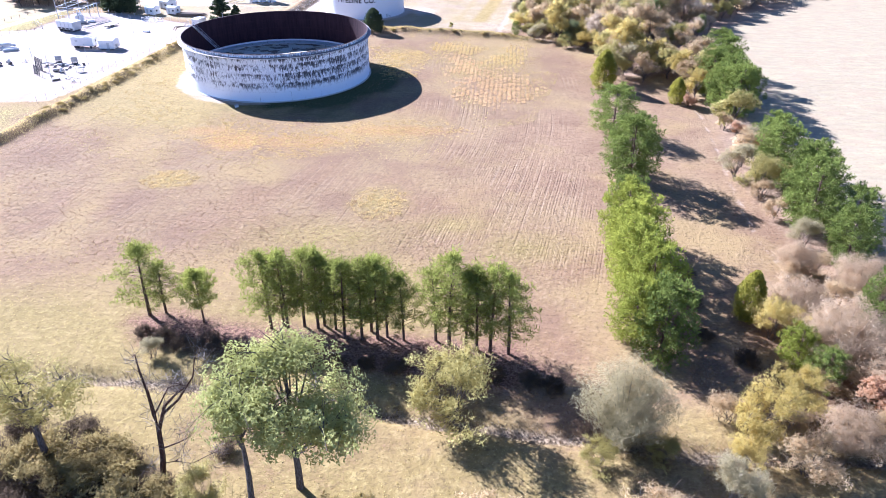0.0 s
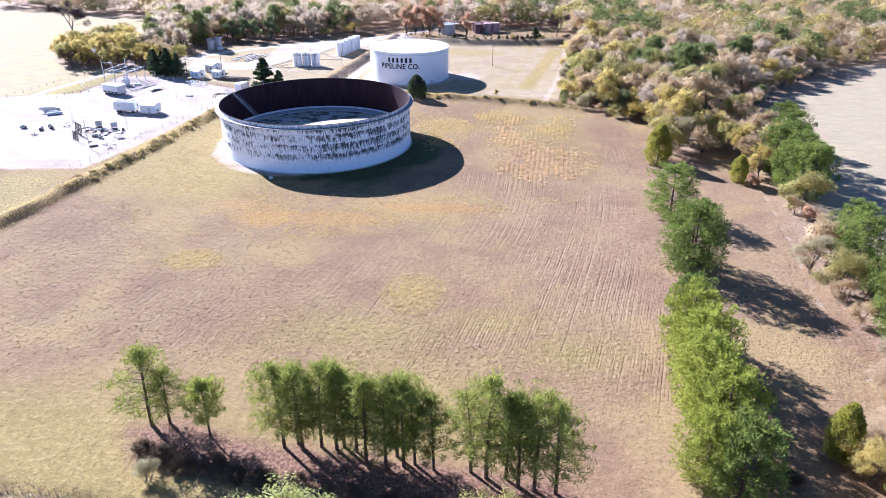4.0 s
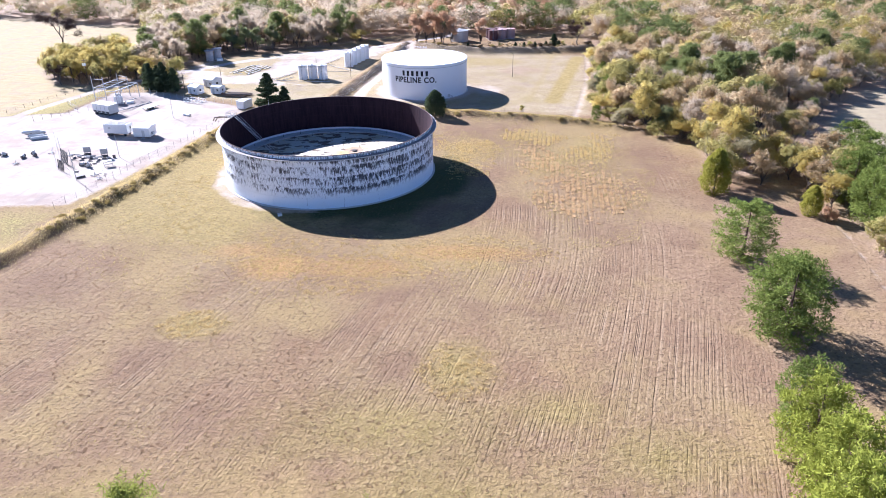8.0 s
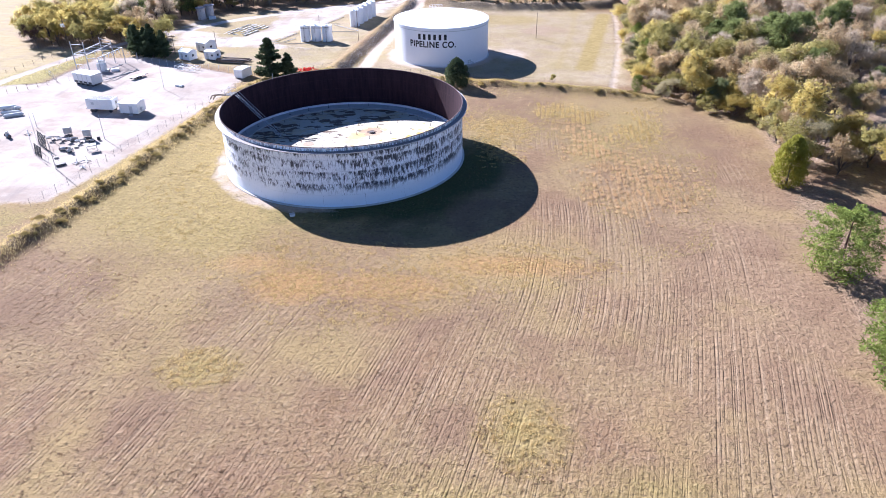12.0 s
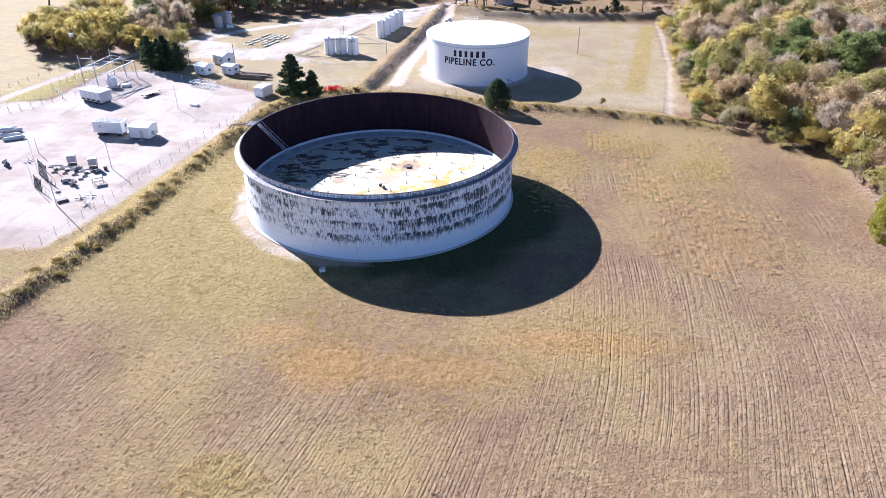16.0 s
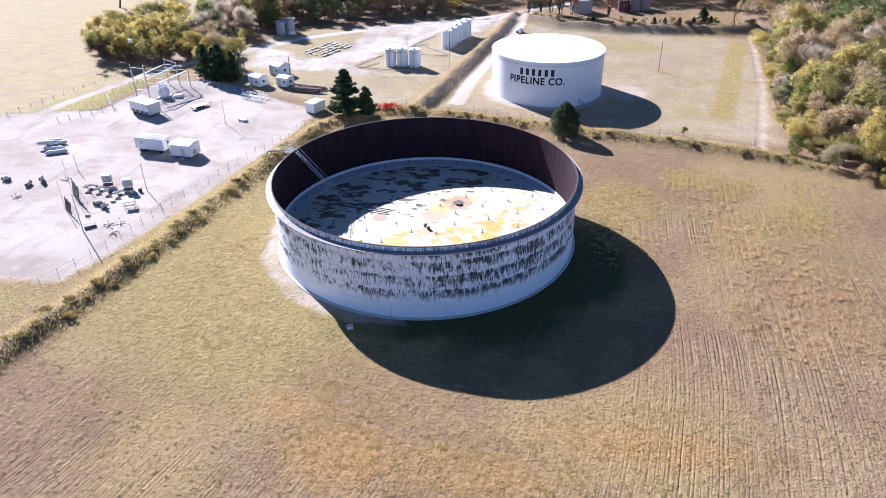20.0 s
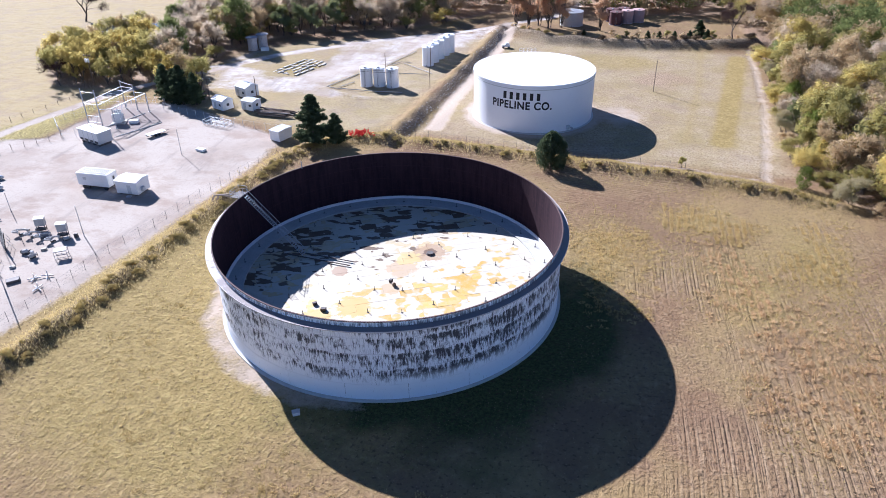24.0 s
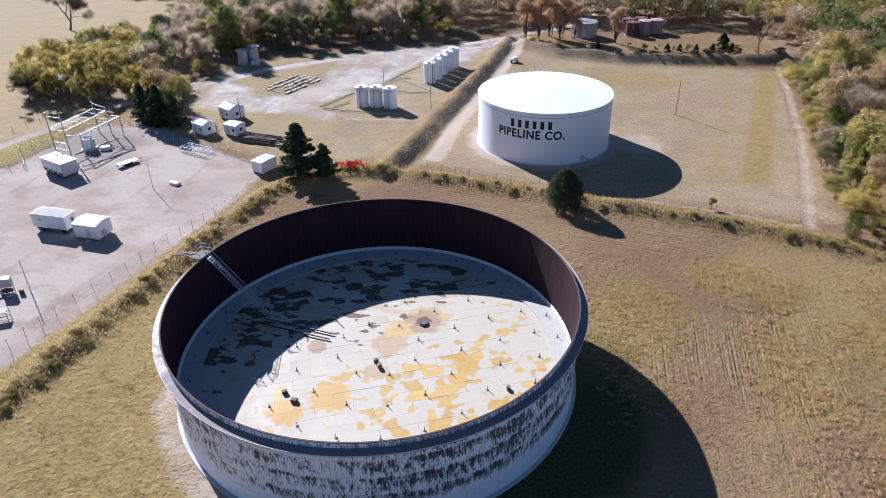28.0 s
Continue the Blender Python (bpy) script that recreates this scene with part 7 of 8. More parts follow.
def scrap_valve(x, y, s, yaw, seedv):
    """A discarded valve or pump: body, flanges and a bent stand."""
    r = random.Random(seedv)
    t = thing("scrap_valve", pose(x, y, lz(x, y), 0, 0, yaw) @ Matrix.Scale(s, 4), "discarded grey steel pump and valve body on gravel", "scrap", "scrap heap in the yard")
    part("body", tube_bm([(-0.9, 0, 0.5), (-0.4, 0, 0.6), (0.3, 0.1, 0.75), (0.9, 0.2, 0.6)], [0.3, 0.5, 0.45, 0.25], 9), M_SCRAP, t)
    for u in (-0.95, 0.95):
        part("flange", tube_bm([(u, 0.1 * (u > 0) * 2, 0.5 + 0.1 * (u > 0)), (u + 0.12, 0.1 * (u > 0) * 2, 0.5 + 0.1 * (u > 0))], [0.48, 0.48], 10), M_DARKSTEEL, t)
    part("stand", box_bm(1.3, 0.8, 0.25, 0.03), M_DARKSTEEL, t)
    if r.random() < 0.6:
        part("bonnet", box_bm(0.6, 0.7, r.uniform(0.6, 1.3), 0.08), M_GREYPAINT, t, "", pose(0.1, 0, 0.8, r.uniform(-20, 20), r.uniform(-20, 20), r.uniform(0, 90)))
    return t


def goose_neck(x, y, yaw, s):
    """A pale bent pipe with flanges, lying on its side."""
    t = thing("goose_neck_pipe", pose(x, y, lz(x, y), 0, 0, yaw) @ Matrix.Scale(s, 4), "pale bent goose-neck pipe lying on gravel", "pipe", "bent pipes in the yard")
    pts = [(1.3 * math.cos(a), 0.55 * math.sin(a), 0.35 + 0.55 * math.sin(a * 0.5)) for a in np.linspace(0.2, 4.4, 10)]
    part("bend", tube_bm(pts, [0.19] * 10, 8), M_SCRAP, t)
    for p, q in ((pts[0], pts[1]), (pts[-1], pts[-2])):
        u = (Vector(q) - Vector(p)).normalized() * 0.12
        part("flange", tube_bm([p, tuple(Vector(p) + u)], [0.36, 0.36], 10), M_GREYPAINT, t)
    part("stand", box_bm(0.9, 0.5, 0.22, 0.03), M_DARKSTEEL, t)


for k, (x, y) in enumerate(((-118.7, 205.9), (-116.1, 205.5), (-113.7, 205.1), (-111.2, 204.4))):
    goose_neck(x, y, 38 + 6 * k, 1.0 - 0.06 * (k % 2))


def meter_unit(x, y, yaw):
    """A white cabinet on dark legs over a pump body."""
    t = thing("meter_cabinet", pose(x, y, lz(x, y), 0, 0, yaw), "weathered grey metal cabinet on a dark pump stand", "cabinet", "cabinets in the yard")
    part("cabinet", box_bm(1.7, 1.0, 1.5, 0.05), M_SCRAP, t, "", pose(0, 0, 1.0))
    part("lid", box_bm(1.85, 1.15, 0.08, 0.02), M_GREYPAINT, t, "", pose(0, 0, 2.5, 6, 0, 0))
    for sx in (-0.7, 0.7):
        for sy in (-0.4, 0.4):
            rod("leg", (sx, sy, 0), (sx, sy, 1.0), 0.06, M_DARKSTEEL, t, 4)
    part("pump_body", tube_bm([(-0.9, -0.5, 0.45), (0, -0.5, 0.5), (0.9, -0.4, 0.45)], [0.28, 0.42, 0.24], 9), M_DARKSTEEL, t)


meter_unit(-116.0, 208.0, 20)
meter_unit(-110.6, 206.7, 20)
for k, (x, y, s_) in enumerate([(-113.0, 199.7, 0.8), (-110.9, 198.7, 0.75), (-132.5, 205.4, 0.85), (-130.5, 207.2, 0.9), (-139.0, 207.0, 0.8), (-109.0, 205.2, 0.6)]):
    scrap_valve(x, y, s_, k * 47, k)
for x, y in ((-110.8, 201.4), (-112.2, 195.3)):
    slab_thing("concrete_block", x, y, 0.9, 0.6, 0.35, 25, M_RUBBLE, "small grey concrete block on the gravel", "block")


def pallet_frame(x, y, yaw, label):
    t = thing("crate_frame", pose(x, y, lz(x, y), 0, 0, yaw), label, "crate")
    for sx in (-1, 1):
        for sy in (-0.8, 0.8):
            rod("upright", (sx, sy, 0), (sx, sy, 1.4), 0.06, M_SCRAP, t, 4)
    for z in (0.15, 0.75, 1.35):
        for sy in (-0.8, 0.8):
            rod("rail", (-1, sy, z), (1, sy, z), 0.05, M_SCRAP, t, 4)
    part("board", box_bm(2.0, 1.6, 0.08, 0.01), M_SCRAP, t, "", pose(0, 0, 1.36))


pallet_frame(-106.2, 199.9, 30, "open pale crate frame on the gravel")
slab_thing("steel_plate", -109.0, 191.4, 2.0, 1.3, 0.5, 40, M_DARKSTEEL, "dark bent steel plate at the foot of a pole", "plate")


def cross_frame(x, y, yaw):
    t = thing("pipe_cross", pose(x, y, lz(x, y), 0, 0, yaw), "small jumble of grey pipe fittings on gravel", "scrap", "scrap heap in the yard")
    part("pipe", tube_bm([(-1, 0, 0.2), (1, 0.2, 0.25)], [0.1, 0.1], 6), M_STEEL, t)
    part("pipe", tube_bm([(-0.2, -0.9, 0.2), (0.1, 0.9, 0.35)], [0.09, 0.09], 6), M_STEEL, t)
    part("riser", tube_bm([(0, 0, 0), (0.1, 0, 1.2)], [0.08, 0.06], 6), M_STEEL, t)


for x, y, a in ((-105.9, 192.4, 20), (-103.4, 190.0, 75), (-104.3, 193.6, 120), (-131.4, 200.2, 10), (-127, 209.5, 50)):
    cross_frame(x, y, a)


def sign_board(ax, ay, bx, by, h, mast):
    """The slatted dark back of an old board between two posts, with a thin white mast at one end."""
    L = math.hypot(bx - ax, by - ay)
    t = thing("sign_board", pose(ax, ay, lz(ax, ay), 0, 0, math.degrees(math.atan2(by - ay, bx - ax))), "old dark slatted board between posts on gravel", "board", "boards in the yard")
    n, back = 9, math.tan(radians(9))
    for k in range(n):
        z = 0.25 + k * h / n
        part("slat", box_bm(L, 0.05, 0.72 * h / n, 0), M_BLACK, t, "", pose(L / 2, z * back, z, -9))
    for u in (0.15, L / 2, L - 0.15):
        rod("post", (u, 0.09, 0), (u, 0.09 + (h + 0.3) * back, h + 0.3), 0.06, M_BLACK, t, 4)
        rod("brace", (u, 0.1 + h * 0.7 * back, h * 0.7), (u, 1.5, 0), 0.04, M_SCRAP, t, 4)
    rod("mast", (-0.1, 0, 0), (-0.1, 0, mast), 0.05, M_BOXPAINT, t, 6, "thin white mast")


sign_board(-118.15, 197.1, -115.3, 194.8, 2.5, 6.0)
sign_board(-120.8, 203.1, -117.0, 199.7, 3.2, 8.0)


def pole(x, y, h, label, lamp=False, mat=None, cross=False, r=0.12, name="utility_pole"):
    t = thing(name, pose(x, y, lz(x, y)), label, "pole")
    part("shaft", tube_bm([(0, 0, -0.3), (0, 0, h)], [r, r * 0.7], 8), mat or M_POLE, t)
    if lamp:
        part("arm", tube_bm([(0, 0, h - 0.15), (-0.8, -0.3, h + 0.1), (-1.3, -0.5, h)], [0.05] * 3, 5), mat or M_STEEL, t)
        part("lamp_head", box_bm(0.7, 0.35, 0.2, 0.04), M_DARK, t, "dark floodlight head", pose(-1.4, -0.55, h - 0.15, 0, 0, 20))
    if cross:
        part("cross_arm", box_bm(2.2, 0.12, 0.14, 0.01), M_POLE, t, "", pose(0, 0, h - 0.6))
        for s in (-0.95, 0, 0.95):
            part("insulator", tube_bm([(s, 0, h - 0.46), (s, 0, h - 0.2)], [0.05, 0.07], 6), M_BOXPAINT, t)
    return t


pole(-106.8, 207.0, 6.2, "slim pale yard pole with a junction box at its foot", False, M_STEEL, r=0.08)
slab_thing("junction_box", -107.9, 206.4, 0.7, 0.4, 0.8, 15, M_DARKSTEEL, "dark junction box beside a slim pole", "box")
pole(-117.2, 204.0, 1.7, "short dark pole among the bent pipes", False, M_DARKSTEEL, r=0.07)
pole(-127.6, 214.3, 3.8, "slim pale pole standing in the gravel yard", False, M_STEEL, r=0.07)
pole(-109.0, 189.4, 7.8, "tall thin pale pole standing in the gravel yard", False, M_STEEL, r=0.1)
pole(-107.8, 244.8, 6.2, "thin pale pole standing in the gravel yard", False, M_STEEL, r=0.07)
pole(-119.2, 282.0, 6.3, "brown timber pole beside a white hut", False, None, True)
pole(-103.5, 278.4, 8.4, "brown timber pole beside white huts", False, None, False)
pole(-78.5, 318.5, 5.0, "short brown pole beside a pipe", False, None, False, 0.08)
pole(-61.0, 300.5, 6.0, "brown pole beside three white tanks", False, None, False, 0.1)
pole(-64.8, 321.5, 6.5, "brown pole beside a line of white tanks", False, None, False, 0.1)
pole(1.0, 305.2, 8.6, "thin pale pole standing alone in the grass", False, M_TIMBER, False, 0.12)
tp = pole(-160.3, 291.0, 9.2, "timber power pole with white transformer cans", False, None, True, 0.15)
for s in (-0.45, 0.35):
    part("transformer_can", can_mesh("transformer_can", 0.3, 1.0, M_BOXPAINT, 12, 0.1), None, tp, "white transformer can", pose(s, -0.35, 6.8))
ct = thing("service_cart", pose(-43.9, 347.3, lz(-43.9, 347.3), 0, 0, 10), "small white service cart with dark wheels", "cart")
part("body", box_bm(2.6, 1.5, 0.7, 0.08, (0, 0, 0.5)), M_BOXPAINT, ct)
part("hood", box_bm(1.2, 1.2, 0.5, 0.08, (0.4, 0, 1.2)), M_BOXPAINT, ct)
for sx in (-0.9, 0.9):
    for sy in (-0.75, 0.75):
        b = bmesh.new()
        bmesh.ops.create_cone(b, cap_ends=True, segments=12, radius1=0.35, radius2=0.35, depth=0.25)
        part("wheel", b, M_DARK, ct, "dark tyre", pose(sx, sy, 0.35, 90))
# stack of floats at the yard's edge
for k, (x, y, z, a) in enumerate([(-147.5, 230.6, 0, 20), (-145.6, 229.4, 0, 25), (-144.0, 226.6, 0, 15), (-142.0, 224.6, 0, 30), (-146.0, 227.4, 0.9, 22)]):
    t = thing("steel_float", pose(x + 4.2, y - 3.2, z, 0, 0, a), "grey torpedo-shaped steel float in a loose stack", "float", "floats at the yard edge")
    part("hull", tube_bm([(-2.4, 0, 0.5), (-1.9, 0, 0.5), (1.9, 0, 0.5), (2.4, 0, 0.5)], [0.15, 0.48, 0.48, 0.15], 12), M_GREYPAINT, t)
    part("saddle", box_bm(0.3, 0.9, 0.2, 0.02), M_DARKSTEEL, t)

# pond in the far field, behind trees
b = bmesh.new()
bmesh.ops.create_circle(b, cap_ends=True, segments=40, radius=1)
for v in b.verts:
    v.co = Vector((v.co.x * 9 * (1 + 0.1 * math.sin(5 * math.atan2(v.co.y, v.co.x))), v.co.y * 12, 0.02))
po = part("pond", b, M_WATER, None, "", pose(-188, 357, 0.25, 0, 0, -20))
tagged(po, "still grey pond water in the far field", "pond", kind="structure")


# ---- fences ----
def along(pts, gap):
    out = []
    for (ax, ay), (bx, by) in zip(pts, pts[1:]):
        L = math.hypot(bx - ax, by - ay)
        k = max(1, round(L / gap))
        out += [(ax + (bx - ax) * i / k, ay + (by - ay) * i / k) for i in range(k)]
    return out + [pts[-1]]


def fence(pts, gap, h, label, mat, wires=(0.2, 0.95, 1.75), mesh=True, r=0.04, name="chain_link_fence"):
    f = thing(name, pose(0, 0, 0), label, "fence")
    spots = along(pts, gap)
    post = bpy.data.meshes.new("post")
    pb = tube_bm([(0, 0, -0.3), (0, 0, h)], [r, r], 5)
    pb.to_mesh(post)
    pb.free()
    post.materials.append(mat)
    rng = random.Random(len(spots))
    for x, y in spots:
        part("post", post, None, f, "", pose(x, y, lz(x, y), rng.uniform(-3, 3), rng.uniform(-3, 3), 0))
    bm = bmesh.new()
    for (ax, ay), (bx, by) in zip(spots, spots[1:]):
        za, zb = lz(ax, ay), lz(bx, by)
        for z in wires:
            tube_bm([(ax, ay, za + z), (bx, by, zb + z)], [0.009, 0.009], 3, bm)
        if mesh:
            L = math.hypot(bx - ax, by - ay)
            n = int(L / 0.6)
            for k in range(n):
                u, v = k / n, min(1, (k + 2.4) / n)
                for p, q in ((0.1, h - 0.1), (h - 0.1, 0.1)):
                    tube_bm([(ax + (bx - ax) * u, ay + (by - ay) * u, za + (zb - za) * u + p), (ax + (bx - ax) * v, ay + (by - ay) * v, za + (zb - za) * v + q)], [0.004, 0.004], 3, bm)
    part("wire", bm, mat, f, "thin grey fence wire")


fence([(-104.5, 172), (-100.5, 188), (-98.6, 202), (-95.8, 212), (-93.2, 225), (-89, 239), (-84.5, 254.5), (-74, 261.2), (-57, 261.8), (-47.5, 260), (-30, 257.2), (-12, 254.2), (3, 251)], 3.0, 1.9, "sagging chain-link fence along the bank", M_DARKSTEEL, r=0.035)
fence([(-128, 273), (-113.6, 267.6), (-101.4, 264.0), (-88.4, 261)], 3.0, 1.9, "chain-link fence behind the gravel yard", M_GREYPAINT, (1.75,), False)
fence([(-136, 252.5), (-142.5, 251), (-150.5, 259.5), (-146.5, 277), (-130, 277.5), (-128, 273)], 2.8, 2.1, "chain-link fence round the substation", M_STEEL)
fence([(-170, 232), (-164, 256), (-161.6, 266), (-157, 280)], 3.4, 1.2, "old field fence of thin dark posts", M_POLE, (0.4, 0.8, 1.1), False, 0.06, "wire_fence")
fence([(-151, 240), (-142.3, 250.4)], 3.0, 1.5, "short pale rail fence at the yard edge", M_TIMBER, (0.5, 1.0, 1.4), False, 0.06, "rail_fence")


# ---- grass, weeds and stones ----
def tufts(name, X, Y, height, width, mat, label, seed, lean=0.5):
    rng = np.random.default_rng(seed)
    n = len(X)
    base = np.stack([X, Y, land(X, Y) - 0.03], -1)
    d = np.stack([rng.normal(0, lean, n), rng.normal(0, lean, n), np.ones(n)], -1)
    d /= np.linalg.norm(d, axis=1)[:, None]
    a = rng.uniform(0, 2 * np.pi, n)
    s = np.stack([np.cos(a), np.sin(a), np.zeros(n)], -1)
    H = (height * rng.uniform(0.5, 1.4, n))[:, None]
    W = (width * rng.uniform(0.5, 1.4, n))[:, None]
    q = np.stack([base - s * W * 0.35, base + s * W * 0.35, base + d * H + s * W * 0.55, base + d * H - s * W * 0.55], 1)
    ob = part(name, quads_mesh(name, q, mat, rng.uniform(0, 1, n)), None)
    return tagged(ob, label, "grass", kind="stuff")


def spread(n, poly, seed, keep=None):
    rng = np.random.default_rng(seed)
    xs, ys = [p[0] for p in poly], [p[1] for p in poly]
    x, y = rng.uniform(min(xs), max(xs), n), rng.uniform(min(ys), max(ys), n)
    ok = inside(x, y, poly) > 0
    ok &= np.hypot(x - TX, y - TY) > 27.5 + 2.5 * rng.uniform(0, 1, n)
    x, y = x[ok], y[ok]
    if keep is not None:
        k = keep(x, y, rng)
        x, y = x[k], y[k]
    return x, y


FIELD = [(-96, 66), (-95, 130), (-88, 180), (-83, 240), (-60, 255), (-15, 247), (18, 240), (30, 232), (42, 200), (40, 150), (33, 110), (27, 80), (22, 66)]


def vnoise(x, y, s):
    """Smooth noise at spots of the plan."""
    return np.array([noise.noise((a * s, b * s, 3.7)) for a, b in zip(x, y)])


def patchy(x, y, rng):
    return (vnoise(x, y, 0.07) * 2.0 + vnoise(x, y, 0.3) * 1.2 + rng.normal(0, 0.6, len(x))) > 0.25


x, y = spread(60000, FIELD, 21)
turn = np.clip((y - 140) / 35, 0, 1)
row = x - 0.262 * np.minimum(y, 140) - 0.03 * np.maximum(y - 175, 0) - turn * (9.17 - 4.06 * turn)
x = x + (np.round(row / 0.85) * 0.85 - row) * 0.55
tufts("stubble", x, y, 0.12, 0.07, L_DRY, "short dry mown stubble in rows over the field", 22)
x, y = spread(34000, [(-92, 150), (-86, 200), (-80, 245), (-50, 255), (-50, 232), (-75, 215), (-75, 185), (-60, 165), (-30, 152), (-10, 155), (5, 160), (0, 140), (-40, 132), (-70, 135)], 23, patchy)
tufts("tall_grass", x, y, 0.2, 0.12, L_GRASS, "tufts of taller yellow grass round the tank", 24)
x, y = spread(40000, [(-30, 225), (-15, 247), (18, 240), (30, 232), (34, 200), (22, 160), (8, 155), (2, 180), (-8, 215)], 25, patchy)
tufts("tall_grass", x, y, 0.24, 0.12, L_GRASS, "tufts of taller tan grass in the field", 26)
x, y = spread(18000, [(-75, 34), (60, 34), (60, 62), (28, 74), (-45, 84), (-75, 84)], 27)
tufts("rough_grass", x, y, 0.15, 0.07, L_GRASS, "rough yellow-green grass by the ditch", 28)
x, y = spread(22000, [(-90, 60), (-45, 84), (20, 78), (26, 92), (-20, 108), (-90, 100)], 29, patchy)
tufts("rough_grass", x, y, 0.16, 0.07, L_GRASS, "pale grass along the pines", 30)

def clumps(name, X, Y, height, radius, blades, mat, label, seed):
    """Tussocks: a spray of blades round each spot."""
    rng = np.random.default_rng(seed)
    n = len(X)
    size = np.repeat(rng.uniform(0.5, 1.3, n), blades)
    a, r = rng.uniform(0, 2 * np.pi, n * blades), radius * size * np.sqrt(rng.uniform(0, 1, n * blades))
    x, y = np.repeat(X, blades) + r * np.cos(a), np.repeat(Y, blades) + r * np.sin(a)
    base = np.stack([x, y, land(x, y) - 0.03], -1)
    d = np.stack([np.cos(a) * 0.7 + rng.normal(0, 0.4, n * blades), np.sin(a) * 0.7 + rng.normal(0, 0.4, n * blades), np.ones(n * blades)], -1)
    b = rng.uniform(0, 2 * np.pi, n * blades)
    s = np.stack([np.cos(b), np.sin(b), np.zeros(n * blades)], -1) * (0.03 * size)[:, None]
    top = base + d * (height * size * rng.uniform(0.6, 1.2, n * blades))[:, None]
    q = np.stack([base - s, base + s, top + s, top - s], 1)
    ob = part(name, quads_mesh(name, q, mat, np.repeat(rng.uniform(0, 1, n), blades)), None)
    return tagged(ob, label, "grass", kind="stuff")


def ragged(poly):
    """Keeps fewer and fewer spots towards a patch's edge."""
    return lambda x, y, rng: inside(x, y, poly) * 0.22 + vnoise(x, y, 0.11) * 2.2 + vnoise(x, y, 0.4) * 1.2 + rng.normal(0, 1.0, len(x)) > 1.1


for n, poly, hh, mat, label, seed in (
        (3600, [(-1, 222), (7, 221), (15, 211), (26, 196), (30, 184), (14, 166), (2, 176), (0, 198), (-1, 211)], 0.30, L_CLUMP, "tan tussocks of tall dry grass in rows in the field", 61),
        (2300, [(-6, 236), (7, 236), (15, 227), (9, 220.5), (0, 221), (-4, 226)], 0.26, L_CLUMPGOLD, "yellow tussocks of tall grass in the field", 63),
        (3600, [(-27, 232), (-17, 226), (-7, 225), (-4, 215), (-8, 196), (-18, 192), (-22, 205)], 0.20, L_CLUMPGOLD, "golden tussocks of grass beside the tank", 65),
        (1900, [(11, 219), (22, 233), (30, 231), (22, 205), (12, 205)], 0.24, L_CLUMPGOLD, "yellow tussocks towards the wood's edge", 66),
        (5200, [(-66, 152), (-50, 160), (-20, 161), (-1, 162), (8, 152), (-10, 145), (-30, 137), (-48, 136)], 0.16, L_CLUMPGOLD, "golden tussocks in an arc before the tank", 67),
        (5200, [(-99, 95), (10, 92), (-20, 122), (-50, 142), (-95, 158)], 0.1, L_DRY, "small dry tufts scattered over the mown field", 69),
        (6500, [(-90, 160), (-84, 205), (-79, 240), (-68, 250), (-72, 220), (-76, 190), (-66, 172), (-52, 164), (-40, 158), (-66, 150)], 0.16, L_GRASSGREEN, "low yellow-green tussocks between bank and tank", 75)):
    x, y = spread(n, poly, seed, None if seed == 69 else ragged(poly))
    if seed in (61, 63, 66):                                   # in rows across the field
        x = x + (np.round((x - 0.09 * y) / 1.25) * 1.25 - (x - 0.09 * y)) * 0.8
    clumps("tussock", x, y, hh, 0.13 if seed == 69 else 0.3, 18, mat, label, seed + 1)
for cx, cy, rx, ry, k in ((-55, 126.5, 5.5, 4.0, 0), (-12, 116.5, 5.4, 6.5, 1)):
    r = np.random.default_rng(71 + k)
    a, u = r.uniform(0, 2 * np.pi, 260), r.uniform(0, 1.15, 260) ** 0.6
    clumps("tussock", cx + rx * u * np.cos(a), cy + ry * u * np.sin(a), 0.2, 0.24, 12, L_CLUMPGOLD, "tufts in a yellow round patch of the field", 73 + k)


def near_line(pts, n, width, seed, shift=0.0):
    rng = np.random.default_rng(seed)
    seg = [math.dist(a, b) for a, b in zip(pts, pts[1:])]
    u = rng.uniform(0, sum(seg), n)
    X, Y = np.zeros(n), np.zeros(n)
    o = 0
    for (a, b), L in zip(zip(pts, pts[1:]), seg):
        k = (u >= o) & (u <= o + L)
        t = (u[k] - o) / L
        off = rng.normal(0, width, k.sum()) + shift
        X[k] = a[0] + (b[0] - a[0]) * t + off * (b[1] - a[1]) / L
        Y[k] = a[1] + (b[1] - a[1]) * t - off * (b[0] - a[0]) / L
        o += L
    return X, Y


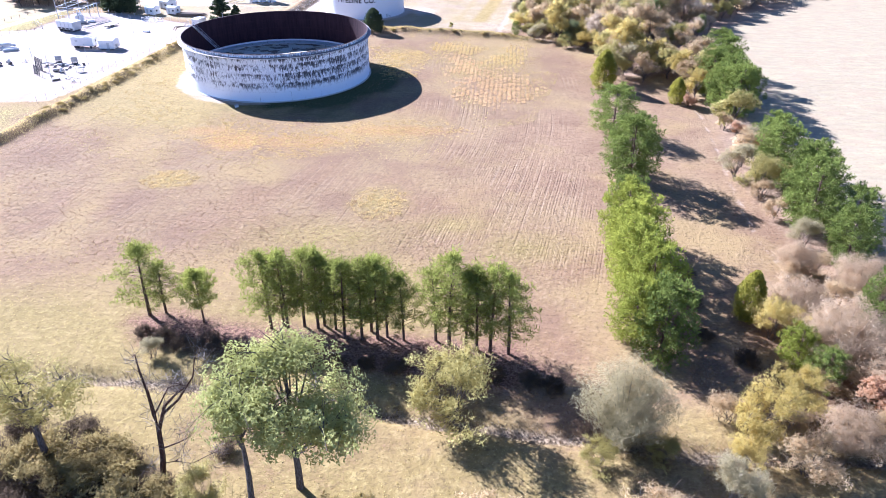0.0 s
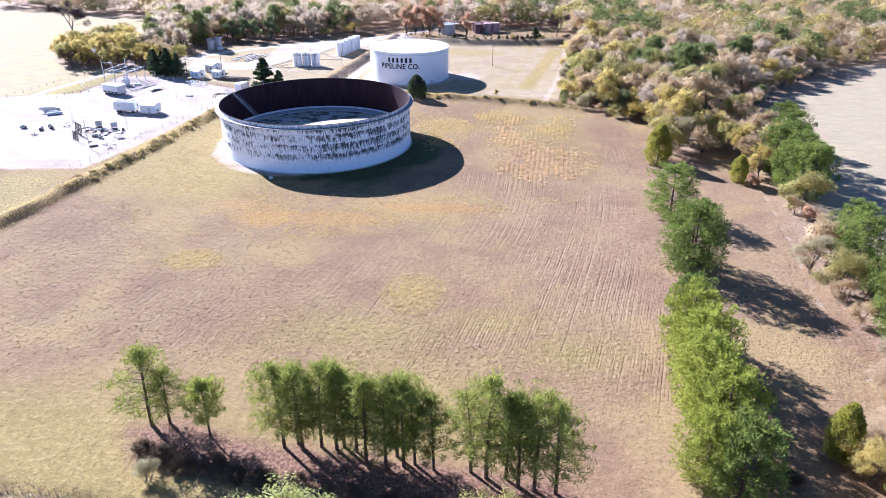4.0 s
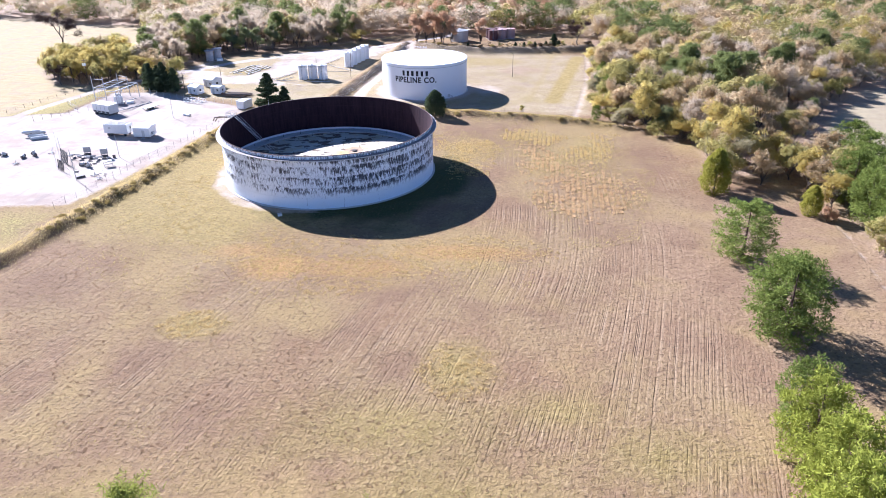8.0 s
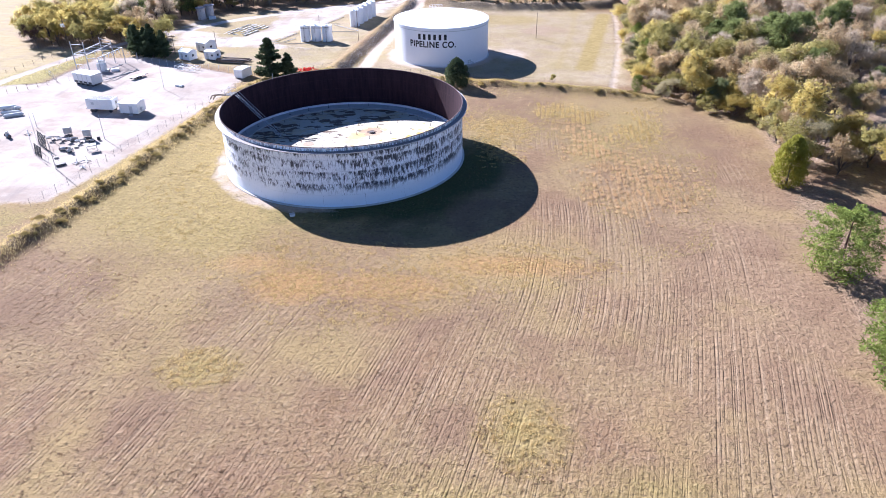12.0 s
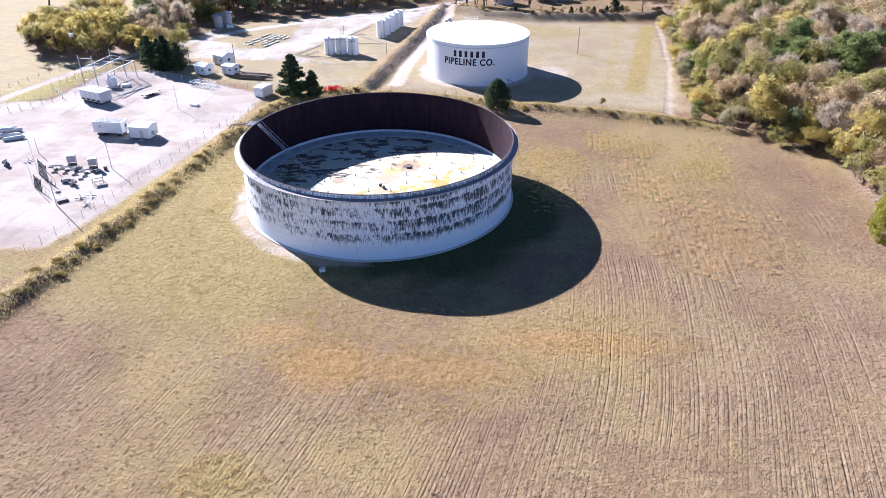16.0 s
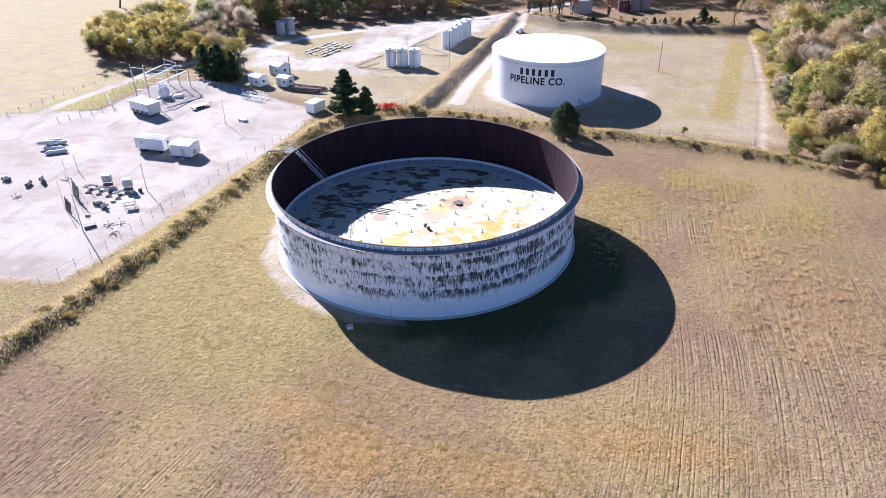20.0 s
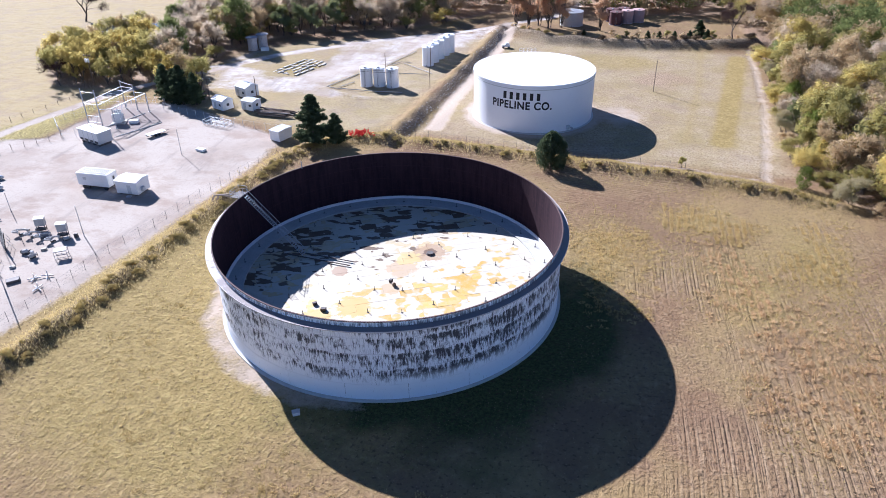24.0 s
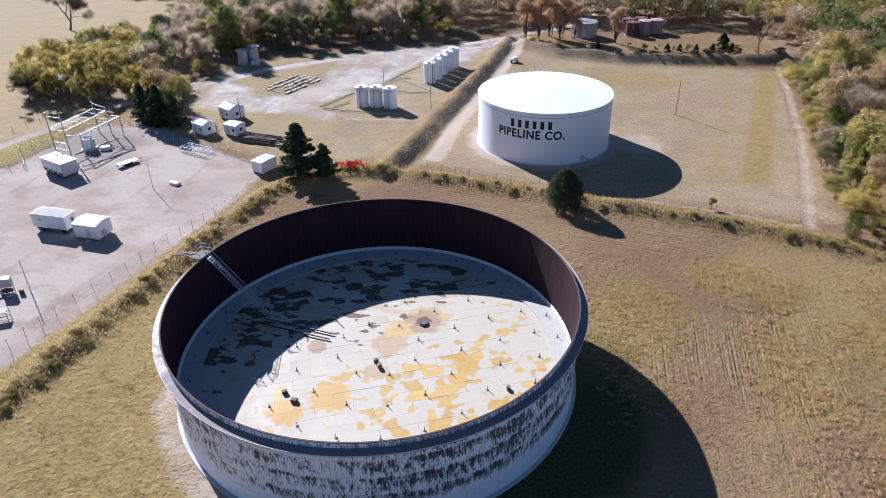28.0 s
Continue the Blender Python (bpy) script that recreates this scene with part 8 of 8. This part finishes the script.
X, Y = near_line(BANK_A, 34000, 2.0, 33)
tufts("bank_grass", X, Y, 0.36, 0.07, L_GRASSGREEN, "tall yellow grass on the low bank", 34, 0.35)
X, Y = near_line(BANK_A, 2600, 1.2, 35, 1.2)
tufts("bank_weeds", X, Y, 0.34, 0.07, L_WEED, "dark dead weed stems on the low bank", 36, 0.3)
X, Y = near_line(BANK_A[:5], 5200, 1.0, 37, 1.7)
tufts("bank_weeds", X, Y, 0.26, 0.07, L_BRAMBLE, "dark dead weed stems at the bank's foot", 38, 0.3)
X, Y = near_line(BANK_A[8:], 5000, 1.3, 91, -0.9)
tufts("bank_weeds", X, Y, 0.45, 0.08, L_BRUSH, "brown weeds along the fence on the bank", 92, 0.3)
X, Y = near_line(DITCH, 6000, 0.7, 39)
tufts("ditch_weeds", X, Y, 0.32, 0.09, L_WEED, "dark weeds along the ditch", 40, 0.3)
X, Y = near_line(BANK_C, 1600, 2.2, 41)
tufts("bank_weeds", X, Y, 0.35, 0.1, L_WEED, "dark weeds on the far bank", 42, 0.3)
X, Y = near_line([(34, 66), (34.5, 100), (40, 128), (42.5, 155), (47, 190)], 5000, 2.0, 43)
tufts("pine_litter", X, Y, 0.2, 0.15, L_WEED, "brown litter and low growth under the pines", 44)


def stones(name, X, Y, size, mat, label, seed):
    rng = np.random.default_rng(seed)
    cube = np.array([(-1, -1, -1), (1, -1, -1), (1, 1, -1), (-1, 1, -1), (-1, -1, 1), (1, -1, 1), (1, 1, 1), (-1, 1, 1)]) * 0.5
    fc = np.array([(0, 3, 2, 1), (4, 5, 6, 7), (0, 1, 5, 4), (1, 2, 6, 5), (2, 3, 7, 6), (3, 0, 4, 7)])
    V, F = [], []
    Zs = land(X, Y)
    for i, (a, b, c) in enumerate(zip(X, Y, Zs)):
        s = size * rng.uniform(0.4, 1.5)
        m = np.array(Euler(rng.uniform(0, 6, 3)).to_matrix())
        v = (cube * (1, rng.uniform(.5, 1), rng.uniform(.4, .8)) + rng.normal(0, .09, (8, 3))) * s @ m + (a, b, c + 0.05)
        V.append(v)
        F.append(fc + 8 * i)
    ob = part(name, mesh_of(name, np.concatenate(V), [tuple(int(q) for q in f) for f in np.concatenate(F)], mat), None)
    tagged(ob, label, "stones", kind="stuff")


X, Y = near_line(BANK_B, 600, 0.7, 51, 2.4)
stones("rubble_bank", X, Y, 0.26, M_TIMBER, "brown broken rubble down one side of the bank", 52)
X, Y = near_line(BANK_B, 350, 0.9, 53, 2.4)
stones("rubble_bank", X, Y, 0.26, M_RUBBLE, "pale broken rubble on the bank", 54)
